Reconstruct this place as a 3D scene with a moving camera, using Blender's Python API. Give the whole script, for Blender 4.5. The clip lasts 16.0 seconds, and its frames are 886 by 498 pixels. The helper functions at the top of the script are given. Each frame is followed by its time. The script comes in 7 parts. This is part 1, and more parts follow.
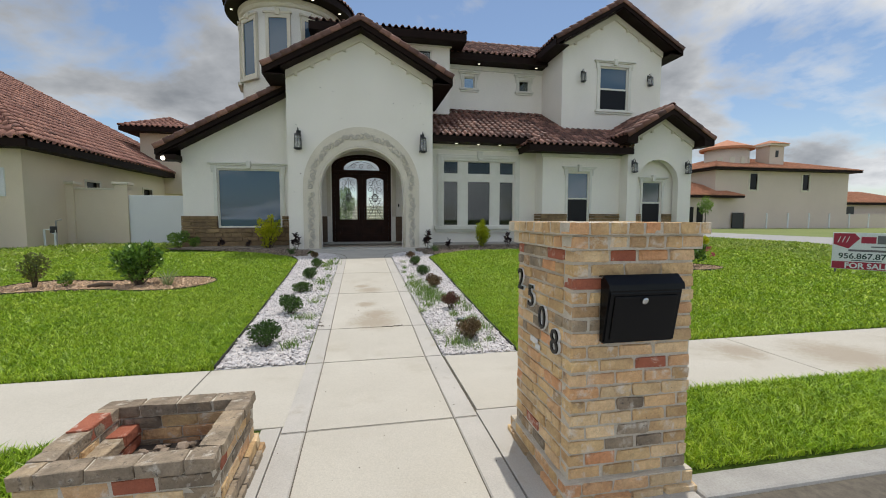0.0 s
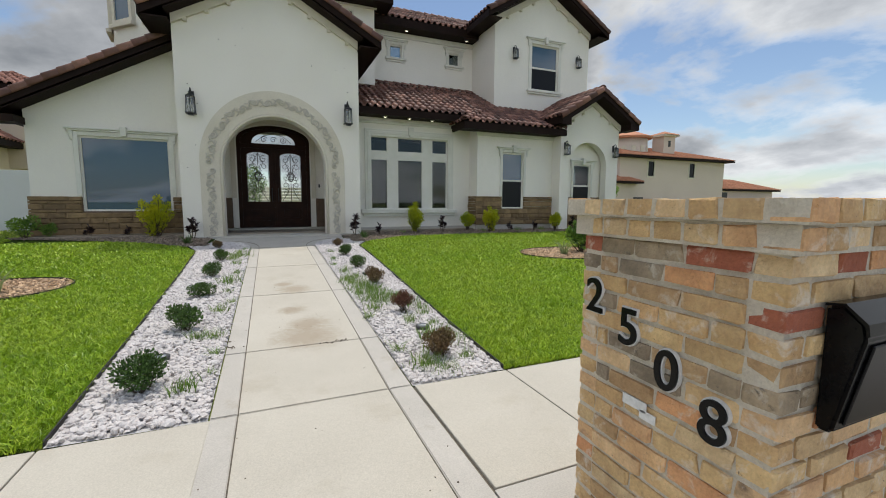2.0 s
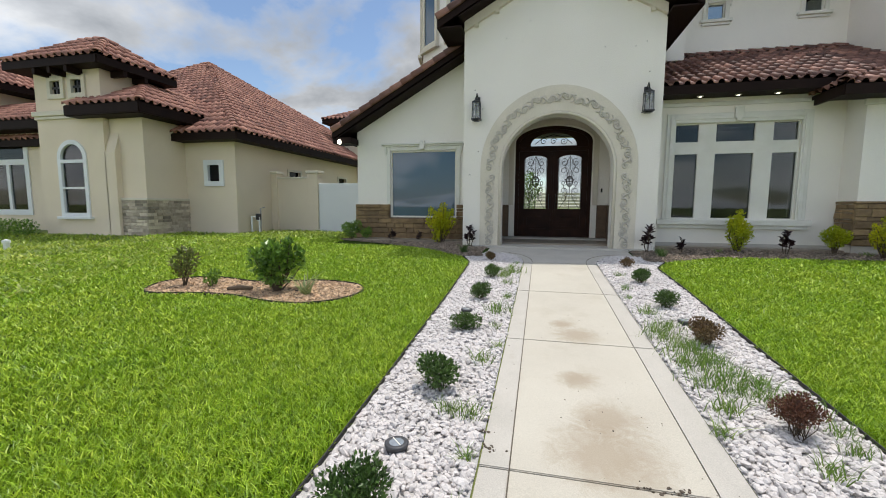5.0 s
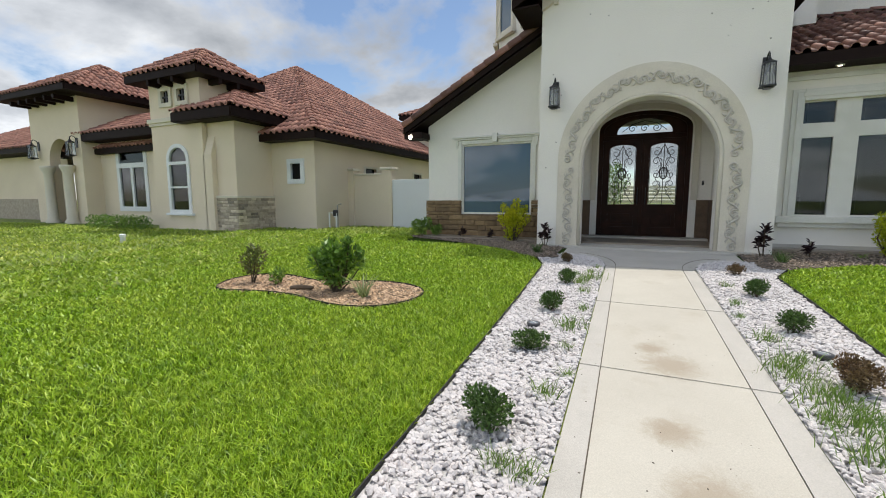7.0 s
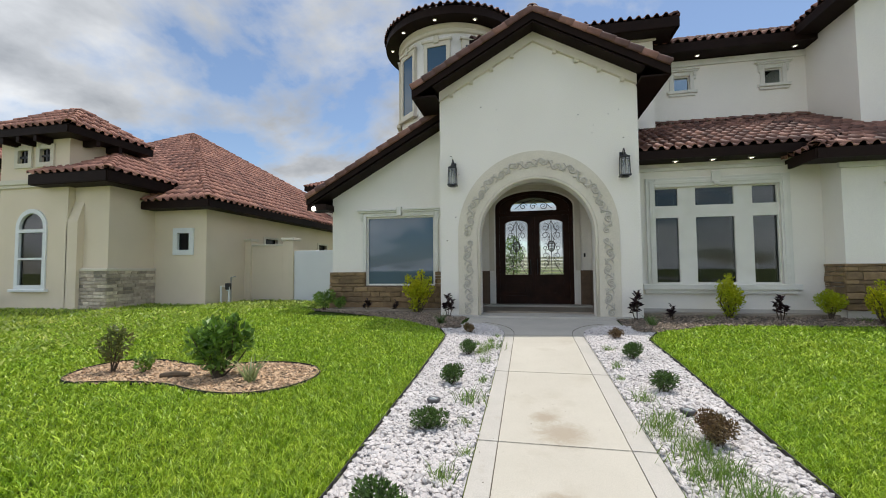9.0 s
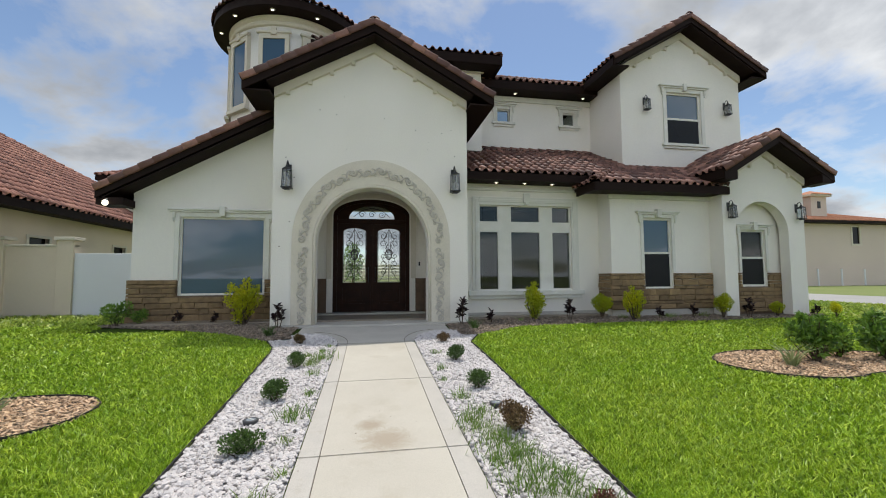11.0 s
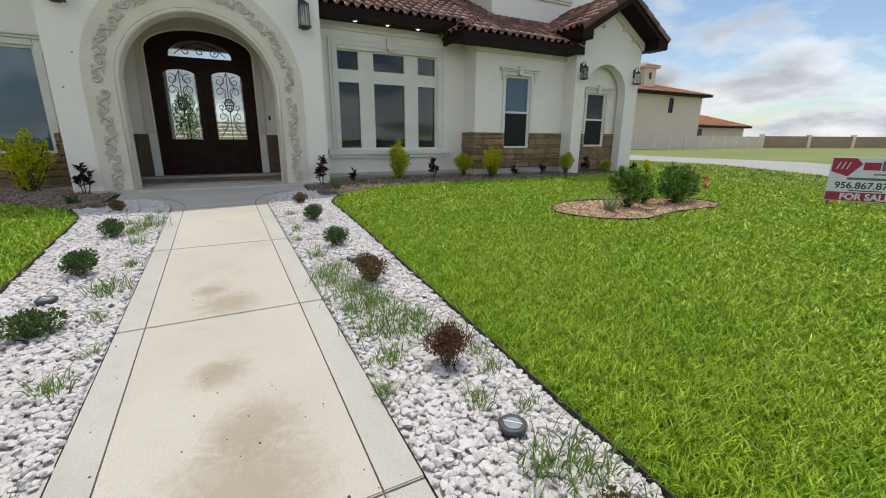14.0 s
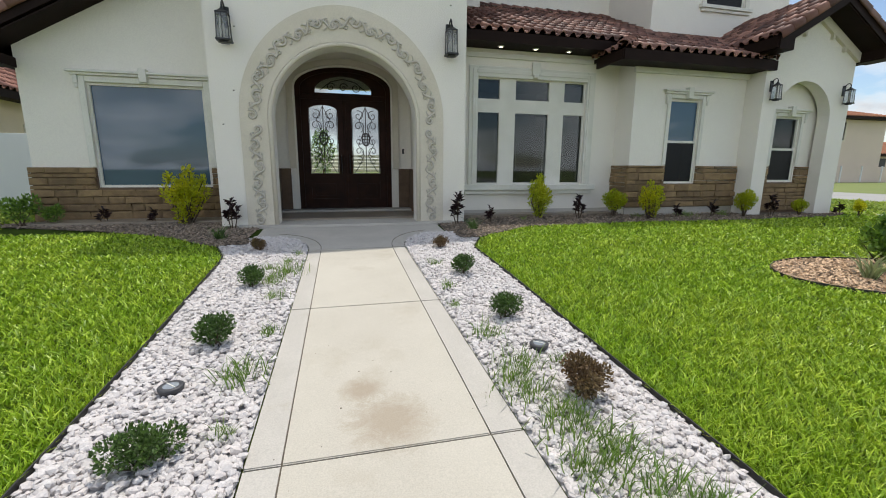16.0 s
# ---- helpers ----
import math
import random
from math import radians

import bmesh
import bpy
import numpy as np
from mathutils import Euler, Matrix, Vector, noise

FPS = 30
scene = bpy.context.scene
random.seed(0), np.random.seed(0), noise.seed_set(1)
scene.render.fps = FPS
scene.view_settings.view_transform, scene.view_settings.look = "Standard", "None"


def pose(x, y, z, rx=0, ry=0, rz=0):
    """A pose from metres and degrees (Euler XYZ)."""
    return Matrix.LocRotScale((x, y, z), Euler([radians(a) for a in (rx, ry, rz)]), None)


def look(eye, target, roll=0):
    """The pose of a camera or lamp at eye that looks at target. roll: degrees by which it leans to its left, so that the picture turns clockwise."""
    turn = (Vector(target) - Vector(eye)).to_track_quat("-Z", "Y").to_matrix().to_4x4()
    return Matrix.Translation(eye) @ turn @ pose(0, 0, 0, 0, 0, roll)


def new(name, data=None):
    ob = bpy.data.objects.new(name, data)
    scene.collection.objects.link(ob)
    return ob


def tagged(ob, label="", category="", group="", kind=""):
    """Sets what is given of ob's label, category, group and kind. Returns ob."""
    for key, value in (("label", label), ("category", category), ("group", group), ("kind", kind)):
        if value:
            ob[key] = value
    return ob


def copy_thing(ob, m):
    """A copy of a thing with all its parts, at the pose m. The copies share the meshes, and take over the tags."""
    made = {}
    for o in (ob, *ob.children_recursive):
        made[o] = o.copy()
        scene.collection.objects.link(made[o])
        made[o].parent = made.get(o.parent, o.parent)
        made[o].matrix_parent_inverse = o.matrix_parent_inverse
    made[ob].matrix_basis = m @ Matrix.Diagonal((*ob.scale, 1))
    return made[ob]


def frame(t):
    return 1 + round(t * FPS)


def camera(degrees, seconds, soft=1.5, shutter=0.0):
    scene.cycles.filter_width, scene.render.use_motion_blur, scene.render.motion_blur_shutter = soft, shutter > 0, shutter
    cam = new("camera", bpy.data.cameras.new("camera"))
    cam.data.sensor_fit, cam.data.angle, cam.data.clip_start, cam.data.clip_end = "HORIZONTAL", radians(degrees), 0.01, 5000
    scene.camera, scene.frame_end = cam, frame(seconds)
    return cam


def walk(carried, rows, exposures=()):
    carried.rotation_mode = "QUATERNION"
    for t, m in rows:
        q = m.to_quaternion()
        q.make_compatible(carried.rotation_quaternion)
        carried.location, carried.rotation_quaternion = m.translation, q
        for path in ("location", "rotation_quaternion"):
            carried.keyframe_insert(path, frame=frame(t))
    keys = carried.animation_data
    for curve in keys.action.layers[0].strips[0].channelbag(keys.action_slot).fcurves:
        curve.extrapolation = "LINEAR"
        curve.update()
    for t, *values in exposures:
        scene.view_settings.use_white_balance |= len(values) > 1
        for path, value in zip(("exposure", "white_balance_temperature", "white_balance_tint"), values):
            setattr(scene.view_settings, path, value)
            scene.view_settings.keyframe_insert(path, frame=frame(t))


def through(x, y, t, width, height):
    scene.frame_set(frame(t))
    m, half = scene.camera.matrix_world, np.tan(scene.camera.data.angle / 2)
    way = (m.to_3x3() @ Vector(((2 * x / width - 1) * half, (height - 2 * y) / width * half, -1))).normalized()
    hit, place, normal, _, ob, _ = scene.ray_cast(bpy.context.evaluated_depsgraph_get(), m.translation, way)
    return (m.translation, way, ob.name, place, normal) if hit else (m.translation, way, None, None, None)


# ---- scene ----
cam = camera(93.7, 16.0, 1.0)
PATH = [
    (0, (-0.063, -0.15, 1.588), (0.326, 1.806, 1.441), 0.1),
    (0.5, (-0.094, 0.332, 1.571), (0.37, 2.268, 1.38), 0.2),
    (1, (-0.083, 0.71, 1.556), (0.491, 2.613, 1.334), 0.2),
    (1.5, (-0.118, 0.975, 1.547), (0.571, 2.838, 1.311), 0.3),
    (2, (-0.21, 1.228, 1.552), (0.555, 3.062, 1.328), 0.3),
    (2.5, (-0.277, 1.519, 1.576), (0.492, 3.356, 1.383), 0.3),
    (3, (-0.275, 2.025, 1.649), (0.406, 3.9, 1.5), 0.2),
    (3.5, (-0.299, 2.339, 1.671), (0.192, 4.274, 1.556), 0.2),
    (4, (-0.363, 2.671, 1.666), (-0.149, 4.657, 1.559), 0.2),
    (4.5, (-0.386, 2.968, 1.624), (-0.506, 4.959, 1.484), 0.4),
    (5, (-0.34, 3.25, 1.626), (-0.79, 5.187, 1.418), 0.3),
    (5.2, (-0.337, 3.336, 1.61), (-0.9, 5.24, 1.369), 0.2),
    (7.3, (-0.307, 3.923, 1.675), (-1.114, 5.739, 1.451), -0.0),
    (7.5, (-0.293, 3.936, 1.675), (-1.07, 5.77, 1.492), -0.0),
    (8, (-0.267, 3.923, 1.707), (-0.942, 5.804, 1.63), -0.0),
    (8.5, (-0.237, 3.923, 1.724), (-0.781, 5.847, 1.748), -0.0),
    (8.7, (-0.218, 3.933, 1.714), (-0.706, 5.872, 1.778), -0.2),
    (10.8, (-0.078, 3.919, 1.737), (0.192, 5.895, 1.891), -0.2),
    (11, (-0.065, 3.928, 1.723), (0.284, 5.893, 1.853), -0.3),
    (11.5, (-0.027, 3.934, 1.676), (0.508, 5.861, 1.701), -0.4),
    (12, (0.005, 3.934, 1.614), (0.695, 5.807, 1.49), -0.5),
    (12.5, (0.044, 3.89, 1.569), (0.848, 5.699, 1.282), -0.3),
    (13, (0.075, 3.858, 1.574), (0.951, 5.606, 1.152), 0.0),
    (13.5, (0.104, 3.937, 1.562), (1.013, 5.649, 1.067), 0.3),
    (14, (0.175, 4.148, 1.574), (1.073, 5.86, 1.063), 0.3),
    (14.5, (0.143, 4.444, 1.574), (0.985, 6.192, 1.088), 0.3),
    (15, (0.053, 4.857, 1.633), (0.786, 6.665, 1.191), 0.2),
    (15.5, (-0.042, 5.25, 1.62), (0.554, 7.116, 1.216), 0.3),
    (16, (-0.126, 5.731, 1.652), (0.337, 7.64, 1.276), 0.3),
]
walk(cam, [(t, look(eye, target, roll)) for t, eye, target, roll in PATH], [(0.0, -0.10), (3.5, -0.03), (5.0, 0.15), (8.5, 0.14), (11.0, 0.06), (13.0, -0.04), (14.5, 0.01), (16.0, 0.11)])

# ---- world and sun ----
SUN_DIR = Vector((0.14, 0.24, 1.0)).normalized()
SUN_EL = math.asin(SUN_DIR.z)
SUN_AZ = math.atan2(SUN_DIR.x, SUN_DIR.y)


def node(nt, kind, loc=(0, 0), **inputs):
    n = nt.nodes.new(kind)
    n.location = loc
    for k, v in inputs.items():
        n.inputs[k.replace("_", " ")].default_value = v
    return n


def ramp(nt, stops, fac):
    r = nt.nodes.new("ShaderNodeValToRGB")
    el = r.color_ramp.elements
    while len(el) < len(stops):
        el.new(0.5)
    for e, (p, c) in zip(el, stops):
        e.position = p
        e.color = (*c, 1.0) if len(c) == 3 else c
    nt.links.new(fac, r.inputs["Fac"])
    return r.outputs["Color"]


def mix_rgb(nt, fac, a, b, mode="MIX"):
    m = nt.nodes.new("ShaderNodeMix")
    m.data_type, m.blend_type = "RGBA", mode
    for sock, v in ((m.inputs[0], fac), (m.inputs[6], a), (m.inputs[7], b)):
        if isinstance(v, bpy.types.NodeSocket):
            nt.links.new(v, sock)
        else:
            sock.default_value = v if isinstance(v, (int, float)) else (*v, 1.0)
    return m.outputs[2]


def noise_tex(nt, vec, scale, detail=5.0, rough=0.55, dist=0.0):
    n = nt.nodes.new("ShaderNodeTexNoise")
    n.inputs["Scale"].default_value, n.inputs["Detail"].default_value = scale, detail
    n.inputs["Roughness"].default_value, n.inputs["Distortion"].default_value = rough, dist
    nt.links.new(vec, n.inputs["Vector"])
    return n.outputs["Fac"]


world = bpy.data.worlds.new("sky")
scene.world = world
world.use_nodes = True
wt = world.node_tree
wt.nodes.clear()
sky = wt.nodes.new("ShaderNodeTexSky")
sky.sky_type, sky.sun_disc = "NISHITA", False
sky.sun_elevation, sky.sun_rotation = SUN_EL, SUN_AZ
sky.air_density, sky.dust_density, sky.ozone_density = 1.0, 0.5, 1.6
coord = wt.nodes.new("ShaderNodeTexCoord")
# clouds lie on a high flat layer: the direction is divided by its height
sep = wt.nodes.new("ShaderNodeSeparateXYZ")
wt.links.new(coord.outputs["Generated"], sep.inputs[0])
lift = wt.nodes.new("ShaderNodeMath")
lift.operation = "ADD"
lift.inputs[1].default_value = 0.34
wt.links.new(sep.outputs["Z"], lift.inputs[0])
high = wt.nodes.new("ShaderNodeMath")
high.operation = "MAXIMUM"
high.inputs[1].default_value = 0.05
wt.links.new(lift.outputs[0], high.inputs[0])
div = wt.nodes.new("ShaderNodeVectorMath")
div.operation = "DIVIDE"
comb = wt.nodes.new("ShaderNodeCombineXYZ")
for k in range(3):
    wt.links.new(high.outputs[0], comb.inputs[k])
wt.links.new(coord.outputs["Generated"], div.inputs[0])
wt.links.new(comb.outputs[0], div.inputs[1])
flat = wt.nodes.new("ShaderNodeMapping")
flat.inputs["Scale"].default_value = (1.0, 1.0, 0.8)
flat.inputs["Location"].default_value = (3.1, 1.7, 0.0)
wt.links.new(div.outputs[0], flat.inputs[0])
cover = noise_tex(wt, flat.outputs[0], 1.45, 12.0, 0.56, 0.2)
mask = ramp(wt, [(0.44, (0, 0, 0)), (0.54, (1, 1, 1))], cover)
# thin cloud edges are white, thick bellies grey
shade = noise_tex(wt, flat.outputs[0], 3.4, 9.0, 0.52, 0.1)
belly = wt.nodes.new("ShaderNodeMath")
belly.operation = "MULTIPLY_ADD"
belly.inputs[1].default_value = 0.45
wt.links.new(shade, belly.inputs[0])
wt.links.new(cover, belly.inputs[2])
cloud = ramp(wt, [(0.66, (8.2, 8.4, 8.6)), (0.77, (5.6, 5.85, 6.2)), (0.90, (3.3, 3.55, 3.9))], belly.outputs[0])
# clouds away from the sun are made whiter, added to brighten the shaded front
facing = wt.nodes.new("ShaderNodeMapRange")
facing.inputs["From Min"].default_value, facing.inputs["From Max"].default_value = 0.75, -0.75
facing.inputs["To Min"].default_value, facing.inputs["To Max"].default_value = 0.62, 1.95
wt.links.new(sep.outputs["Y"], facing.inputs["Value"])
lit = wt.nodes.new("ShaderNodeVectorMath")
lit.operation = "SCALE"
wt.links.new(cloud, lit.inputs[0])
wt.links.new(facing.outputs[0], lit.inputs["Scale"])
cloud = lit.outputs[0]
bg = wt.nodes.new("ShaderNodeBackground")
bg.inputs["Strength"].default_value = 0.13
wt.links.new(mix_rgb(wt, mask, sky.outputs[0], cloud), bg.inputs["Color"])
wo = wt.nodes.new("ShaderNodeOutputWorld")
wt.links.new(bg.outputs[0], wo.inputs["Surface"])

sun = new("sun", bpy.data.lights.new("sun", "SUN"))
sun.data.energy, sun.data.angle, sun.data.color = 3.15, radians(0.6), (1.0, 0.96, 0.89)
sun.matrix_world = look(SUN_DIR * 60, (0, 0, 0))


# ---- materials ----
def mat(name, a, b=None, rough=0.8, scale=6.0, fine=60.0, bump=0.0, bump_scale=40.0, metal=0.0, spot=None, spot_at=(0.6, 0.7), spot_scale=1.5,
        vary=None, spec=0.5, island=True, detail=6.0, generated=False):
    """Two-scale noise between a and b, optional stains, optional piece to piece variation."""
    m = bpy.data.materials.new(name)
    m.use_nodes = True
    nt = m.node_tree
    p = nt.nodes["Principled BSDF"]
    co = nt.nodes.new("ShaderNodeTexCoord")
    geo = nt.nodes.new("ShaderNodeNewGeometry")
    vec = co.outputs["Object"] if generated else geo.outputs["Position"]
    b = b or tuple(0.8 * c for c in a)
    big = noise_tex(nt, vec, scale, detail)
    small = noise_tex(nt, vec, fine, 3.0)
    col = mix_rgb(nt, ramp(nt, [(0.3, (0, 0, 0)), (0.7, (1, 1, 1))], big), a, b)
    col = mix_rgb(nt, 0.5, col, ramp(nt, [(0.25, (0.55, 0.55, 0.55)), (0.75, (1, 1, 1))], small), "MULTIPLY")
    if spot:
        st = noise_tex(nt, vec, spot_scale, 7.0, 0.6)
        col = mix_rgb(nt, ramp(nt, [(spot_at[0], (0, 0, 0)), (spot_at[1], (1, 1, 1))], st), col, spot)
    if vary:
        if island:
            rnd = geo.outputs["Random Per Island"]
        else:
            rnd = nt.nodes.new("ShaderNodeObjectInfo").outputs["Random"]
        tone = ramp(nt, [(i / max(1, len(vary) - 1), c) for i, c in enumerate(vary)], rnd)
        col = mix_rgb(nt, 1.0, col, tone, "MULTIPLY")
    nt.links.new(col, p.inputs["Base Color"])
    p.inputs["Roughness"].default_value, p.inputs["Metallic"].default_value = rough, metal
    p.inputs["Specular IOR Level"].default_value = spec
    if bump:
        bn = nt.nodes.new("ShaderNodeBump")
        bn.inputs["Strength"].default_value, bn.inputs["Distance"].default_value = min(1.0, bump * 50), 0.02
        nt.links.new(noise_tex(nt, vec, bump_scale, 5.0), bn.inputs["Height"])
        nt.links.new(bn.outputs[0], p.inputs["Normal"])
    return m


def glass_mat(name, tint, gloss=1.5, rough=0.01, body=None, amount=0.0):
    m = bpy.data.materials.new(name)
    m.use_nodes = True
    nt = m.node_tree
    out = nt.nodes["Material Output"]
    nt.nodes.remove(nt.nodes["Principled BSDF"])
    tr = nt.nodes.new("ShaderNodeBsdfTransparent")
    tr.inputs["Color"].default_value = (*tint, 1)
    base = tr.outputs[0]
    if body:
        df = nt.nodes.new("ShaderNodeBsdfDiffuse")
        df.inputs["Color"].default_value = (*body, 1)
        mx = nt.nodes.new("ShaderNodeMixShader")
        mx.inputs[0].default_value = amount
        nt.links.new(base, mx.inputs[1])
        nt.links.new(df.outputs[0], mx.inputs[2])
        base = mx.outputs[0]
    gl = nt.nodes.new("ShaderNodeBsdfGlossy")
    gl.inputs["Roughness"].default_value = rough
    fr = nt.nodes.new("ShaderNodeFresnel")
    fr.inputs["IOR"].default_value = gloss
    mx = nt.nodes.new("ShaderNodeMixShader")
    nt.links.new(fr.outputs[0], mx.inputs[0])
    nt.links.new(base, mx.inputs[1])
    nt.links.new(gl.outputs[0], mx.inputs[2])
    nt.links.new(mx.outputs[0], out.inputs["Surface"])
    return m


def glow_mat(name, color, strength):
    m = bpy.data.materials.new(name)
    m.use_nodes = True
    p = m.node_tree.nodes["Principled BSDF"]
    p.inputs["Base Color"].default_value = (*color, 1)
    p.inputs["Emission Color"].default_value = (*color, 1)
    p.inputs["Emission Strength"].default_value = strength
    return m


STUCCO = mat("white_stucco", (0.89, 0.845, 0.765), (0.84, 0.795, 0.715), 0.9, 0.7, 90, 0.006, 55, spot=(0.62, 0.58, 0.48), spot_at=(0.68, 0.86), spot_scale=1.1)
CREAM = mat("cream_stucco_trim", (0.74, 0.68, 0.56), (0.66, 0.60, 0.49), 0.9, 1.5, 80, 0.005, 60)
TRIM = mat("off_white_trim", (0.78, 0.76, 0.69), (0.70, 0.68, 0.60), 0.75, 3, 60, 0.002, 40)
TAN = mat("tan_stucco", (0.82, 0.70, 0.53), (0.75, 0.635, 0.475), 0.9, 0.6, 80, 0.006, 50)
TANTRIM = mat("tan_trim", (0.72, 0.66, 0.53), (0.66, 0.60, 0.48), 0.85, 2, 60, 0.003, 40)
WHITEWALL = mat("white_painted_wall", (0.82, 0.83, 0.82), (0.76, 0.77, 0.76), 0.85, 0.8, 70, 0.004, 50)
FARWALL = mat("grey_beige_stucco", (0.72, 0.60, 0.50), (0.66, 0.55, 0.46), 0.9, 0.3, 20)
BROWN = mat("dark_brown_wood", (0.021, 0.0115, 0.009), (0.014, 0.008, 0.0065), 0.55, 3, 40, 0.003, 30, spec=0.07)
TILE_TONES = [(0.45, 0.42, 0.42), (1.0, 0.88, 0.82), (0.65, 0.56, 0.54), (1.75, 1.75, 1.65), (0.55, 0.5, 0.5), (1.2, 1.1, 1.0), (2.3, 2.4, 2.3), (0.8, 0.7, 0.66)]
TILE = mat("brown_roof_tile", (0.19, 0.090, 0.066), (0.13, 0.062, 0.048), 0.62, 9, 70, 0.004, 40, vary=TILE_TONES)
TILE_ONE = mat("brown_roof_tile_piece", (0.19, 0.090, 0.066), (0.13, 0.062, 0.048), 0.62, 9, 70, 0.004, 40, vary=TILE_TONES, island=False)
TILE_RED = mat("terracotta_roof_tile", (0.40, 0.205, 0.155), (0.29, 0.145, 0.11), 0.8, 9, 70, 0.004, 40, vary=[(0.5, 0.48, 0.48), (1.1, 1.0, 0.95), (0.75, 0.7, 0.68), (1.5, 1.5, 1.4), (0.95, 0.85, 0.8), (1.25, 1.2, 1.1)])
TILE_PALE = mat("orange_roof_tile", (0.50, 0.24, 0.14), (0.42, 0.19, 0.11), 0.85, 4, 30, vary=[(0.8, 0.75, 0.7), (1.1, 1.05, 1.0), (1.2, 1.15, 1.1)])
CONCRETE = mat("pale_concrete", (0.56, 0.52, 0.44), (0.50, 0.46, 0.385), 0.9, 1.3, 120, 0.003, 120, spot=(0.36, 0.31, 0.235), spot_at=(0.56, 0.82), spot_scale=1.4)
def stains(m, color, places):
    """Damp brown marks of uneven outline round given places (x, y, z, radius)."""
    nt = m.node_tree
    p = nt.nodes["Principled BSDF"]
    geo = nt.nodes.new("ShaderNodeNewGeometry")
    rough = noise_tex(nt, geo.outputs["Position"], 7.0, 14.0, 0.80, 1.2)
    for x, y, z, r in places:
        far = nt.nodes.new("ShaderNodeVectorMath")
        far.operation = "DISTANCE"
        far.inputs[1].default_value = (x, y, z)
        nt.links.new(geo.outputs["Position"], far.inputs[0])
        near = nt.nodes.new("ShaderNodeMapRange")
        near.inputs["From Min"].default_value, near.inputs["From Max"].default_value = r, 0.0
        near.inputs["To Max"].default_value = 0.9
        nt.links.new(far.outputs["Value"], near.inputs["Value"])
        both = nt.nodes.new("ShaderNodeMath")
        both.operation = "ADD"
        nt.links.new(near.outputs[0], both.inputs[0])
        nt.links.new(rough, both.inputs[1])
        old = p.inputs["Base Color"].links[0].from_socket
        half = nt.nodes.new("ShaderNodeMath")
        half.operation = "MULTIPLY"
        half.inputs[1].default_value = 0.55
        nt.links.new(both.outputs[0], half.inputs[0])
        nt.links.new(mix_rgb(nt, ramp(nt, [(0.46, (0, 0, 0)), (0.54, (0.26, 0.26, 0.26)), (0.66, (0.62, 0.62, 0.62))], half.outputs[0]), old, color), p.inputs["Base Color"])


stains(CONCRETE, (0.29, 0.225, 0.15), [(0.10, 5.82, 0.10, 0.66), (0.16, 6.25, 0.12, 0.46), (0.02, 6.85, 0.14, 0.34), (0.10, 7.95, 0.20, 0.48), (-0.05, 8.3, 0.22, 0.26), (5.4, 3.55, 0.03, 1.1), (4.3, 3.9, 0.03, 0.6)])
CONCRETE_B = mat("grey_concrete", (0.535, 0.50, 0.445), (0.465, 0.435, 0.385), 0.9, 2.2, 110, 0.003, 110, spot=(0.34, 0.29, 0.22), spot_at=(0.60, 0.78), spot_scale=3.0)
CURB = mat("kerb_concrete", (0.42, 0.40, 0.36), (0.33, 0.31, 0.28), 0.9, 4, 90, 0.004, 60)
JOINT = mat("joint_dirt", (0.16, 0.135, 0.10), (0.10, 0.085, 0.065), 0.95, 20, 90)
SOIL = mat("lawn_soil", (0.055, 0.09, 0.012), (0.035, 0.06, 0.010), 0.95, 1.2, 50, 0.01, 30, spec=0.05)
LAWNFAR = mat("far_grass", (0.16, 0.21, 0.045), (0.22, 0.245, 0.075), 0.95, 0.15, 8, 0.01, 12)
ASPHALT = mat("street_concrete", (0.40, 0.385, 0.36), (0.34, 0.33, 0.31), 0.9, 0.5, 40)
GLASS = glass_mat("window_glass", (0.50, 0.55, 0.55), 1.55)
SCREEN = glass_mat("dark_insect_screen", (0.10, 0.105, 0.11), 1.25, 0.25, (0.016, 0.017, 0.02), 0.75)
GLASS_FILM = glass_mat("tinted_window_glass", (0.06, 0.08, 0.10), 1.75, 0.02, (0.06, 0.115, 0.175), 0.8)
DOORGLASS = glass_mat("clear_door_glass", (0.92, 0.95, 0.95), 1.35)
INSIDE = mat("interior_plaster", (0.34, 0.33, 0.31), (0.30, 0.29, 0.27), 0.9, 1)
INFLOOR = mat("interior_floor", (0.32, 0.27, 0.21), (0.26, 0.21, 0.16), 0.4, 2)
STONE_TONES = [(0.65, 0.6, 0.55), (1.05, 0.95, 0.82), (0.8, 0.72, 0.62), (1.25, 1.15, 1.0)]
STONE = mat("brown_ledge_stone", (0.30, 0.22, 0.125), (0.20, 0.145, 0.085), 0.9, 7, 60, 0.012, 25, vary=STONE_TONES, island=False)
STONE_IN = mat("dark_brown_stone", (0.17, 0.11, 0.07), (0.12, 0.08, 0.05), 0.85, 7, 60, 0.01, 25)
MORTAR = mat("mortar", (0.68, 0.61, 0.50), (0.55, 0.48, 0.38), 0.95, 12, 120, 0.012, 60)
BLACK = mat("black_metal", (0.012, 0.012, 0.013), (0.018, 0.017, 0.017), 0.45, 10, 60)
BLACKGLOSS = mat("black_enamel", (0.004, 0.004, 0.005), (0.006, 0.006, 0.006), 0.22, 6, 90, spec=0.16)
LAMPGLASS = glass_mat("lantern_glass", (0.75, 0.76, 0.74), 1.5, 0.1, (0.5, 0.5, 0.48), 0.25)
GLOW = glow_mat("lit_downlight", (1.0, 0.88, 0.70), 3.5)


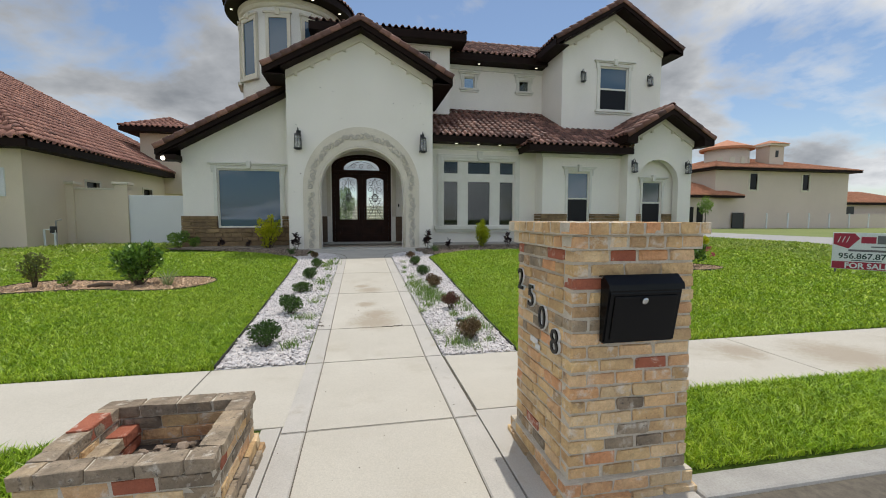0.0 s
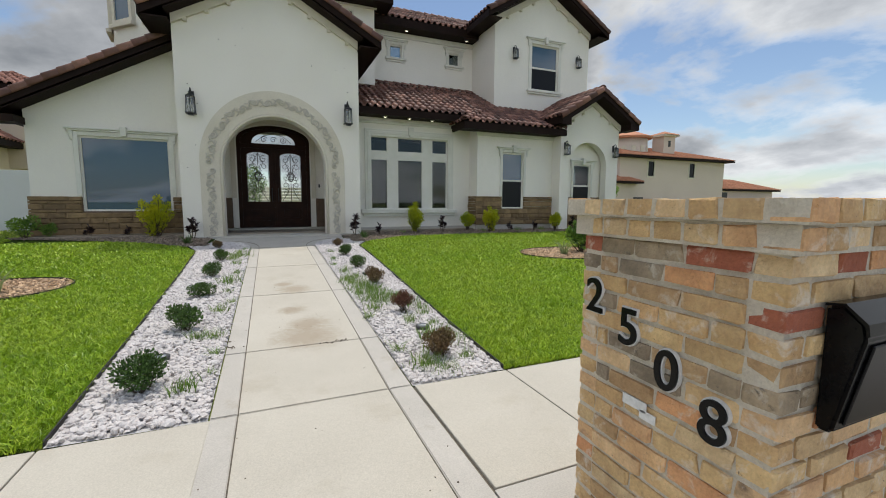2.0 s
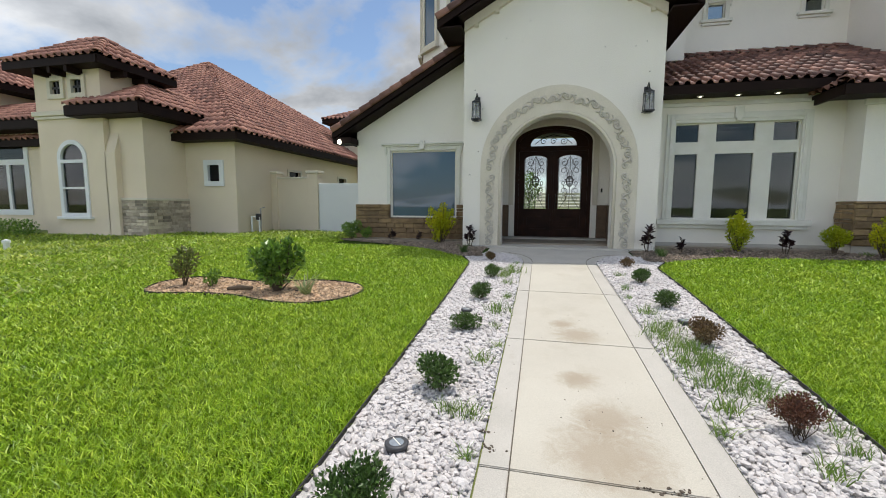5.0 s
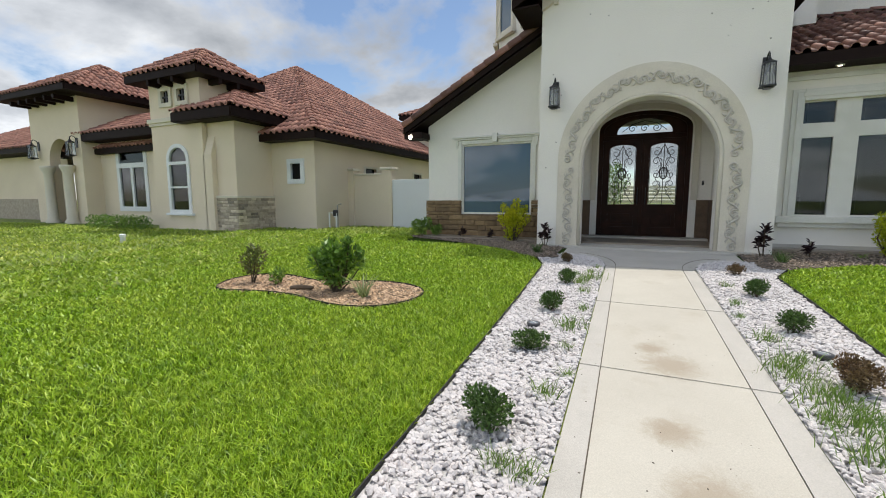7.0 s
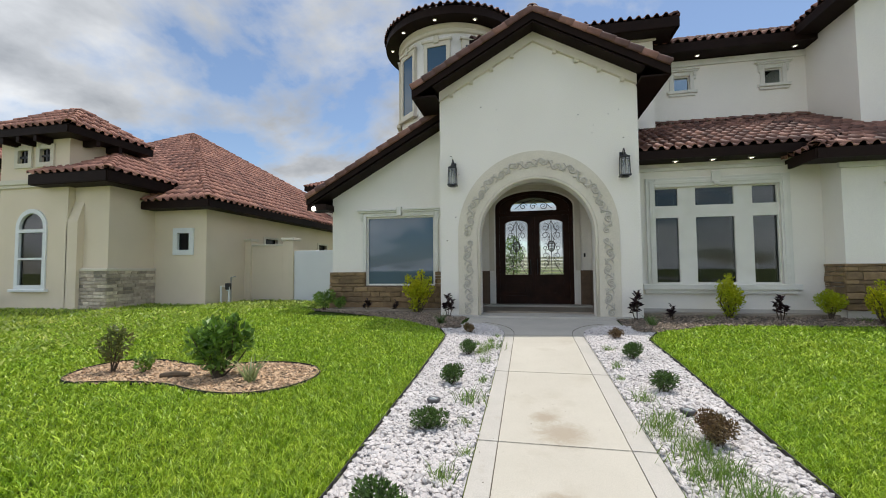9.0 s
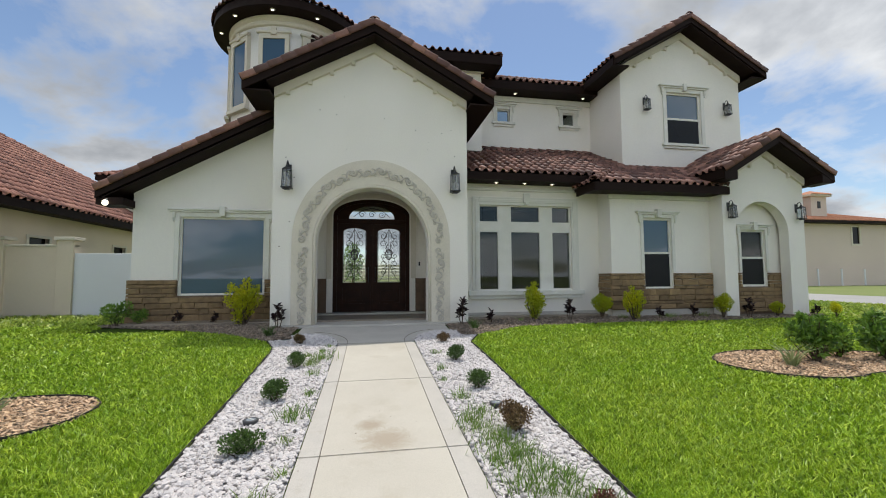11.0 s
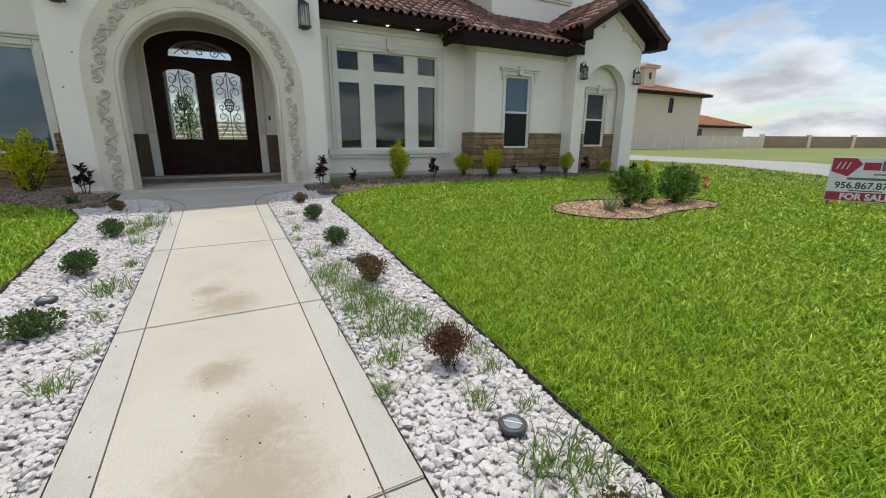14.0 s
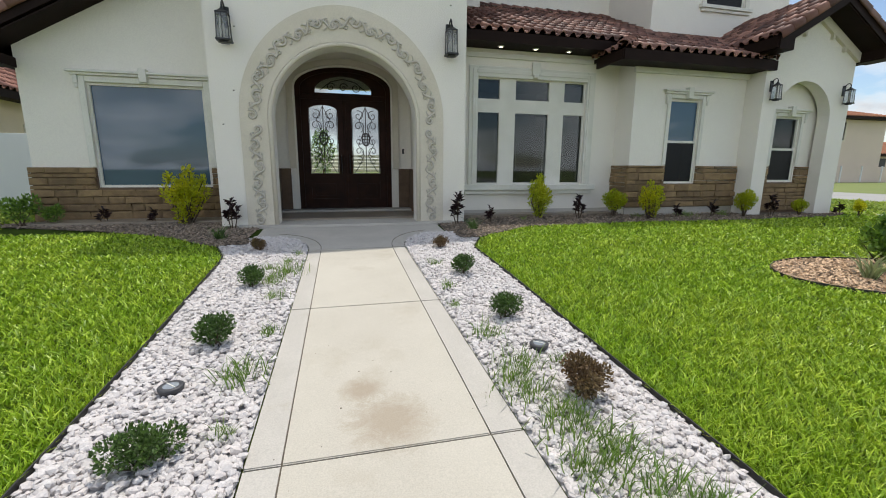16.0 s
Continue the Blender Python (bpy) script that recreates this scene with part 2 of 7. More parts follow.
# ---- building blocks ----
def thing(name, label, category, group="", kind="", at=(0, 0, 0)):
    ob = tagged(new(name), label, category, group, kind)
    ob.empty_display_size = 0.1
    ob.matrix_world = Matrix.Translation(at)
    return ob


def mesh_of(bm, material, smooth=False):
    me = bpy.data.meshes.new("mesh")
    bmesh.ops.recalc_face_normals(bm, faces=bm.faces)
    bm.to_mesh(me)
    bm.free()
    if material:
        me.materials.append(material)
    if smooth:
        me.polygons.foreach_set("use_smooth", [True] * len(me.polygons))
    return me


def part(name, bm, material, parent, label="", smooth=False):
    """One mesh object under a thing or under a part; coordinates are the world's."""
    me = bm if isinstance(bm, bpy.types.Mesh) else mesh_of(bm, material, smooth)
    if not me.materials and material:
        me.materials.append(material)
    ob = new(name, me)
    if parent is not None:
        ob.parent = parent
        ob.matrix_parent_inverse = Matrix.Translation(-parent.location) if parent.parent is None else Matrix()
    if label:
        ob["label"] = label
    return ob


def box(x0, x1, y0, y1, z0, z1, bevel=0.0, bm=None, m=None):
    own = bm is None
    tmp = bmesh.new()
    bmesh.ops.create_cube(tmp, size=1.0)
    bmesh.ops.scale(tmp, vec=(x1 - x0, y1 - y0, z1 - z0), verts=tmp.verts)
    bmesh.ops.translate(tmp, vec=((x0 + x1) / 2, (y0 + y1) / 2, (z0 + z1) / 2), verts=tmp.verts)
    if bevel:
        bmesh.ops.bevel(tmp, geom=tmp.edges[:], offset=bevel, segments=2, affect="EDGES", profile=0.5)
    if m is not None:
        bmesh.ops.transform(tmp, matrix=m, verts=tmp.verts)
    if own:
        return tmp
    return join(bm, tmp)


def join(bm, other):
    me = bpy.data.meshes.new("tmp")
    other.to_mesh(me)
    other.free()
    bm.from_mesh(me)
    bpy.data.meshes.remove(me)
    return bm


def tube(points, radius, sides=8, closed=False, bm=None):
    """A round bar through points; radius may be one number or one a point."""
    bm = bm or bmesh.new()
    pts = [Vector(p) for p in points]
    n = len(pts)
    rings = []
    side = None
    for i, p in enumerate(pts):
        a = pts[(i - 1) % n] if (closed or i) else pts[i]
        b = pts[(i + 1) % n] if (closed or i < n - 1) else pts[i]
        d = (b - a).normalized() if (b - a).length > 1e-9 else Vector((0, 0, 1))
        if side is None:
            side = d.orthogonal().normalized()
        side = (side - d * side.dot(d))
        side = side.normalized() if side.length > 1e-6 else d.orthogonal().normalized()
        up = d.cross(side)
        r = radius[i] if isinstance(radius, (list, tuple)) else radius
        rings.append([bm.verts.new(p + r * (math.cos(k * math.tau / sides) * side + math.sin(k * math.tau / sides) * up)) for k in range(sides)])
    for i in range(n if closed else n - 1):
        a, b = rings[i], rings[(i + 1) % n]
        for k in range(sides):
            bm.faces.new((a[k], a[(k + 1) % sides], b[(k + 1) % sides], b[k]))
    if not closed:
        bm.faces.new(rings[0][::-1])
        bm.faces.new(rings[-1])
    return bm


def lathe(profile, at, sides=16, bm=None, arc=math.tau, start=0.0):
    """A turned body from (radius, height) pairs about a vertical axis at a place."""
    bm = bm or bmesh.new()
    c = Vector(at)
    full = arc >= math.tau - 1e-6
    count = sides if full else sides + 1
    rings = []
    for r, h in profile:
        rings.append([bm.verts.new(c + Vector((r * math.cos(start + k * arc / sides), r * math.sin(start + k * arc / sides), h))) for k in range(count)])
    for a, b in zip(rings, rings[1:]):
        for k in range(sides):
            j = (k + 1) % count
            bm.faces.new((a[k], a[j], b[j], b[k]))
    if full:
        for ring in (rings[0], rings[-1]):
            if profile[rings.index(ring)][0] > 1e-4:
                bm.faces.new(ring)
    return bm


def sheet(loops, depth, m, bevel=0.0):
    """A plate with holes: loops of (x, y), the first the outline; depth thick, centred on z = 0, placed by m. Returns a mesh."""
    cu = bpy.data.curves.new("sheet", "CURVE")
    cu.dimensions, cu.fill_mode, cu.extrude = "2D", "BOTH", depth / 2
    if bevel:
        cu.extrude, cu.bevel_depth, cu.bevel_resolution, cu.offset = depth / 2 - bevel, bevel, 1, -bevel
    for loop in loops:
        sp = cu.splines.new("POLY")
        sp.points.add(len(loop) - 1)
        for q, (x, y) in zip(sp.points, loop):
            q.co = (x, y, 0, 1)
        sp.use_cyclic_u = True
    ob = bpy.data.objects.new("sheet", cu)
    me = bpy.data.meshes.new_from_object(ob)
    bpy.data.objects.remove(ob)
    bpy.data.curves.remove(cu)
    me.transform(m)
    bm = bmesh.new()
    bm.from_mesh(me)
    bmesh.ops.remove_doubles(bm, verts=bm.verts, dist=0.0002)
    bmesh.ops.recalc_face_normals(bm, faces=bm.faces)
    bm.to_mesh(me)
    bm.free()
    me.polygons.foreach_set("use_smooth", [False] * len(me.polygons))
    return me


def front(y0, y1):
    """Pose of a sheet that stands along x between y0 and y1, drawn in x and z."""
    return pose(0, (y0 + y1) / 2, 0, 90, 0, 0)


def sideways(x0, x1):
    """Pose of a sheet that stands along y between x0 and x1, drawn in y and z."""
    return pose((x0 + x1) / 2, 0, 0, 90, 0, 90)


def rect(x0, x1, z0, z1):
    return [(x0, z0), (x1, z0), (x1, z1), (x0, z1)]


def arch_loop(x0, x1, z0, spring, rise=None, n=24):
    c, r = (x0 + x1) / 2, (x1 - x0) / 2
    rise = r if rise is None else rise
    return [(x0, z0)] + [(c - r * math.cos(math.pi * k / n), spring + rise * math.sin(math.pi * k / n)) for k in range(n + 1)] + [(x1, z0)]


def wall(name, loops, y0, y1, material, parent, label=""):
    return part(name, sheet(loops, y1 - y0, front(y0, y1)), material, parent, label)


def side_wall(name, loops, x0, x1, material, parent, label=""):
    return part(name, sheet(loops, x1 - x0, sideways(x0, x1)), material, parent, label)


PROFILE = [(0.0, 0.0), (0.07, 0.045), (0.2, 0.078), (0.36, 0.078), (0.5, 0.045), (0.58, 0.0), (0.8, -0.014), (1.0, 0.0)]


def tile_rows(e0, e1, r1, r0, wide=0.25, long=0.37):
    """Curved roof tiles over a slope given by its eave (e0 to e1) and ridge (r0 to r1). Yields each tile's points and faces."""
    e0, e1, r1, r0 = (np.array(p, float) for p in (e0, e1, r1, r0))
    u = e1 - e0
    length = np.linalg.norm(u)
    u = u / length
    up = (r0 - e0) - u * np.dot(r0 - e0, u)
    if np.linalg.norm(up) < 1e-6:
        up = (r1 - e0) - u * np.dot(r1 - e0, u)
    run = np.linalg.norm(up)
    v = up / run
    n = np.cross(u, v)
    if n[2] < 0:
        n = -n
    left1, right1 = np.dot(r0 - e0, u), np.dot(r1 - e0, u)
    rows = max(1, round(run / long))
    step = run / rows
    rng = np.random.RandomState(int(abs(e0.sum() * 1000)) % 99991)
    k = len(PROFILE)
    for i in range(rows):
        v0, v1 = i * step - (0.05 if i == 0 else 0.02), (i + 1) * step + 0.03
        lo, hi = left1 * i / rows, length + (right1 - length) * i / rows
        lo2, hi2 = left1 * (i + 1) / rows, length + (right1 - length) * (i + 1) / rows
        first = math.floor(min(lo, lo2) / wide)
        for j in range(first, math.ceil(max(hi, hi2) / wide)):
            a = j * wide
            if a + wide < min(lo, lo2) + 0.02 or a > max(hi, hi2) - 0.02:
                continue
            jit, jv = rng.normal(0, 0.004), rng.normal(0, 0.006)
            pts = []
            for vv, lift, l, h in ((v0 + jv, 0.055 + jit, lo, hi), (v1, 0.018, lo2, hi2)):
                for s, z in PROFILE:
                    q = min(max(a + s * wide, l), h)
                    pts.append(e0 + u * q + v * vv + n * (z + lift))
            for s, z in PROFILE:
                q = min(max(a + s * wide, lo), hi)
                pts.append(e0 + u * q + v * (v0 + jv) + n * (z + 0.055 + jit - 0.026))
            faces = [(b, b + 1, k + b + 1, k + b) for b in range(k - 1)] + [(2 * k + b, 2 * k + b + 1, b + 1, b) for b in range(k - 1)]
            yield pts, faces


def tile_mesh(tiles):
    vs, fs = [], []
    for pts, faces in tiles:
        o = len(vs)
        vs += [tuple(p) for p in pts]
        fs += [tuple(o + i for i in f) for f in faces]
    me = bpy.data.meshes.new("tiles")
    me.from_pydata(vs, [], fs)
    me.polygons.foreach_set("use_smooth", [True] * len(me.polygons))
    return me


def cap_tiles(a, b, radius=0.11, long=0.36):
    """Half-round cap tiles along a ridge or hip."""
    a, b = np.array(a, float), np.array(b, float)
    d = b - a
    total = np.linalg.norm(d)
    d = d / total
    s = np.cross(d, (0, 0, 1.0))
    s = s / np.linalg.norm(s)
    w = np.cross(s, d)
    count = max(1, round(total / long))
    for i in range(count):
        p, q = a + d * total * i / count, a + d * (total * (i + 1) / count + 0.05)
        pts = []
        for c, r, lift in ((p, radius * 1.08, 0.045), (q, radius * 0.92, 0.015)):
            for k in range(9):
                t = math.pi * k / 8
                pts.append(c + s * r * 1.15 * math.cos(t) + w * (r * 0.85 * math.sin(t) + lift))
        for k in range(9):
            t = math.pi * k / 8
            pts.append(p + s * radius * 1.15 * 0.86 * math.cos(t) + w * (radius * 0.85 * 0.8 * math.sin(t) + 0.04))
        yield pts, [(k, k + 1, 10 + k, 9 + k) for k in range(8)] + [(18 + k, 19 + k, 1 + k, k) for k in range(8)]


def rake_tiles(a, b, long=0.36):
    """Edge tiles along a gable's rake, from its top a to its foot b: a rounded back over the roof and a leg that hangs over the front."""
    a, b = np.array(a, float), np.array(b, float)
    d = b - a
    total = np.linalg.norm(d)
    d = d / total
    w = np.array((-d[2] * (1 if d[0] > 0 else -1), 0.0, abs(d[0])))
    out = np.array((0.0, -1.0, 0.0))
    sect = [(-0.13, 0.02), (-0.10, 0.07), (-0.04, 0.10), (0.02, 0.10), (0.055, 0.07), (0.068, 0.03), (0.07, -0.04), (0.07, -0.09), (0.05, -0.09)]
    n = len(sect)
    count = max(1, round(total / long))
    for i in range(count):
        p, q = a + d * total * i / count, a + d * (total * (i + 1) / count + 0.04)
        pts = [p + out * s * 0.92 + w * (h * 0.94 - 0.008) for s, h in sect] + [q + out * s * 1.06 + w * (h * 1.05 + 0.008) for s, h in sect]
        pts += [q + out * s * 0.9 + w * h * 0.9 for s, h in sect]
        yield pts, [(k, k + 1, n + k + 1, n + k) for k in range(n - 1)] + [(n + k, n + k + 1, 2 * n + k + 1, 2 * n + k) for k in range(n - 1)]


def deck(corners, thick=0.10, bm=None):
    """Roof boards under the tiles: a plate through the corners, hung below them."""
    bm = bm or bmesh.new()
    top = [bm.verts.new(c) for c in corners]
    low = [bm.verts.new((c[0], c[1], c[2] - thick)) for c in corners]
    n = len(corners)
    bm.faces.new(top)
    bm.faces.new(low[::-1])
    for k in range(n):
        bm.faces.new((top[k], low[k], low[(k + 1) % n], top[(k + 1) % n]))
    return bm


def beam(a, b, high, thick=0.05, drop=0.0, bm=None):
    """A board on edge from a to b (its top edge), high tall."""
    bm = bm or bmesh.new()
    a, b = Vector(a), Vector(b)
    s = Vector(((b - a).y, -(b - a).x, 0)).normalized() * thick / 2
    dn = Vector((0, 0, -1))
    q = [a + s + dn * drop, a - s + dn * drop, b - s + dn * drop, b + s + dn * drop]
    top = [bm.verts.new(p) for p in q]
    low = [bm.verts.new(p + dn * high) for p in q]
    bm.faces.new(top)
    bm.faces.new(low[::-1])
    for k in range(4):
        bm.faces.new((top[k], low[k], low[(k + 1) % 4], top[(k + 1) % 4]))
    return bm


def roof(parent, slopes, material, caps=(), boards=(), label="", single=None, wide=0.25, long=0.37, rakes=()):
    """One roof: dark boards with tiles and caps on them. slopes: (e0, e1, r1, r0) each; boards: (a, b, high) fascia boards."""
    bm = bmesh.new()
    for s in slopes:
        cs = [c for k, c in enumerate(s) if k == 0 or (Vector(c) - Vector(s[k - 1])).length > 1e-4]
        deck(cs, 0.10, bm)
    body = part("roof", bm, BROWN, parent, label)
    for a, b, high in boards:
        part("fascia", beam(a, b, high, 0.06), BROWN, body)
    rest, ones = [], []
    for s in slopes:
        for t in tile_rows(*s, wide=wide, long=long):
            c = np.mean(t[0], axis=0)
            (ones if single and single(c) and len(ones) < 300 else rest).append(t)
    for a, b in caps:
        rest += list(cap_tiles(a, b))
    for a, b in rakes:
        rest += list(rake_tiles(a, b))
    tagged(part("roof_tiles", tile_mesh(rest), material, body), kind="stuff")
    for t in ones:
        part("roof_tile", tile_mesh([t]), TILE_ONE, body)
    return body


# ---- ground ----
def ground_z(y):
    return 0.03 + 0.0485 * min(max(y - 4.4, 0.0), 10.4)


def strip(x0, x1, ys, z=0.0, thick=0.0, bm=None):
    """Ground strip that follows the slope along y."""
    bm = bm or bmesh.new()
    rows = [(bm.verts.new((x0, y, ground_z(y) + z)), bm.verts.new((x1, y, ground_z(y) + z))) for y in ys]
    for a, b in zip(rows, rows[1:]):
        bm.faces.new((a[0], a[1], b[1], b[0]))
    if thick:
        ret = bmesh.ops.extrude_face_region(bm, geom=bm.faces[:])
        bmesh.ops.translate(bm, vec=(0, 0, -thick), verts=[v for v in ret["geom"] if isinstance(v, bmesh.types.BMVert)])
    return bm


# the wide ground sheet, sloping up to the houses and flat beyond
bm = bmesh.new()
ys = [-500, -60, -12, 4.4, 6.5, 8.5, 10.5, 12.5, 14.8, 40, 120, 600, 3000]
xs = [-3000, -600, -120, -40, -16, -8, 0, 8, 16, 30, 60, 150, 600, 3000]
grid = [[bm.verts.new((x, y, ground_z(y) - 0.05)) for x in xs] for y in ys]
for j in range(len(ys) - 1):
    for i in range(len(xs) - 1):
        bm.faces.new((grid[j][i], grid[j][i + 1], grid[j + 1][i + 1], grid[j + 1][i]))
tagged(part("ground", bm, LAWNFAR, None), "dry green field grass running to the horizon", "ground", kind="structure")

YS = [4.42, 6, 8, 10, 12, 13.6, 14.8]
tagged(part("lawn", join(strip(-12.2, -1.62, YS + [24], -0.01), strip(1.76, 19.0, YS + [24], -0.01)), SOIL, None), "soil and thatch under the mown green lawn", "lawn", kind="structure")
tagged(part("verge_soil", join(join(bmesh.new(), box(-40, -0.80, 1.95, 3.02, -0.2, 0.02)), box(1.80, 60, 1.95, 3.02, -0.2, 0.02)), SOIL, None), "soil under the grass verge by the kerb", "lawn", kind="structure")

THATCH = mat("dry_lawn_thatch", (0.20, 0.25, 0.045), (0.14, 0.19, 0.035), 0.95, 1.2, 40, 0.01, 30)
tagged(part("neighbour_lawn", strip(-60, -12.21, YS + [24], -0.01), THATCH, None), "yellowish green lawn before the tan house", "lawn", kind="structure")

# sidewalk slabs along the street, with open joints
walk_ob = thing("pavement", "pale concrete sidewalk slabs with narrow joints", "pavement", kind="structure")
edges = [-16.2, -13.2, -10.2, -7.4, -4.5, -1.58, -0.64]
edges_r = [0.85, 1.74, 4.6, 7.4, 10.2, 13.2, 16.2, 19.0]
for row in (edges, edges_r):
    for a, b in zip(row, row[1:]):
        part("slab", box(a + 0.006, b - 0.006, 3.03, 4.38, -0.12, 0.03, 0.006), CONCRETE, walk_ob)
part("slab_bed", box(-16, 19, 1.2, 4.40, -0.25, 0.008), JOINT, walk_ob)

# garden path: centre slabs between two narrow border bands
path_ob = thing("garden_path", "pale concrete garden path with tooled joints and damp stains", "path", kind="structure")
cuts = [0.55, 2.92, 4.40, 5.57, 7.71, 9.85, 12.35]


def slope_slab(x0, x1, y0, y1, z=0.03, t=0.10):
    bm = bmesh.new()
    vs = []
    for x, y in ((x0, y0), (x1, y0), (x1, y1), (x0, y1)):
        zz = 0.0 + ground_z(y) + (z - 0.03)
        vs.append((bm.verts.new((x, y, zz - t)), bm.verts.new((x, y, zz))))
    bm.faces.new([v[1] for v in vs])
    bm.faces.new([v[0] for v in vs][::-1])
    for k in range(4):
        bm.faces.new((vs[k][0], vs[(k + 1) % 4][0], vs[(k + 1) % 4][1], vs[k][1]))
    bmesh.ops.bevel(bm, geom=[e for e in bm.edges if e.verts[0].co.z > -9 and abs(e.verts[0].co.z - e.verts[1].co.z) < 0.09], offset=0.006, segments=2, affect="EDGES")
    return bm


g = 0.006
for a, b in zip(cuts, cuts[1:]):
    part("path_slab", slope_slab(-0.475 + g, 0.640 - g, a + g, b - g), CONCRETE, path_ob)
    for x0, x1 in ((-0.655, -0.475), (0.640, 0.835)):
        part("border_slab", slope_slab(x0 + g / 2, x1 - g / 2, a + g, b - g), CONCRETE_B, path_ob)
part("joint_bed", strip(-0.64, 0.82, [0.6, 4.4, 6, 8, 10, 12.3], -0.011), JOINT, path_ob)

# flared landing before the porch and the porch floor
land = [(-0.655, 12.35), (0.835, 12.35)]
land += [(0.835 + 0.95 * (1 - math.cos(t)), 12.35 + 1.15 * math.sin(t)) for t in [k * math.pi / 2 / 10 for k in range(1, 11)]] + [(1.80, 14.52)]
land += [(-1.62, 14.52)] + [(-0.655 - 0.95 * (1 - math.cos(t)), 12.35 + 1.15 * math.sin(t)) for t in [k * math.pi / 2 / 10 for k in range(10, 0, -1)]]
bm = bmesh.new()
top = [bm.verts.new((x, y, ground_z(y) + 0.004)) for x, y in land]
bm.faces.new(top)
ret = bmesh.ops.extrude_face_region(bm, geom=bm.faces[:])
bmesh.ops.translate(bm, vec=(0, 0, -0.12), verts=[v for v in ret["geom"] if isinstance(v, bmesh.types.BMVert)])
bmesh.ops.triangulate(bm, faces=[f for f in bm.faces if len(f.verts) > 4])
tagged(part("landing", bm, CONCRETE_B, None), "grey concrete landing that flares out before the porch", "paving", kind="structure")

for s, xin in ((-1, -0.475), (1, 0.640)):
    rim = [(xin + s * 1.0 * (1 - math.cos(t)), 12.36 + 1.33 * math.sin(t)) for t in [k * 1.35 / 14 for k in range(15)]]
    bm = bmesh.new()
    for (x0, y0), (x1, y1) in zip(rim, rim[1:]):
        beam((x0, y0, ground_z(y0) + 0.008), (x1, y1, ground_z(y1) + 0.008), 0.02, 0.010, 0, bm)
    tagged(part("landing_joint", bm, JOINT, None), "dark curved joint in the concrete landing", "joint", kind="structure")

# kerb, gutter and street behind the viewer
tagged(part("kerb", join(box(-60, -0.82, 1.74, 1.95, -0.2, 0.03, 0.02), box(1.82, 60, 1.74, 1.95, -0.2, 0.03, 0.02)), CURB, None), "grey concrete kerb along the street verge", "kerb", kind="structure")
tagged(part("road", box(-120, 19.4, -9.0, 1.74, -0.3, -0.012), ASPHALT, None), "grey street paving before the house", "road", kind="structure")
tagged(part("apron", box(-0.80, -0.660, -0.1, 3.02, -0.2, 0.028, 0.004, box(0.842, 1.80, -0.1, 3.02, -0.2, 0.028, 0.004)), CONCRETE_B, None), "pale concrete strip from street to sidewalk", "paving", kind="structure")
bm = bmesh.new()
vs = [bm.verts.new(p) for p in ((19.6, -300, 0.0), (26.4, -300, 0.0), (26.4, 4.4, 0.01), (19.6, 4.4, 0.01), (19.6, 14.8, 0.54), (26.4, 14.8, 0.54), (26.4, 300, 0.54), (19.6, 300, 0.54))]
for f in ((0, 1, 2, 3), (3, 2, 5, 4), (4, 5, 6, 7)):
    bm.faces.new([vs[k] for k in f])
tagged(part("side_road", bm, ASPHALT, None), "pale grey side street beyond the lawn", "road", kind="structure")

# ---- main house ----
house = thing("house", "two-storey white stucco house with dark brown eaves and brown tile roofs", "house")
PZ = 0.56  # floor of the porch


def window_unit(name, x0, x1, z0, z1, y, parent, panes, glass=None, frame=None, depth=0.07, label="", screen=False, grille=False):
    """A window in a wall that faces -y: frame with openings for panes given as (x0, x1, z0, z1)."""
    loops = [rect(x0, x1, z0, z1)] + [rect(*p) for p in panes]
    w = part(name, sheet(loops, depth, front(y, y + depth)), frame or TRIM, parent, label)
    for p in panes:
        g_ob = part("pane", box(p[0] - 0.01, p[1] + 0.01, y + depth * 0.55, y + depth * 0.55 + 0.008, p[2] - 0.01, p[3] + 0.01), glass or GLASS, w)
        g_ob.visible_shadow = False
        if screen and p is panes[-1]:
            part("insect_screen", box(p[0], p[1], y + 0.012, y + 0.016, p[2], p[3]), SCREEN, w, "dark insect screen")
        if grille:
            for x in (p[0] + 0.08, p[1] - 0.08):
                part("muntin", box(x - 0.004, x + 0.004, y + depth * 0.55 + 0.009, y + depth * 0.55 + 0.013, p[2], p[3]), TRIM, w)
            part("muntin", box(p[0], p[1], y + depth * 0.55 + 0.010, y + depth * 0.55 + 0.014, p[3] - 0.094, p[3] - 0.086), TRIM, w)
    return w


def mould(points, w, h, parent, name="moulding", material=None):
    """Stepped plaster mouldings on a wall facing -y, one part for each (x0, x1, z0, z1, y0, y1)."""
    for x0, x1, z0, z1, y0, y1 in points:
        part(name, box(x0, x1, y0, y1, z0, z1, min(0.012, (x1 - x0) / 4, (z1 - z0) / 4)), material or TRIM, parent)


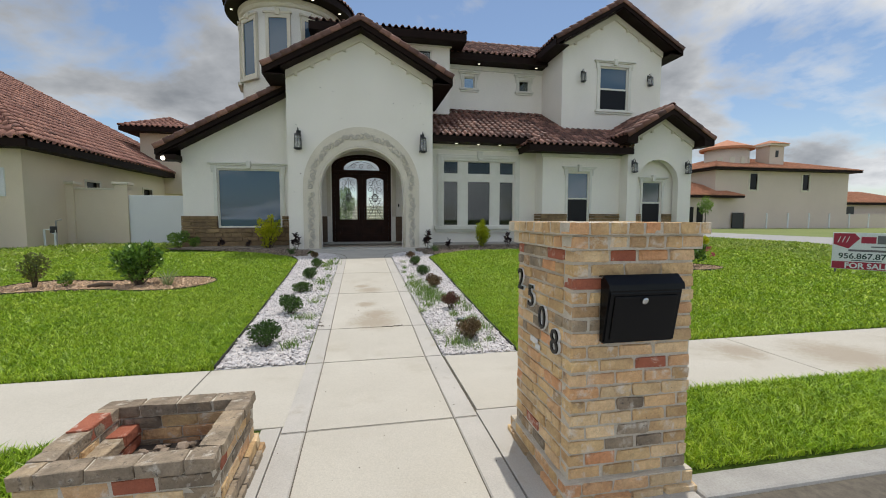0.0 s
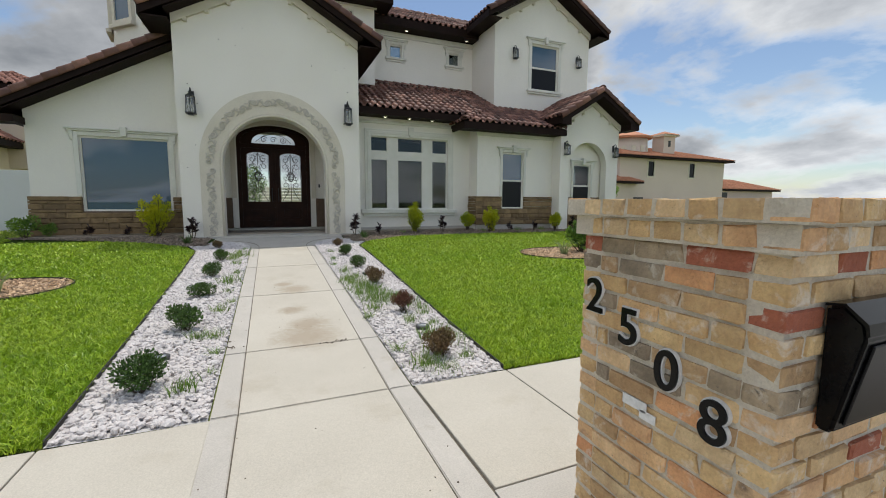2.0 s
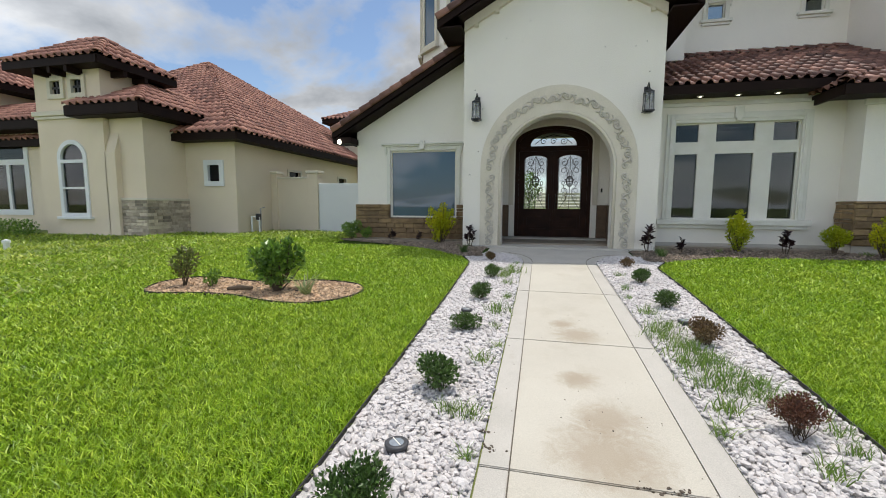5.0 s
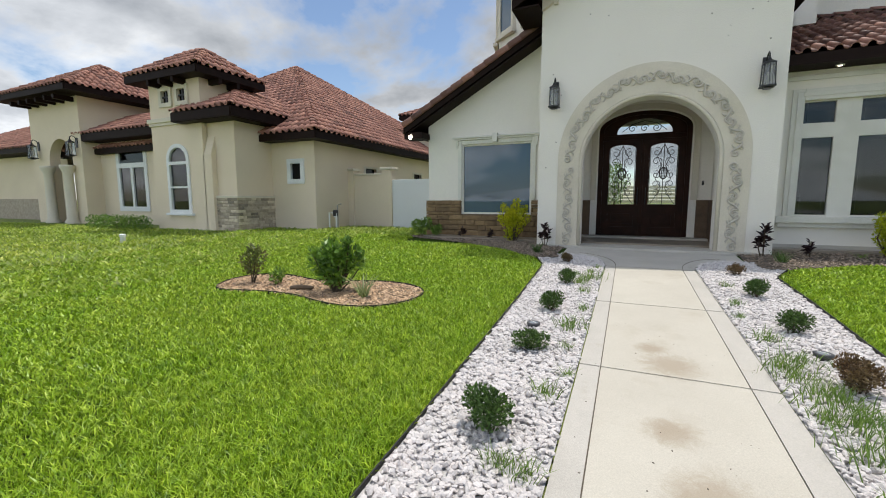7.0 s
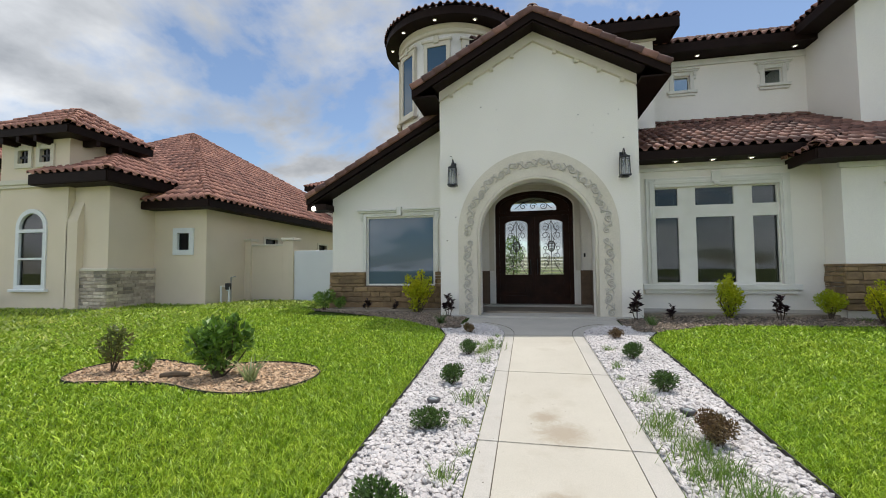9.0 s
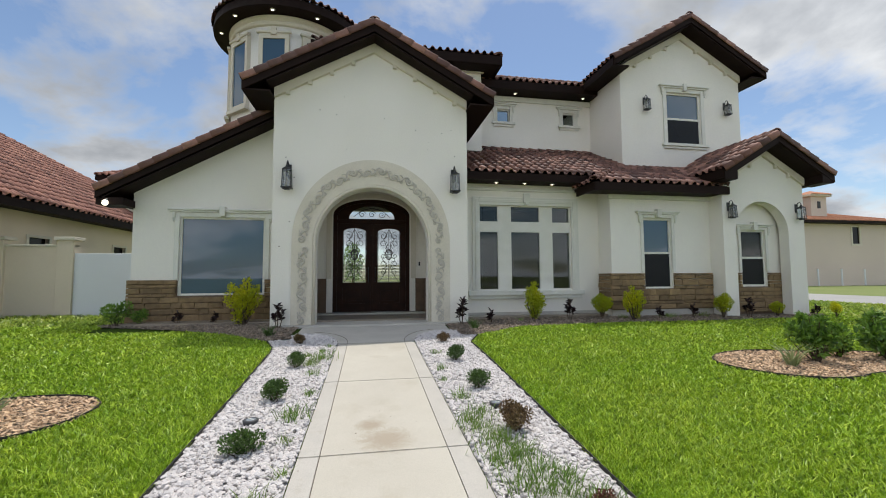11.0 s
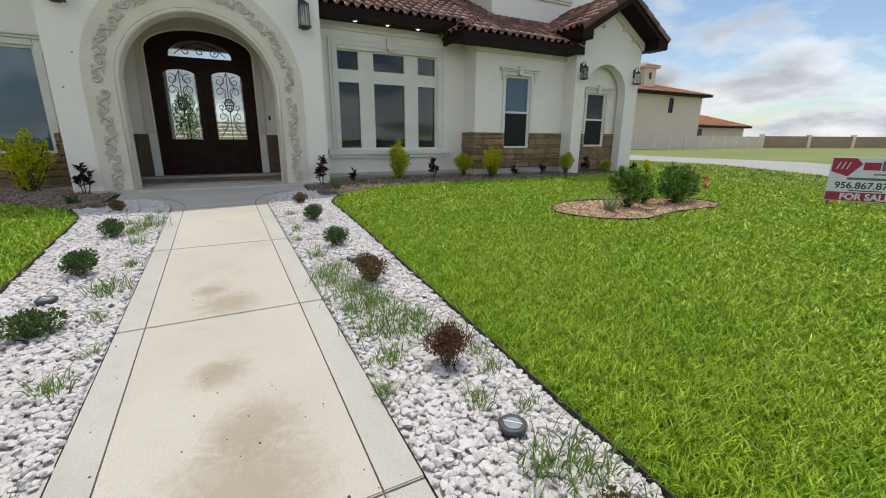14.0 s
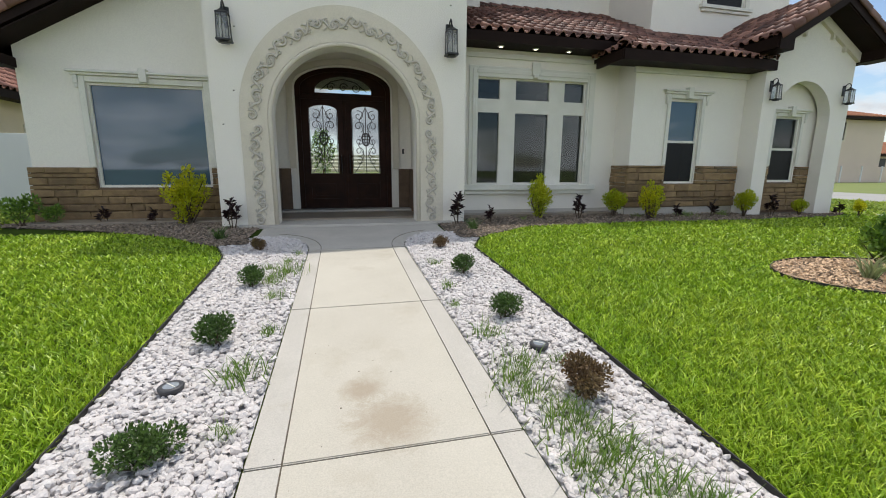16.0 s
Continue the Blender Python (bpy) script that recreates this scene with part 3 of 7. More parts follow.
def surround(parent, x0, x1, z0, z1, y, w=0.13, sill=True, key=True, foot=None):
    """Plaster casing round an opening, with a stepped head, a keystone, corbels and a sill; wall face at y."""
    foot = z0 if foot is None else foot
    mould([(x0 - w, x0, foot, z1 + w, y - 0.04, y), (x1, x1 + w, foot, z1 + w, y - 0.04, y), (x0, x1, z1, z1 + w, y - 0.04, y)], 0, 0, parent, "casing")
    c = (x0 + x1) / 2
    head = [(x0 - w - 0.10, x1 + w + 0.10, z1 + w, z1 + w + 0.05, y - 0.09, y), (x0 - w - 0.15, x1 + w + 0.15, z1 + w + 0.05, z1 + w + 0.10, y - 0.13, y)]
    if key:
        head += [(c - 0.07, c + 0.07, z1 + w - 0.10, z1 + w + 0.16, y - 0.15, y)]
    for xx in (x0 - w - 0.06, x1 + w - 0.02):
        head += [(xx, xx + 0.08, z1 + w - 0.16, z1 + w, y - 0.075, y), (xx + 0.01, xx + 0.07, z1 + w - 0.24, z1 + w - 0.16, y - 0.06, y)]
    mould(head, 0, 0, parent, "window_head")
    if sill:
        mould([(x0 - w - 0.08, x1 + w + 0.08, z0 - 0.09, z0, y - 0.11, y), (x0 - w - 0.03, x1 + w + 0.03, z0 - 0.17, z0 - 0.09, y - 0.06, y)], 0, 0, parent, "sill")


def downlight(x, y, z):
    d = part("downlight", lathe([(0.075, 0.0), (0.075, -0.012), (0.05, -0.018)], (x, y, z), 14), TRIM, house)
    part("lens", lathe([(0.05, -0.014), (0.03, -0.024), (0.001, -0.027)], (x, y, z), 12), GLOW, d)


# entrance block with its gable
FY, FB = 14.5, 14.5 + 0.42
SL = 0.555
gab = [(-2.40, 0.30), (2.47, 0.30), (2.47, 6.50), (0.03, 7.86), (-2.40, 6.50)]
ARCH = arch_loop(-1.36, 1.42, 0.30, 2.58, 1.38, 32)
wall("wall", [gab, ARCH], FY, FB, STUCCO, house)
side_wall("wall", [rect(FB, 20.0, 0.3, 6.50)], -2.40, -2.15, STUCCO, house)
side_wall("wall", [rect(FB, 20.0, 0.3, 6.50)], 2.22, 2.47, STUCCO, house)
# broad plain band that lies proud round the arch
band = arch_loop(-1.93, 1.99, 0.50, 2.62, 2.06, 40)
inner = arch_loop(-1.44, 1.50, 0.50, 2.58, 1.46, 40)
wall("arch_band", [band + inner[::-1]], FY - 0.02, FY - 0.002, CREAM, house)
# rounded jamb edge of the arch
prof = [(-1.40 + 0, 0.52)] + arch_loop(-1.40, 1.46, 0.52, 2.58, 1.42, 32)[1:-1] + [(1.46, 0.52)]
part("arch_edge", tube([(x, FY + 0.01, z) for x, z in prof], 0.045, 8), CREAM, house, smooth=True)
# cornice under the rake, with small brackets
bm = bmesh.new()
for s in (-1, 1):
    a, b = Vector((0.03, FY - 0.05, 7.84)), Vector((0.03 + s * 2.42, FY - 0.05, 7.84 - SL * 2.42))
    beam(a, b, 0.36, 0.10, 0.0, bm)
    for k in range(1, 5):
        p = a.lerp(b, k / 4.6)
        box(p.x - 0.05, p.x + 0.05, FY - 0.09, FY, p.z - 0.44, p.z - 0.30, 0.01, bm)
part("cornice", bm, CREAM, house)
YF, TOP = 13.98, 8.04
EX, EZ = 3.02, TOP - SL * 3.02
ridge_f, ridge_b = (0.03, YF, TOP), (0.03, 20.0, TOP)
slopes = [((-EX + 0.03, 20.0, EZ), (-EX + 0.03, YF, EZ), ridge_f, ridge_b), ((EX + 0.03, YF, EZ), (EX + 0.03, 20.0, EZ), ridge_b, ridge_f)]
rakes = [((0.03, YF, TOP - 0.02), (0.03 + s * EX, YF, EZ - 0.02), 0.25) for s in (-1, 1)]
rakes += [((0.03 + s * EX, YF, EZ - 0.02), (0.03 + s * EX, 20.0, EZ - 0.02), 0.26) for s in (-1, 1)]
gr = roof(house, slopes, TILE, [(ridge_f, ridge_b)], rakes, "steep front gable roof in brown tiles", rakes=[((0.03, YF, TOP + 0.01), (0.03 + s * EX, YF, EZ + 0.01)) for s in (-1, 1)])
bm = bmesh.new()
for s in (-1, 1):
    x0, x1 = sorted((0.03 + s * 2.42, 0.03 + s * (EX - 0.02)))
    box(x0, x1, YF + 0.03, 20.0, EZ - 0.27, EZ - 0.23, 0, bm)
    deckz = 0.30
    deck([(0.03, YF, TOP - deckz), (0.03 + s * 2.5, YF, TOP - deckz - SL * 2.5), (0.03 + s * 2.5, FY, TOP - deckz - SL * 2.5), (0.03, FY, TOP - deckz)], 0.03, bm)
part("soffit", bm, BROWN, house)

# porch: floor, ceiling, inner side walls, door wall
part("porch_floor", box(-2.1, 2.2, 14.3, 17.0, 0.2, PZ, 0.01), CONCRETE_B, house)
part("porch_step", box(-1.6, 1.66, 16.45, 17.0, PZ, PZ + 0.09, 0.01), CONCRETE_B, house)
DY = 16.9
door_hole = arch_loop(-1.15, 1.17, PZ + 0.05, 3.60, 0.50, 24)
wall("wall", [rect(-2.15, 2.22, 0.3, 5.0), door_hole], DY - 0.05, DY + 0.25, STUCCO, house)
part("porch_ceiling", box(-2.15, 2.22, FB, DY, 4.45, 4.6), STUCCO, house)
for s, xw in ((-1, -1.62), (1, 1.68)):
    x0, x1 = sorted((xw, xw + s * 0.5))
    part("wall", box(x0, x1, FB - 0.02, DY - 0.05, 0.4, 4.45), STUCCO, house)
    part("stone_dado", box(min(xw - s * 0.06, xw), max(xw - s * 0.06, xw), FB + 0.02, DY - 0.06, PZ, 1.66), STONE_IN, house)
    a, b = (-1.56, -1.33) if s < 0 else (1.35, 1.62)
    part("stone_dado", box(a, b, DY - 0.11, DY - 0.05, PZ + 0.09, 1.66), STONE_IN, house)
# plaster frame round the door
outer = arch_loop(-1.34, 1.36, 1.66, 3.66, 0.62, 24)
wall("door_surround", [outer + arch_loop(-1.19, 1.21, 1.66, 3.62, 0.52, 24)[::-1]], DY - 0.11, DY - 0.05, CREAM, house)

# left wing
LY = 15.85
wl = lambda x: 4.03 + 0.56 * (x + 6.07)
wall("wall", [[(-6.10, 0.3), (-2.40, 0.3), (-2.40, wl(-2.40)), (-6.10, wl(-6.10))], rect(-4.98, -2.86, 1.25, 3.32)], LY, LY + 0.25, STUCCO, house)
side_wall("wall", [rect(LY + 0.25, 24.0, 0.3, 4.0)], -6.10, -5.85, STUCCO, house)
window_unit("window", -4.98, -2.86, 1.25, 3.32, LY + 0.03, house, [(-4.93, -2.91, 1.30, 3.27)], glass=GLASS_FILM)
surround(house, -4.98, -2.86, 1.25, 3.32, LY, 0.12, sill=False, foot=1.66)
rf = lambda x: wl(x) + 0.24
ly = 15.30
slopes = [((-6.66, 24.0, rf(-6.66)), (-6.66, ly, rf(-6.66)), (-2.30, ly, rf(-2.30)), (-2.30, 24.0, rf(-2.30)))]
roof(house, slopes, TILE, [], [((-2.42, ly, rf(-2.42) - 0.02), (-6.66, ly, rf(-6.66) - 0.02), 0.24), ((-6.66, ly, rf(-6.66) - 0.02), (-6.66, 24.0, rf(-6.66) - 0.02), 0.24)], rakes=[((-2.42, ly, rf(-2.42)), (-6.66, ly, rf(-6.66)))])
bm = bmesh.new()
deck([(-2.42, ly, rf(-2.42) - 0.30), (-6.62, ly, rf(-6.62) - 0.30), (-6.62, LY, rf(-6.62) - 0.30), (-2.42, LY, rf(-2.42) - 0.30)], 0.03, bm)
box(-6.64, -6.1, ly + 0.03, 24, rf(-6.66) - 0.30, rf(-6.66) - 0.26, 0, bm)
box(-6.66, -6.06, ly, LY + 0.02, rf(-6.66) - 0.42, rf(-6.66) - 0.24, 0, bm)
part("soffit", bm, BROWN, house)

# wall with the triple window
TY = 15.5
holes = [rect(3.06, 5.90, 1.30, 3.78)]
wall("wall", [rect(2.47, 6.95, 0.3, 4.50), *holes], TY, TY + 0.25, STUCCO, house)
panes = []
for a, b in ((3.06, 3.66), (4.01, 4.95), (5.30, 5.90)):
    panes += [(a + 0.03, b - 0.03, 3.31, 3.75), (a + 0.03, b - 0.03, 1.34, 3.00)]
window_unit("window", 3.06, 5.90, 1.30, 3.78, TY + 0.05, house, panes, depth=0.09, label="off-white six-pane window group with dark glass", grille=True)
# casing: stepped frame, sill and keystone
mould([(2.84, 3.06, 1.30, 4.02, TY - 0.05, TY), (5.90, 6.12, 1.30, 4.02, TY - 0.05, TY), (3.06, 5.90, 3.78, 4.02, TY - 0.05, TY),
       (2.92, 3.02, 1.30, 3.95, TY - 0.075, TY - 0.05), (5.94, 6.04, 1.30, 3.95, TY - 0.075, TY - 0.05), (3.02, 5.94, 3.86, 3.95, TY - 0.075, TY - 0.05)], 0, 0, house, "casing")
mould([(4.38, 4.58, 3.86, 4.14, TY - 0.12, TY - 0.05), (4.42, 4.54, 3.80, 3.88, TY - 0.14, TY - 0.05)], 0, 0, house, "keystone")
mould([(2.70, 6.24, 1.16, 1.30, TY - 0.14, TY), (2.76, 6.18, 1.06, 1.16, TY - 0.08, TY)], 0, 0, house, "sill")

# bay with one window and stone below
BY, BX = 14.85, 6.80
wall("wall", [rect(BX, 10.20, 0.3, 4.35), rect(7.84, 8.76, 1.33, 3.40)], BY, BY + 0.25, STUCCO, house)
side_wall("wall", [rect(BY + 0.25, TY + 0.25, 0.3, 4.4)], BX, BX + 0.25, STUCCO, house)
window_unit("window", 7.84, 8.76, 1.33, 3.40, BY + 0.04, house, [(7.89, 8.71, 2.40, 3.34), (7.89, 8.71, 1.38, 2.34)], label="white sash window with dark lower screen", screen=True, glass=GLASS_FILM)
surround(house, 7.84, 8.76, 1.33, 3.40, BY, 0.10, sill=False, foot=1.80)
mould([(BX - 0.08, 10.2, 3.94, 4.07, BY - 0.08, BY + 0.0)], 0, 0, house, "cornice")

# right gable with an arched niche
RY = 14.35
cx = 11.50
wall("wall", [[(10.08, 0.3), (12.92, 0.3), (12.92, 4.72), (cx, 5.56), (10.08, 4.72)], arch_loop(10.50, 12.34, 0.30, 2.97, 0.92, 24)], RY, RY + 0.30, STUCCO, house)
side_wall("wall", [rect(RY + 0.3, 22.0, 0.3, 4.7)], 12.67, 12.92, STUCCO, house)
side_wall("wall", [rect(RY + 0.3, BY + 0.3, 0.3, 4.7)], 10.08, 10.33, STUCCO, house)
NY = 14.74
wall("wall", [rect(10.2, 12.8, 0.3, 4.3), rect(11.03, 11.90, 1.37, 3.07)], NY, NY + 0.2, STUCCO, house)
window_unit("window", 11.03, 11.90, 1.37, 3.07, NY + 0.03, house, [(11.08, 11.85, 2.26, 3.02), (11.08, 11.85, 1.42, 2.20)], screen=True)
surround(house, 11.03, 11.90, 1.37, 3.07, NY, 0.09, sill=False, foot=1.80)
part("niche_ceiling", box(10.3, 12.7, RY + 0.3, NY, 4.0, 4.1), STUCCO, house)
bm = bmesh.new()
for s in (-1, 1):
    beam((cx, RY - 0.04, 5.55), (cx + s * 1.44, RY - 0.04, 5.55 - 0.6 * 1.44), 0.28, 0.08, 0, bm)
    for k in (1, 2):
        box(cx + s * 0.45 * k - 0.04, cx + s * 0.45 * k + 0.04, RY - 0.075, RY, 5.17 - 0.27 * k, 5.31 - 0.27 * k, 0.01, bm)
part("cornice", bm, CREAM, house)
ryf, rt, rx = 13.78, 5.80, 1.86
re = rt - 0.6 * rx
slopes = [((cx - rx, 17.0, re), (cx - rx, ryf, re), (cx, ryf, rt), (cx, 17.0, rt)), ((cx + rx, ryf, re), (cx + rx, 22.0, re), (cx, 22.0, rt), (cx, ryf, rt))]
roof(house, slopes, TILE, [((cx, ryf, rt), (cx, 16.5, rt))],
     [((cx, ryf, rt - 0.02), (cx + s * rx, ryf, re - 0.02), 0.26) for s in (-1, 1)] + [((cx + s * rx, ryf, re - 0.02), (cx + s * rx, 16.5 if s < 0 else 22.0, re - 0.02), 0.24) for s in (-1, 1)], rakes=[((cx, ryf, rt), (cx + s * rx, ryf, re)) for s in (-1, 1)])
bm = bmesh.new()
for s in (-1, 1):
    deck([(cx, ryf, rt - 0.28), (cx + s * 1.6, ryf, rt - 0.28 - 0.6 * 1.6), (cx + s * 1.6, RY, rt - 0.28 - 0.6 * 1.6), (cx, RY, rt - 0.28)], 0.03, bm)
    x0, x1 = sorted((cx + s * 1.42, cx + s * rx))
    box(x0, x1, ryf + 0.03, 15.2 if s < 0 else 22.0, re - 0.26, re - 0.22, 0, bm)
part("soffit", bm, BROWN, house)

for s in (-1, 1):
    x0, x1 = sorted((cx + s * 1.43, cx + s * (rx - 0.01)))
    part("eave_return", box(x0, x1, ryf - 0.02, RY + 0.05, re - 0.30, re - 0.04, 0.01), BROWN, house)

# lower tile roof over the triple window and the bay
LS = 0.486
le = lambda y: 4.62 + LS * (y - 14.95)
e1, e2, yt = 14.95, 14.28, 18.50
yh, xh = 15.40, 7.12  # where the short hip of the bay meets the long slope
slopes = [((2.52, e1, le(e1)), (6.67, e1, le(e1)), (xh, yh, le(yh)), (2.52, yh, le(yh))), ((2.52, yh, le(yh)), (10.6, yh, le(yh)), (10.9, 16.45, le(16.45)), (2.52, 16.45, le(16.45))),
          ((2.52, 16.45, le(16.45)), (8.33, 16.45, le(16.45)), (8.33, yt, le(yt)), (2.52, yt, le(yt))),
          ((6.0, e2, le(e2)), (10.22, e2, le(e2)), (10.6, yh, le(yh)), (xh, yh, le(yh))), ((6.0, yh, le(e2)), (6.0, e2, le(e2)), (xh, yh, le(yh)), (xh, yh, le(yh)))]
roof(house, slopes, TILE, [((5.98, e2, le(e2) + 0.03), (xh, yh, le(yh) + 0.04)), ((2.5, yt - 0.08, le(yt)), (8.33, yt - 0.08, le(yt)))],
     [((2.47, e1 - 0.02, le(e1) - 0.02), (6.1, e1 - 0.02, le(e1) - 0.02), 0.21), ((6.0, e2 - 0.02, le(e2) - 0.02), (10.25, e2 - 0.02, le(e2) - 0.02), 0.22), ((6.0, e2 - 0.02, le(e2) - 0.02), (6.0, e1 + 0.3, le(e2) - 0.02), 0.22)],
     "low brown tile roof over the front windows", single=lambda c: c[1] < 17.2 and c[0] < 9.5)
part("soffit", box(5.98, 10.2, e2 + 0.02, BY, le(e2) - 0.23, le(e2) - 0.19, 0, box(2.47, 6.9, e1, TY + 0.1, le(e1) - 0.22, le(e1) - 0.18)), BROWN, house)
mould([(2.50, 6.8, 4.20, 4.30, TY - 0.05, TY)], 0, 0, house, "cornice")

# upper block with its own gable
UY, ux = 16.45, 10.68
wall("wall", [[(8.33, 5.0), (13.03, 5.0), (13.03, 8.98), (ux, 10.38), (8.33, 8.98)], rect(10.07, 11.42, 6.25, 8.08)], UY, UY + 0.25, STUCCO, house)
side_wall("wall", [rect(UY + 0.25, 22.0, 5.0, 9.0)], 8.33, 8.58, STUCCO, house)
side_wall("wall", [rect(UY + 0.25, 22.0, 4.0, 9.0)], 12.78, 13.03, STUCCO, house)
window_unit("window", 10.07, 11.42, 6.25, 8.08, UY + 0.04, house, [(10.13, 11.36, 7.19, 8.02), (10.13, 11.36, 6.31, 7.12)], screen=True, glass=GLASS_FILM)
surround(house, 10.07, 11.42, 6.25, 8.08, UY, 0.14)
uyf, utop, uex = 15.88, 10.58, 2.92
ue = utop - 0.59 * uex
slopes = [((ux - uex, 22.0, ue), (ux - uex, uyf, ue), (ux, uyf, utop), (ux, 22.0, utop)), ((ux + uex, uyf, ue), (ux + uex, 22.0, ue), (ux, 22.0, utop), (ux, uyf, utop))]
roof(house, slopes, TILE, [((ux, uyf, utop), (ux, 22.0, utop))],
     [((ux, uyf, utop - 0.02), (ux + s * uex, uyf, ue - 0.02), 0.25) for s in (-1, 1)] + [((ux + s * uex, uyf, ue - 0.02), (ux + s * uex, 22.0, ue - 0.02), 0.26) for s in (-1, 1)], rakes=[((ux, uyf, utop), (ux + s * uex, uyf, ue)) for s in (-1, 1)])
bm = bmesh.new()
for s in (-1, 1):
    deck([(ux, uyf, utop - 0.30), (ux + s * 2.5, uyf, utop - 0.30 - 0.59 * 2.5), (ux + s * 2.5, UY, utop - 0.30 - 0.59 * 2.5), (ux, UY, utop - 0.30)], 0.03, bm)
    x0, x1 = sorted((ux + s * 2.35, ux + s * uex))
    box(x0, x1, uyf + 0.03, 22.0, ue - 0.27, ue - 0.23, 0, bm)
part("soffit", bm, BROWN, house)
bm = bmesh.new()
for s in (-1, 1):
    beam((ux, UY - 0.04, 10.35), (ux + s * 2.36, UY - 0.04, 10.35 - 0.59 * 2.36), 0.34, 0.08, 0, bm)
    for k in (1, 2, 3):
        box(ux + s * 0.6 * k - 0.05, ux + s * 0.6 * k + 0.05, UY - 0.08, UY, 9.92 - 0.354 * k, 10.06 - 0.354 * k, 0.01, bm)
part("cornice", bm, CREAM, house)

# middle upper wall with two small windows
MY = 18.45
wall("wall", [rect(3.6, 8.4, 5.8, 8.70), rect(4.57, 5.07, 7.42, 7.92), rect(7.19, 7.68, 7.44, 7.94)], MY, MY + 0.25, STUCCO, house)
for a in (4.57, 7.19):
    window_unit("window", a, a + 0.495, 7.43, 7.93, MY + 0.03, house, [(a + 0.04, a + 0.455, 7.47, 7.89)])
    surround(house, a, a + 0.495, 7.43, 7.93, MY, 0.12, key=False)
mould([(3.7, 8.33, 8.22, 8.42, MY - 0.06, MY)], 0, 0, house, "cornice")
me_, mr = 17.85, 21.3
mz = lambda y: 8.74 + 0.53 * (y - me_)
roof(house, [((3.2, me_, mz(me_)), (9.6, me_, mz(me_)), (9.6, mr, mz(mr)), (3.2, mr, mz(mr)))], TILE, [((3.2, mr, mz(mr)), (11, mr, mz(mr)))], [((3.2, me_ - 0.02, mz(me_) - 0.02), (8.3, me_ - 0.02, mz(me_) - 0.02), 0.28)])
part("soffit", box(3.2, 8.4, me_, MY, mz(me_) - 0.30, mz(me_) - 0.26), BROWN, house)

# block behind the entrance gable
KY = 17.5
wall("wall", [rect(-1.6, 3.72, 6.0, 8.95), rect(2.35, 2.95, 7.9, 8.6)], KY, KY + 0.2, STUCCO, house)
window_unit("window", 2.35, 2.95, 7.9, 8.6, KY + 0.03, house, [(2.40, 2.90, 7.95, 8.55)])
side_wall("wall", [rect(KY + 0.2, 22, 6.0, 8.95)], 3.52, 3.72, STUCCO, house)
mould([(-1.6, 3.80, 8.72, 8.90, KY - 0.08, KY)], 0, 0, house, "cornice")
ky, kz = 16.92, 9.10
roof(house, [((-1.9, ky, kz), (4.25, ky, kz), (1.4, ky + 2.9, kz + 0.95), (0.9, ky + 2.9, kz + 0.95)), ((4.25, ky, kz), (4.25, 22.6, kz), (1.4, ky + 2.9, kz + 0.95), (1.4, ky + 2.9, kz + 0.95))], TILE,
     [((4.25, ky, kz), (1.4, ky + 2.9, kz + 0.95)), ((0.9, ky + 2.9, kz + 0.95), (1.4, ky + 2.9, kz + 0.95))], [((-1.9, ky - 0.02, kz - 0.02), (4.27, ky - 0.02, kz - 0.02), 0.30), ((4.27, ky - 0.02, kz - 0.02), (4.27, 22.6, kz - 0.02), 0.30)])
part("soffit", box(-1.9, 4.2, ky, KY, kz - 0.33, kz - 0.29, 0, box(3.7, 4.24, KY, 22, kz - 0.33, kz - 0.29)), BROWN, house)

# round stair tower
TX, TYc, TR = -2.85, 19.5, 2.02
bm = lathe([(TR, 4.0), (TR, 10.05), (TR - 0.2, 10.05)], (TX, TYc, 0), 64)
part("tower_wall", bm, STUCCO, house, smooth=True)
part("cornice", lathe([(TR, 9.75), (TR + 0.07, 9.78), (TR + 0.09, 9.86), (TR + 0.05, 9.92), (TR + 0.12, 10.0), (TR + 0.12, 10.06), (TR, 10.06)], (TX, TYc, 0), 64), CREAM, house)
bm = lathe([(TR + 0.58, 10.36), (TR + 0.60, 10.08), (TR, 10.08)], (TX, TYc, 0), 64)
tr = part("tower_roof", bm, BROWN, house)
cone = []
apexz = 11.55
n = 64
for ring in range(7):
    r0, r1 = (TR + 0.64) * (1 - ring / 7.0) + 0.03, (TR + 0.64) * (1 - (ring + 1) / 7.0)
    count = max(10, int(math.tau * r0 / 0.25))
    for k in range(count):
        a0, a1 = math.tau * k / count, math.tau * (k + 1) / count
        z0, z1 = 10.36 + (apexz - 10.36) * ring / 7, 10.36 + (apexz - 10.36) * (ring + 1) / 7
        pts = []
        for r, z, lift in ((r0, z0, 0.05), (r1, z1, 0.015)):
            pts += [np.array((TX + r * math.cos(a0 + (a1 - a0) * s), TYc + r * math.sin(a0 + (a1 - a0) * s), z + lift + h)) for s, h in PROFILE]
        pts += [p - np.array((0, 0, 0.03)) for p in pts[:8]]
        cone.append((pts, [(b, b + 1, 9 + b, 8 + b) for b in range(7)] + [(16 + b, 17 + b, b + 1, b) for b in range(7)]))
tagged(part("roof_tiles", tile_mesh(cone), TILE, tr), kind="stuff")
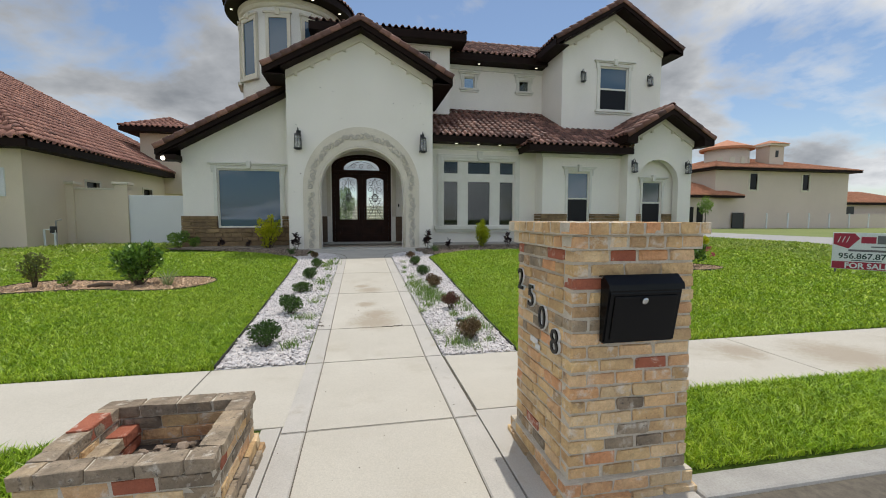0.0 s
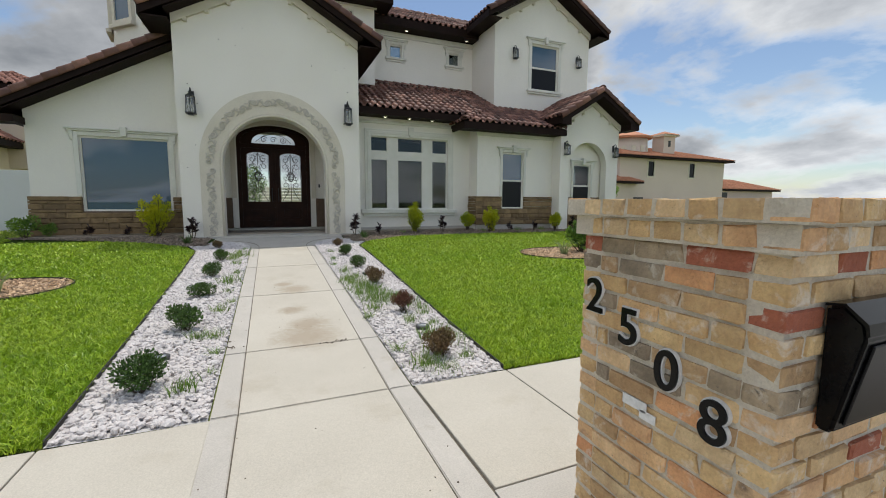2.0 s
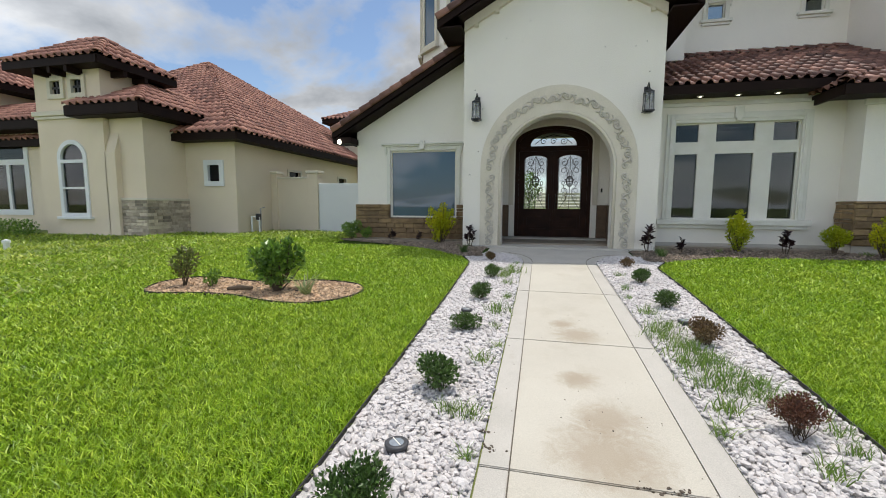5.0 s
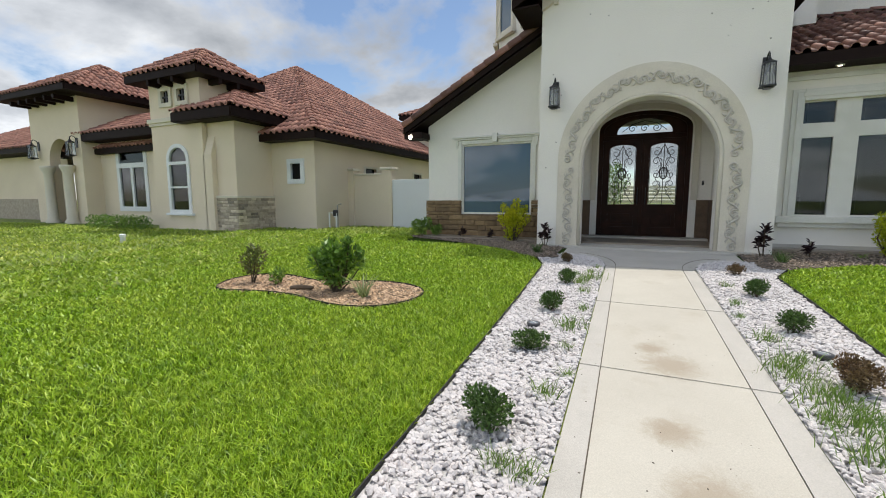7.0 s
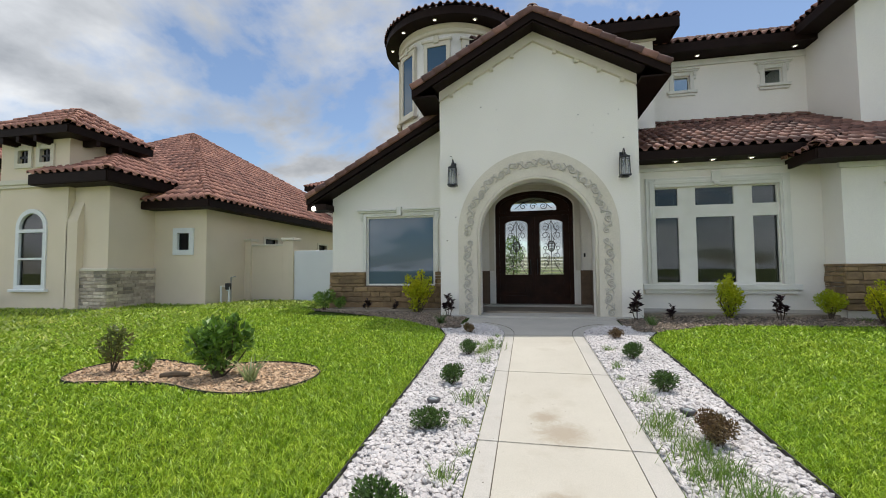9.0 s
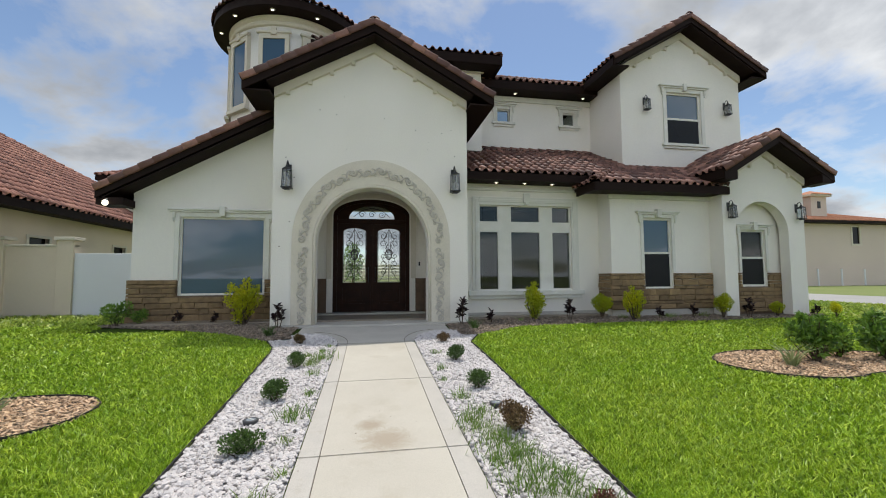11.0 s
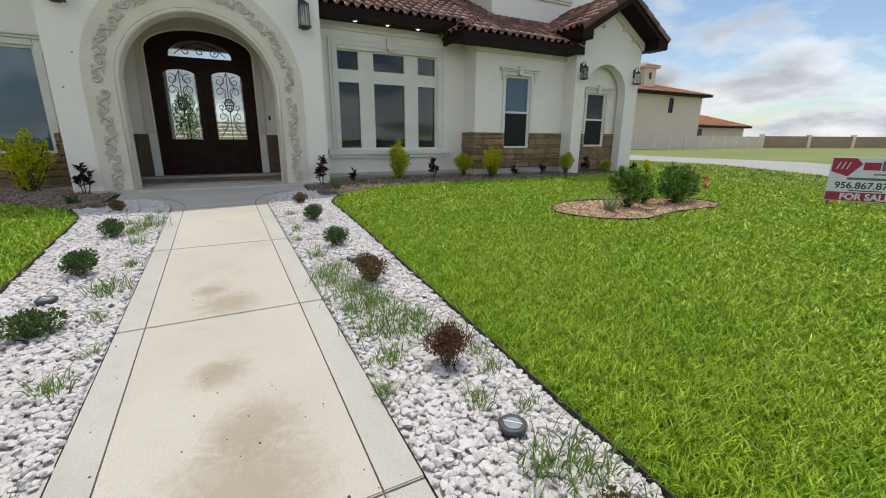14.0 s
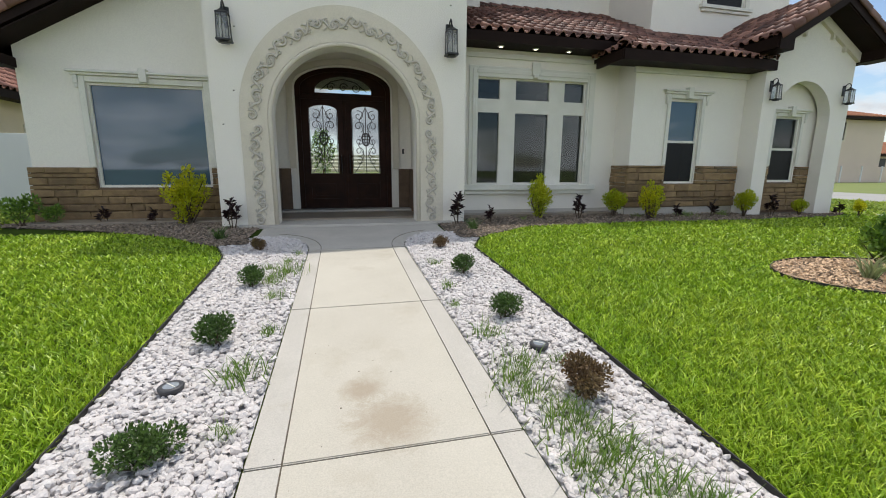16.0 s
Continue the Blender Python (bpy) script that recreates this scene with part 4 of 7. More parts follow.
# tall windows set round the tower
for k in range(7):
    a = radians(-97 + (k - 3) * 37)
    m = Matrix.Translation((TX, TYc, 0)) @ Matrix.Rotation(a + math.pi / 2, 4, "Z")
    w = part("window", sheet([rect(-0.47, 0.47, 7.15, 9.48), rect(-0.345, 0.345, 7.28, 9.32)], 0.16, m @ front(-TR - 0.07, -TR + 0.09)), CREAM, house)
    part("pane", box(-0.35, 0.35, -TR - 0.03, -TR - 0.01, 7.26, 9.34, m=m), GLASS_FILM, w)
    part("sill", box(-0.55, 0.55, -TR - 0.15, -TR, 7.03, 7.15, 0.015, m=m), CREAM, w)
    part("window_head", box(-0.55, 0.55, -TR - 0.11, -TR, 9.48, 9.56, 0.015, m=m), CREAM, w)
    part("keystone", box(-0.08, 0.08, -TR - 0.13, -TR, 9.42, 9.66, 0.01, m=m), CREAM, w)

# back of the house: closing walls, floors, and a bright rear opening in line with the door
wall("wall", [rect(-6.1, 13.03, 0.3, 6.4), rect(-1.3, 1.5, 0.9, 4.85)], 24.0, 24.25, STUCCO, house)
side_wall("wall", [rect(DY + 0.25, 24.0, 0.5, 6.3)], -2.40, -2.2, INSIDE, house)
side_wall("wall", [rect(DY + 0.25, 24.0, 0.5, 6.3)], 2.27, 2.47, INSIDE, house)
part("inner_floor", box(-5.9, 12.8, 15.1, 24.0, 0.3, PZ + 0.04), INFLOOR, house)
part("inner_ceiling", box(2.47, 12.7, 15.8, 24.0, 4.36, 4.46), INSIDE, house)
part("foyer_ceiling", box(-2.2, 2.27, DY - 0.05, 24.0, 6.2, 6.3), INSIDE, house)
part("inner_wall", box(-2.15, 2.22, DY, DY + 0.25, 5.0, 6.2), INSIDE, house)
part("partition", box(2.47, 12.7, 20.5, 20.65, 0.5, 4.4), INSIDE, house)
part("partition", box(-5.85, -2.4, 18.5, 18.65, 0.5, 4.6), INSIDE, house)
part("partition", box(6.95, 7.05, 15.2, 20.5, 0.5, 4.36), INSIDE, house)


# ---- small builders for plants, stones and grass ----
def leaf_mat(name, a, b, tones, rough=0.5, through=0.35, clump=0.0):
    m = bpy.data.materials.new(name)
    m.use_nodes = True
    nt = m.node_tree
    out, p = nt.nodes["Material Output"], nt.nodes["Principled BSDF"]
    geo = nt.nodes.new("ShaderNodeNewGeometry")
    col = mix_rgb(nt, ramp(nt, [(0.35, (0, 0, 0)), (0.65, (1, 1, 1))], noise_tex(nt, geo.outputs["Position"], 0.9, 5.0)), a, b)
    tone = ramp(nt, [(i / (len(tones) - 1), c) for i, c in enumerate(tones)], geo.outputs["Random Per Island"])
    col = mix_rgb(nt, 1.0, col, tone, "MULTIPLY")
    if clump:
        uneven = ramp(nt, [(0.34, (0.6, 0.66, 0.6)), (0.5, (1, 1, 1)), (0.66, (1.3, 1.2, 1.3))], noise_tex(nt, geo.outputs["Position"], clump, 4.0, 0.65))
        col = mix_rgb(nt, 1.0, col, uneven, "MULTIPLY")
    nt.links.new(col, p.inputs["Base Color"])
    p.inputs["Roughness"].default_value = rough
    p.inputs["Specular IOR Level"].default_value = 0.4
    tl = nt.nodes.new("ShaderNodeBsdfTranslucent")
    nt.links.new(col, tl.inputs["Color"])
    mx = nt.nodes.new("ShaderNodeMixShader")
    mx.inputs[0].default_value = through
    nt.links.new(p.outputs[0], mx.inputs[1])
    nt.links.new(tl.outputs[0], mx.inputs[2])
    nt.links.new(mx.outputs[0], out.inputs["Surface"])
    return m


TONES = [(0.6, 0.65, 0.5), (1.0, 1.0, 1.0), (0.8, 0.85, 0.7), (1.3, 1.2, 1.0)]
# the palest, bluish tones put the blades' glossy highlights into their colour
BLADE_TONES = [(0.38, 0.46, 0.36), (0.95, 1.0, 0.9), (0.55, 0.66, 0.5), (1.25, 1.2, 1.3), (0.8, 0.9, 0.75), (1.5, 1.35, 2.0), (0.5, 0.6, 0.45), (1.7, 1.45, 2.6)]
GRASS = leaf_mat("lawn_grass", (0.315, 0.475, 0.026), (0.38, 0.51, 0.036), BLADE_TONES, 0.42, 0.20, 11.0)
GRASS_DRY = leaf_mat("yellowish_grass", (0.36, 0.43, 0.06), (0.30, 0.42, 0.045), BLADE_TONES, 0.45, 0.36, 1.5)
WEED = leaf_mat("weed_grass", (0.15, 0.26, 0.05), (0.20, 0.30, 0.07), TONES)
BOXLEAF = leaf_mat("small_dark_leaves", (0.06, 0.115, 0.028), (0.08, 0.14, 0.035), [(0.6, 0.6, 0.6), (1, 1, 1), (1.5, 1.5, 1.2)], 0.4, 0.25)
REDLEAF = leaf_mat("dry_red_brown_leaves", (0.15, 0.065, 0.04), (0.10, 0.046, 0.03), [(0.6, 0.6, 0.6), (1, 1, 1), (1.5, 1.4, 1.2)], 0.6, 0.2)
OLIVELEAF = leaf_mat("olive_brown_leaves", (0.15, 0.13, 0.05), (0.15, 0.085, 0.05), [(0.6, 0.6, 0.6), (1, 1, 1), (1.5, 1.5, 1.2)], 0.6, 0.2)
GOLDLEAF = leaf_mat("golden_green_leaves", (0.60, 0.58, 0.02), (0.36, 0.44, 0.02), TONES, 0.5, 0.45)
TILEAF = leaf_mat("dark_purple_leaves", (0.022, 0.009, 0.012), (0.03, 0.011, 0.014), TONES, 0.4, 0.1)
BIGLEAF = leaf_mat("glossy_green_leaves", (0.085, 0.17, 0.03), (0.16, 0.27, 0.045), [(0.5, 0.55, 0.5), (1, 1, 1), (1.4, 1.35, 1.1), (1.9, 1.7, 1.2)], 0.35, 0.3)
ROSELEAF = leaf_mat("reddish_green_leaves", (0.24, 0.17, 0.08), (0.14, 0.17, 0.05), TONES, 0.5, 0.3)
STRIPE = leaf_mat("pale_striped_leaves", (0.34, 0.37, 0.22), (0.22, 0.28, 0.10), TONES, 0.5, 0.3)
PETAL = leaf_mat("pink_petals", (0.55, 0.14, 0.15), (0.45, 0.10, 0.12), TONES, 0.6, 0.3)
STEM = mat("brown_stem", (0.10, 0.07, 0.045), (0.07, 0.05, 0.03), 0.9, 20)
PEBBLE = mat("white_marble_pebbles", (0.73, 0.69, 0.67), (0.63, 0.59, 0.57), 0.75, 25, 90, vary=[(0.72, 0.71, 0.71), (1, 1, 1), (0.9, 0.89, 0.88), (1.0, 0.97, 0.95)])
PEBBLE_ONE = mat("white_marble_pebble", (0.73, 0.69, 0.67), (0.63, 0.59, 0.57), 0.75, 25, 90, vary=[(0.72, 0.71, 0.71), (1, 1, 1), (0.9, 0.89, 0.88)], island=False)
PEBBLEBED = mat("white_gravel_bed", (0.62, 0.60, 0.58), (0.46, 0.44, 0.42), 0.9, 60, 150, 0.01, 60)
CHIP = mat("tan_bark_chips", (0.62, 0.45, 0.30), (0.48, 0.33, 0.21), 0.9, 30, 90, vary=[(0.5, 0.48, 0.45), (1, 1, 1), (1.4, 1.35, 1.25), (0.8, 0.75, 0.7)])
CHIPGREY = mat("weathered_mulch", (0.30, 0.24, 0.19), (0.20, 0.16, 0.12), 0.95, 20, 70, vary=[(0.5, 0.5, 0.5), (1, 1, 1), (1.6, 1.55, 1.5), (0.8, 0.75, 0.7)])
MULCHBED = mat("mulch_soil", (0.13, 0.10, 0.075), (0.09, 0.07, 0.05), 0.95, 8, 60, 0.01, 40)


def raw_mesh(name, verts, faces_flat, sizes, material, smooth=True):
    """A mesh straight from arrays."""
    me = bpy.data.meshes.new(name)
    verts = np.asarray(verts, np.float32).reshape(-1, 3)
    me.vertices.add(len(verts))
    me.vertices.foreach_set("co", verts.ravel())
    faces_flat, sizes = np.asarray(faces_flat, np.int32).ravel(), np.asarray(sizes, np.int32)
    me.loops.add(len(faces_flat))
    me.loops.foreach_set("vertex_index", faces_flat)
    me.polygons.add(len(sizes))
    me.polygons.foreach_set("loop_start", np.r_[0, np.cumsum(sizes)[:-1]].astype(np.int32))
    me.polygons.foreach_set("use_smooth", np.full(len(sizes), smooth))
    me.update(calc_edges=True)
    me.materials.append(material)
    return me


def blades(base, height, width, lean, rng, material, name="blades"):
    """Grass blades: a bent quad with a pointed tip at each base point."""
    n = len(base)
    a = rng.uniform(0, math.tau, n)
    b = rng.uniform(0, math.tau, n)
    side = np.c_[np.cos(a), np.sin(a), np.zeros(n)] * (width / 2)[:, None]
    way = np.c_[np.cos(b), np.sin(b), np.zeros(n)] * lean[:, None]
    up = np.c_[np.zeros(n), np.zeros(n), height]
    mid = base + up * 0.62 + way * 0.35
    v = np.stack([base - side, base + side, mid + side * 0.85, mid - side * 0.85, base + up + way], 1)
    o = (np.arange(n) * 5)[:, None]
    idx = np.concatenate([o + np.array([[0, 1, 2, 3]]), o + np.array([[3, 2, 4]])], 1)
    return raw_mesh(name, v, idx, np.tile([4, 3], n), material)


def leaf_cloud(centers, normals, size, aspect, rng, material, name="leaves"):
    """Folded diamond leaves at centres, pointing along their normals with some scatter."""
    n = len(centers)
    d = normals + rng.normal(0, 0.55, (n, 3))
    d /= np.linalg.norm(d, axis=1)[:, None]
    s = np.cross(d, rng.normal(0, 1, (n, 3)))
    s /= np.linalg.norm(s, axis=1)[:, None]
    w = np.cross(d, s)
    L = (size * rng.uniform(0.7, 1.25, n))[:, None]
    tip, root = centers + d * L * 0.6, centers - d * L * 0.4
    l, r = centers - s * L * aspect / 2 + w * L * 0.10, centers + s * L * aspect / 2 + w * L * 0.10
    v = np.stack([root, r, tip, l], 1)
    o = (np.arange(n) * 4)[:, None]
    idx = np.concatenate([o + np.array([[0, 1, 2]]), o + np.array([[0, 2, 3]])], 1)
    return raw_mesh(name, v, idx, np.full(2 * n, 3), material, False)


def clumps(n, rng, lobes, spread=0.25):
    """Points in the shells of several lobes (x, y, z, r); returns points and outward ways."""
    lobes = np.asarray(lobes, float)
    pick = rng.choice(len(lobes), n, p=lobes[:, 3] ** 2 / (lobes[:, 3] ** 2).sum())
    d = rng.normal(0, 1, (n, 3))
    d /= np.linalg.norm(d, axis=1)[:, None]
    r = lobes[pick, 3] * (1 - np.abs(rng.normal(0, spread, n)))
    c = lobes[pick, :3] + d * r[:, None]
    keep = c[:, 2] > 0.01
    return c[keep], (d + np.array([0, 0, 0.5]))[keep]


def bush(name, label, category, group, lobes, count, leaf, aspect, material, seed, stems=5, stem_r=0.004, spread=0.3, foot=0.02):
    rng = np.random.RandomState(seed)
    ob = thing(name, label, category, group)
    c, d = clumps(count, rng, lobes, spread)
    part("foliage", leaf_cloud(c, d, leaf, aspect, rng, material), material, ob)
    bm = bmesh.new()
    for k in range(stems):
        l = lobes[k % len(lobes)]
        e = Vector(l[:3]) + Vector(rng.normal(0, 0.35 * l[3], 3))
        s = Vector((rng.normal(0, foot), rng.normal(0, foot), -0.02))
        mid = s.lerp(e, 0.5) + Vector((rng.normal(0, 0.02), rng.normal(0, 0.02), 0.0))
        tube([s, mid, e], [stem_r * 1.6, stem_r * 1.2, stem_r * 0.5], 5, bm=bm)
    part("stem", bm, STEM, ob)
    return ob


def put(ob, x, y, turn=0.0, s=1.0, z=None, first=[]):
    """A copy of a thing that was built at the origin, set on the ground."""
    m = Matrix.Translation((x, y, ground_z(y) if z is None else z)) @ Matrix.Rotation(turn, 4, "Z") @ Matrix.Scale(s, 4)
    if ob.name not in first:
        first.append(ob.name)
        ob.matrix_basis = m
        return ob
    made = copy_thing(ob, Matrix())
    made.matrix_basis = m
    return made


def stones(points, radii, rng, material, flat=0.7):
    """Rough rounded stones from one deformed icosahedron each."""
    g = (1 + 5 ** 0.5) / 2
    iv = np.array([(-1, g, 0), (1, g, 0), (-1, -g, 0), (1, -g, 0), (0, -1, g), (0, 1, g), (0, -1, -g), (0, 1, -g), (g, 0, -1), (g, 0, 1), (-g, 0, -1), (-g, 0, 1)]) / 1.9
    ifc = np.array([(0, 11, 5), (0, 5, 1), (0, 1, 7), (0, 7, 10), (0, 10, 11), (1, 5, 9), (5, 11, 4), (11, 10, 2), (10, 7, 6), (7, 1, 8), (3, 9, 4), (3, 4, 2), (3, 2, 6), (3, 6, 8), (3, 8, 9), (4, 9, 5), (2, 4, 11), (6, 2, 10), (8, 6, 7), (9, 8, 1)])
    n = len(points)
    v = iv[None] * rng.uniform(0.78, 1.22, (n, 12, 1)) * rng.uniform(0.6, 1.5, (n, 1, 3))
    a, b = rng.uniform(0, math.tau, n), rng.normal(0, 0.4, n)
    ca, sa, cb, sb = np.cos(a), np.sin(a), np.cos(b), np.sin(b)
    v[:, :, 2] *= flat
    y2, z2 = v[:, :, 1] * cb[:, None] - v[:, :, 2] * sb[:, None], v[:, :, 1] * sb[:, None] + v[:, :, 2] * cb[:, None]
    v = np.stack([v[:, :, 0] * ca[:, None] - y2 * sa[:, None], v[:, :, 0] * sa[:, None] + y2 * ca[:, None], z2], 2)
    v = v * radii[:, None, None] + points[:, None]
    idx = (ifc[None] + (np.arange(n) * 12)[:, None, None]).reshape(-1)
    return raw_mesh("stones", v, idx, np.full(20 * n, 3), material, False)


def chips(points, size, rng, material):
    """Thin flat chips lying at all angles."""
    n = len(points)
    cube = np.array([(x, y, z) for x in (-1, 1) for y in (-1, 1) for z in (-1, 1)], float) * 0.5
    fc = np.array([(0, 1, 3, 2), (4, 6, 7, 5), (0, 4, 5, 1), (2, 3, 7, 6), (0, 2, 6, 4), (1, 5, 7, 3)])
    v = cube[None] * np.stack([size * rng.uniform(0.7, 1.6, n), size * rng.uniform(0.3, 0.6, n), np.full(n, size * 0.14)], 1)[:, None]
    a, b = rng.uniform(0, math.tau, n), rng.normal(0, 0.35, n)
    x, y, z = v[:, :, 0] * np.cos(b)[:, None] - v[:, :, 2] * np.sin(b)[:, None], v[:, :, 1], v[:, :, 0] * np.sin(b)[:, None] + v[:, :, 2] * np.cos(b)[:, None]
    v = np.stack([x * np.cos(a)[:, None] - y * np.sin(a)[:, None], x * np.sin(a)[:, None] + y * np.cos(a)[:, None], z], 2) + points[:, None]
    return raw_mesh("chips", v, (fc[None] + (np.arange(n) * 8)[:, None, None]).reshape(-1), np.full(6 * n, 4), material, False)


def gz(y):
    return 0.03 + 0.0485 * np.clip(y - 4.4, 0, 10.4)


def inside(poly, x, y):
    """Which points lie in a polygon."""
    hit = np.zeros(len(x), bool)
    for (x0, y0), (x1, y1) in zip(poly, poly[1:] + poly[:1]):
        cross = ((y0 > y) != (y1 > y)) & (x < (x1 - x0) * (y - y0) / (y1 - y0 + 1e-12) + x0)
        hit ^= cross
    return hit


# ---- front door ----
DOORWOOD = mat("dark_walnut_door", (0.036, 0.013, 0.007), (0.020, 0.008, 0.005), 0.45, 4, 40, 0.002, 30, spec=0.10)
door = tagged(thing("front_door", "dark walnut double door with iron scrolls over arched glass", "door"), group="")
wd = arch_loop(-1.15, 1.17, PZ + 0.09, 3.60, 0.50, 24)
fr = arch_loop(-1.03, 1.05, PZ + 0.12, 3.58, 0.42, 24)
part("door_frame", sheet([wd, fr], 0.16, front(DY - 0.02, DY + 0.14)), DOORWOOD, door)
part("transom_bar", box(-1.04, 1.06, DY - 0.01, DY + 0.12, 3.34, 3.46, 0.015), DOORWOOD, door)
tl_out = [(x, z) for x, z in arch_loop(-1.03, 1.05, 3.45, 3.58, 0.42, 24)]
tl_in = arch_loop(-0.68, 0.70, 3.50, 3.54, 0.36, 20)
part("transom_frame", sheet([tl_out, tl_in], 0.06, front(DY + 0.02, DY + 0.08)), DOORWOOD, door)
pn = part("transom_pane", sheet([tl_in], 0.01, front(DY + 0.06, DY + 0.07)), DOORGLASS, door)
pn.visible_shadow = False


def spiral(cx_, cz, r, turns, start, way=1, n=22, y=0.0):
    return [Vector((cx_ + r * (1 - 0.85 * k / n) * math.cos(start + way * turns * math.tau * k / n), y, cz + r * (1 - 0.85 * k / n) * math.sin(start + way * turns * math.tau * k / n))) for k in range(n + 1)]


for k in (-1, 0, 1):
    part("iron_scroll", tube(spiral(0.01 + 0.3 * k, 3.64, 0.11, 1.4, 0.3, 1 if k < 1 else -1, y=DY + 0.03), 0.011, 6), BLACK, door)
part("iron_bar", tube([(-0.55, DY + 0.03, 3.56), (-0.3, DY + 0.03, 3.76), (0.01, DY + 0.03, 3.84), (0.32, DY + 0.03, 3.76), (0.57, DY + 0.03, 3.56)], 0.010, 6), BLACK, door)
for s, x0, x1 in ((-1, -1.03, 0.005), (1, 0.015, 1.05)):
    c = (x0 + x1) / 2
    gl = arch_loop(c - 0.345, c + 0.345, 1.54, 3.08, 0.13, 14)
    pan = rect(c - 0.34, c + 0.34, 0.90, 1.36)
    leaf = part("door_leaf", sheet([rect(x0, x1, PZ + 0.12, 3.34), gl, pan], 0.06, front(DY + 0.02, DY + 0.08)), DOORWOOD, door)
    part("door_panel", box(c - 0.35, c + 0.35, DY + 0.04, DY + 0.06, 0.89, 1.37, 0, box(c - 0.25, c + 0.25, DY + 0.028, DY + 0.05, 0.98, 1.28, 0.012)), DOORWOOD, leaf)
    part("glass_bead", sheet([arch_loop(c - 0.375, c + 0.375, 1.51, 3.09, 0.15, 14), gl], 0.02, front(DY, DY + 0.02)), DOORWOOD, leaf)
    gp = part("pane", sheet([arch_loop(c - 0.35, c + 0.35, 1.535, 3.08, 0.135, 14)], 0.008, front(DY + 0.055, DY + 0.063)), DOORGLASS, leaf)
    gp.visible_shadow = False
    yy = DY + 0.035
    iron = bmesh.new()
    tube([(c, yy, 1.54), (c, yy, 3.2)], 0.010, 6, bm=iron)
    for q in (-1, 1):
        for cz, r, st, w in ((2.98, 0.13, 1.3, 1), (2.72, 0.15, 4.4, -1), (2.36, 0.12, 1.6, 1), (2.10, 0.13, 4.6, -1), (1.86, 0.11, 1.2, 1)):
            pts = spiral(c + q * 0.175, cz, r, 1.25, st if q > 0 else math.pi - st, w * q, y=yy)
            tube(pts, 0.009, 6, bm=iron)
        tube([(c, yy, 3.18), (c + q * 0.16, yy, 2.86), (c + q * 0.05, yy, 2.6), (c + q * 0.19, yy, 2.25), (c + q * 0.05, yy, 2.0), (c + q * 0.2, yy, 1.7), (c + q * 0.3, yy, 1.56)], 0.009, 6, bm=iron)
        tube([(c + q * 0.33, yy, 1.56), (c + q * 0.33, yy, 3.1)], 0.008, 5, bm=iron)
    part("iron_scrollwork", iron, BLACK, leaf)
    oval = lambda a, k: (c + a * math.cos(math.tau * k / 20), yy, 2.40 + 0.16 * math.sin(math.tau * k / 20))
    med = tube([oval(0.095, k) for k in range(20)], 0.014, 6, True)
    tube([oval(0.045, k) for k in range(20)], 0.010, 6, True, med)
    for dz in (-0.08, 0.0, 0.08):
        tube([(c - 0.085, yy, 2.40 + dz), (c + 0.085, yy, 2.40 + dz)], 0.010, 6, bm=med)
    part("iron_medallion", med, BLACK, leaf)
    part("door_handle", tube([(c - s * 0.42, DY + 0.02, 1.55), (c - s * 0.42, DY - 0.05, 1.60), (c - s * 0.42, DY - 0.05, 1.95), (c - s * 0.42, DY + 0.02, 2.0)], 0.012, 8), BLACK, leaf)

part("meeting_strip", box(-0.025, 0.045, DY + 0.0, DY + 0.05, PZ + 0.12, 3.34, 0.008), DOORWOOD, door)

# doorbell on the porch wall
part("doorbell", box(1.45, 1.50, DY - 0.075, DY - 0.05, 2.05, 2.17, 0.006), BLACK, house)

# plaster scrolls along the arch band
# greyer than the band: dirt and the relief's edge shade put into colour
SCROLL = mat("shaded_plaster_scroll", (0.60, 0.56, 0.48), (0.50, 0.46, 0.39), 0.9, 12, 80, 0.004, 60)


def scroll_mesh(flip):
    bm = bmesh.new()
    a = [Vector((-0.13 - 0.085 * (1 - 0.8 * k / 16) * math.cos(1.35 * math.tau * k / 16 + 2.6), 0, 0.03 + 0.085 * (1 - 0.8 * k / 16) * math.sin(1.35 * math.tau * k / 16 + 2.6))) for k in range(17)][::-1]
    b = [Vector((0.13 + 0.065 * (1 - 0.8 * k / 14) * math.cos(1.3 * math.tau * k / 14 + 3.6), 0, -0.04 + 0.065 * (1 - 0.8 * k / 14) * math.sin(1.3 * math.tau * k / 14 + 3.6))) for k in range(15)]
    mid = [a[-1].lerp(b[0], t) + Vector((0, 0, 0.04 * math.sin(math.pi * t))) for t in (0.33, 0.66)]
    line = a + mid + b
    rad = [0.013 + 0.009 * math.sin(math.pi * k / (len(line) - 1)) for k in range(len(line))]
    tube(line, rad, 7, bm=bm)
    for x, z, t in ((-0.03, 0.06, 1.0), (0.05, -0.06, -1.0), (0.02, 0.03, 0.6)):
        tube([(x, 0, z * 0.3), (x + 0.03 * t, 0, z), (x + 0.075 * t, 0, z * 1.45), (x + 0.10 * t, 0, z * 1.2)], [0.010, 0.015, 0.013, 0.005], 6, bm=bm)
    for x, z in ((-0.13, 0.03), (0.13, -0.04)):
        bmesh.ops.create_icosphere(bm, subdivisions=1, radius=0.019, matrix=Matrix.Translation((x, 0, z)))
    if flip:
        bmesh.ops.scale(bm, vec=(1, 1, -1), verts=bm.verts)
    return mesh_of(bm, SCROLL, True)


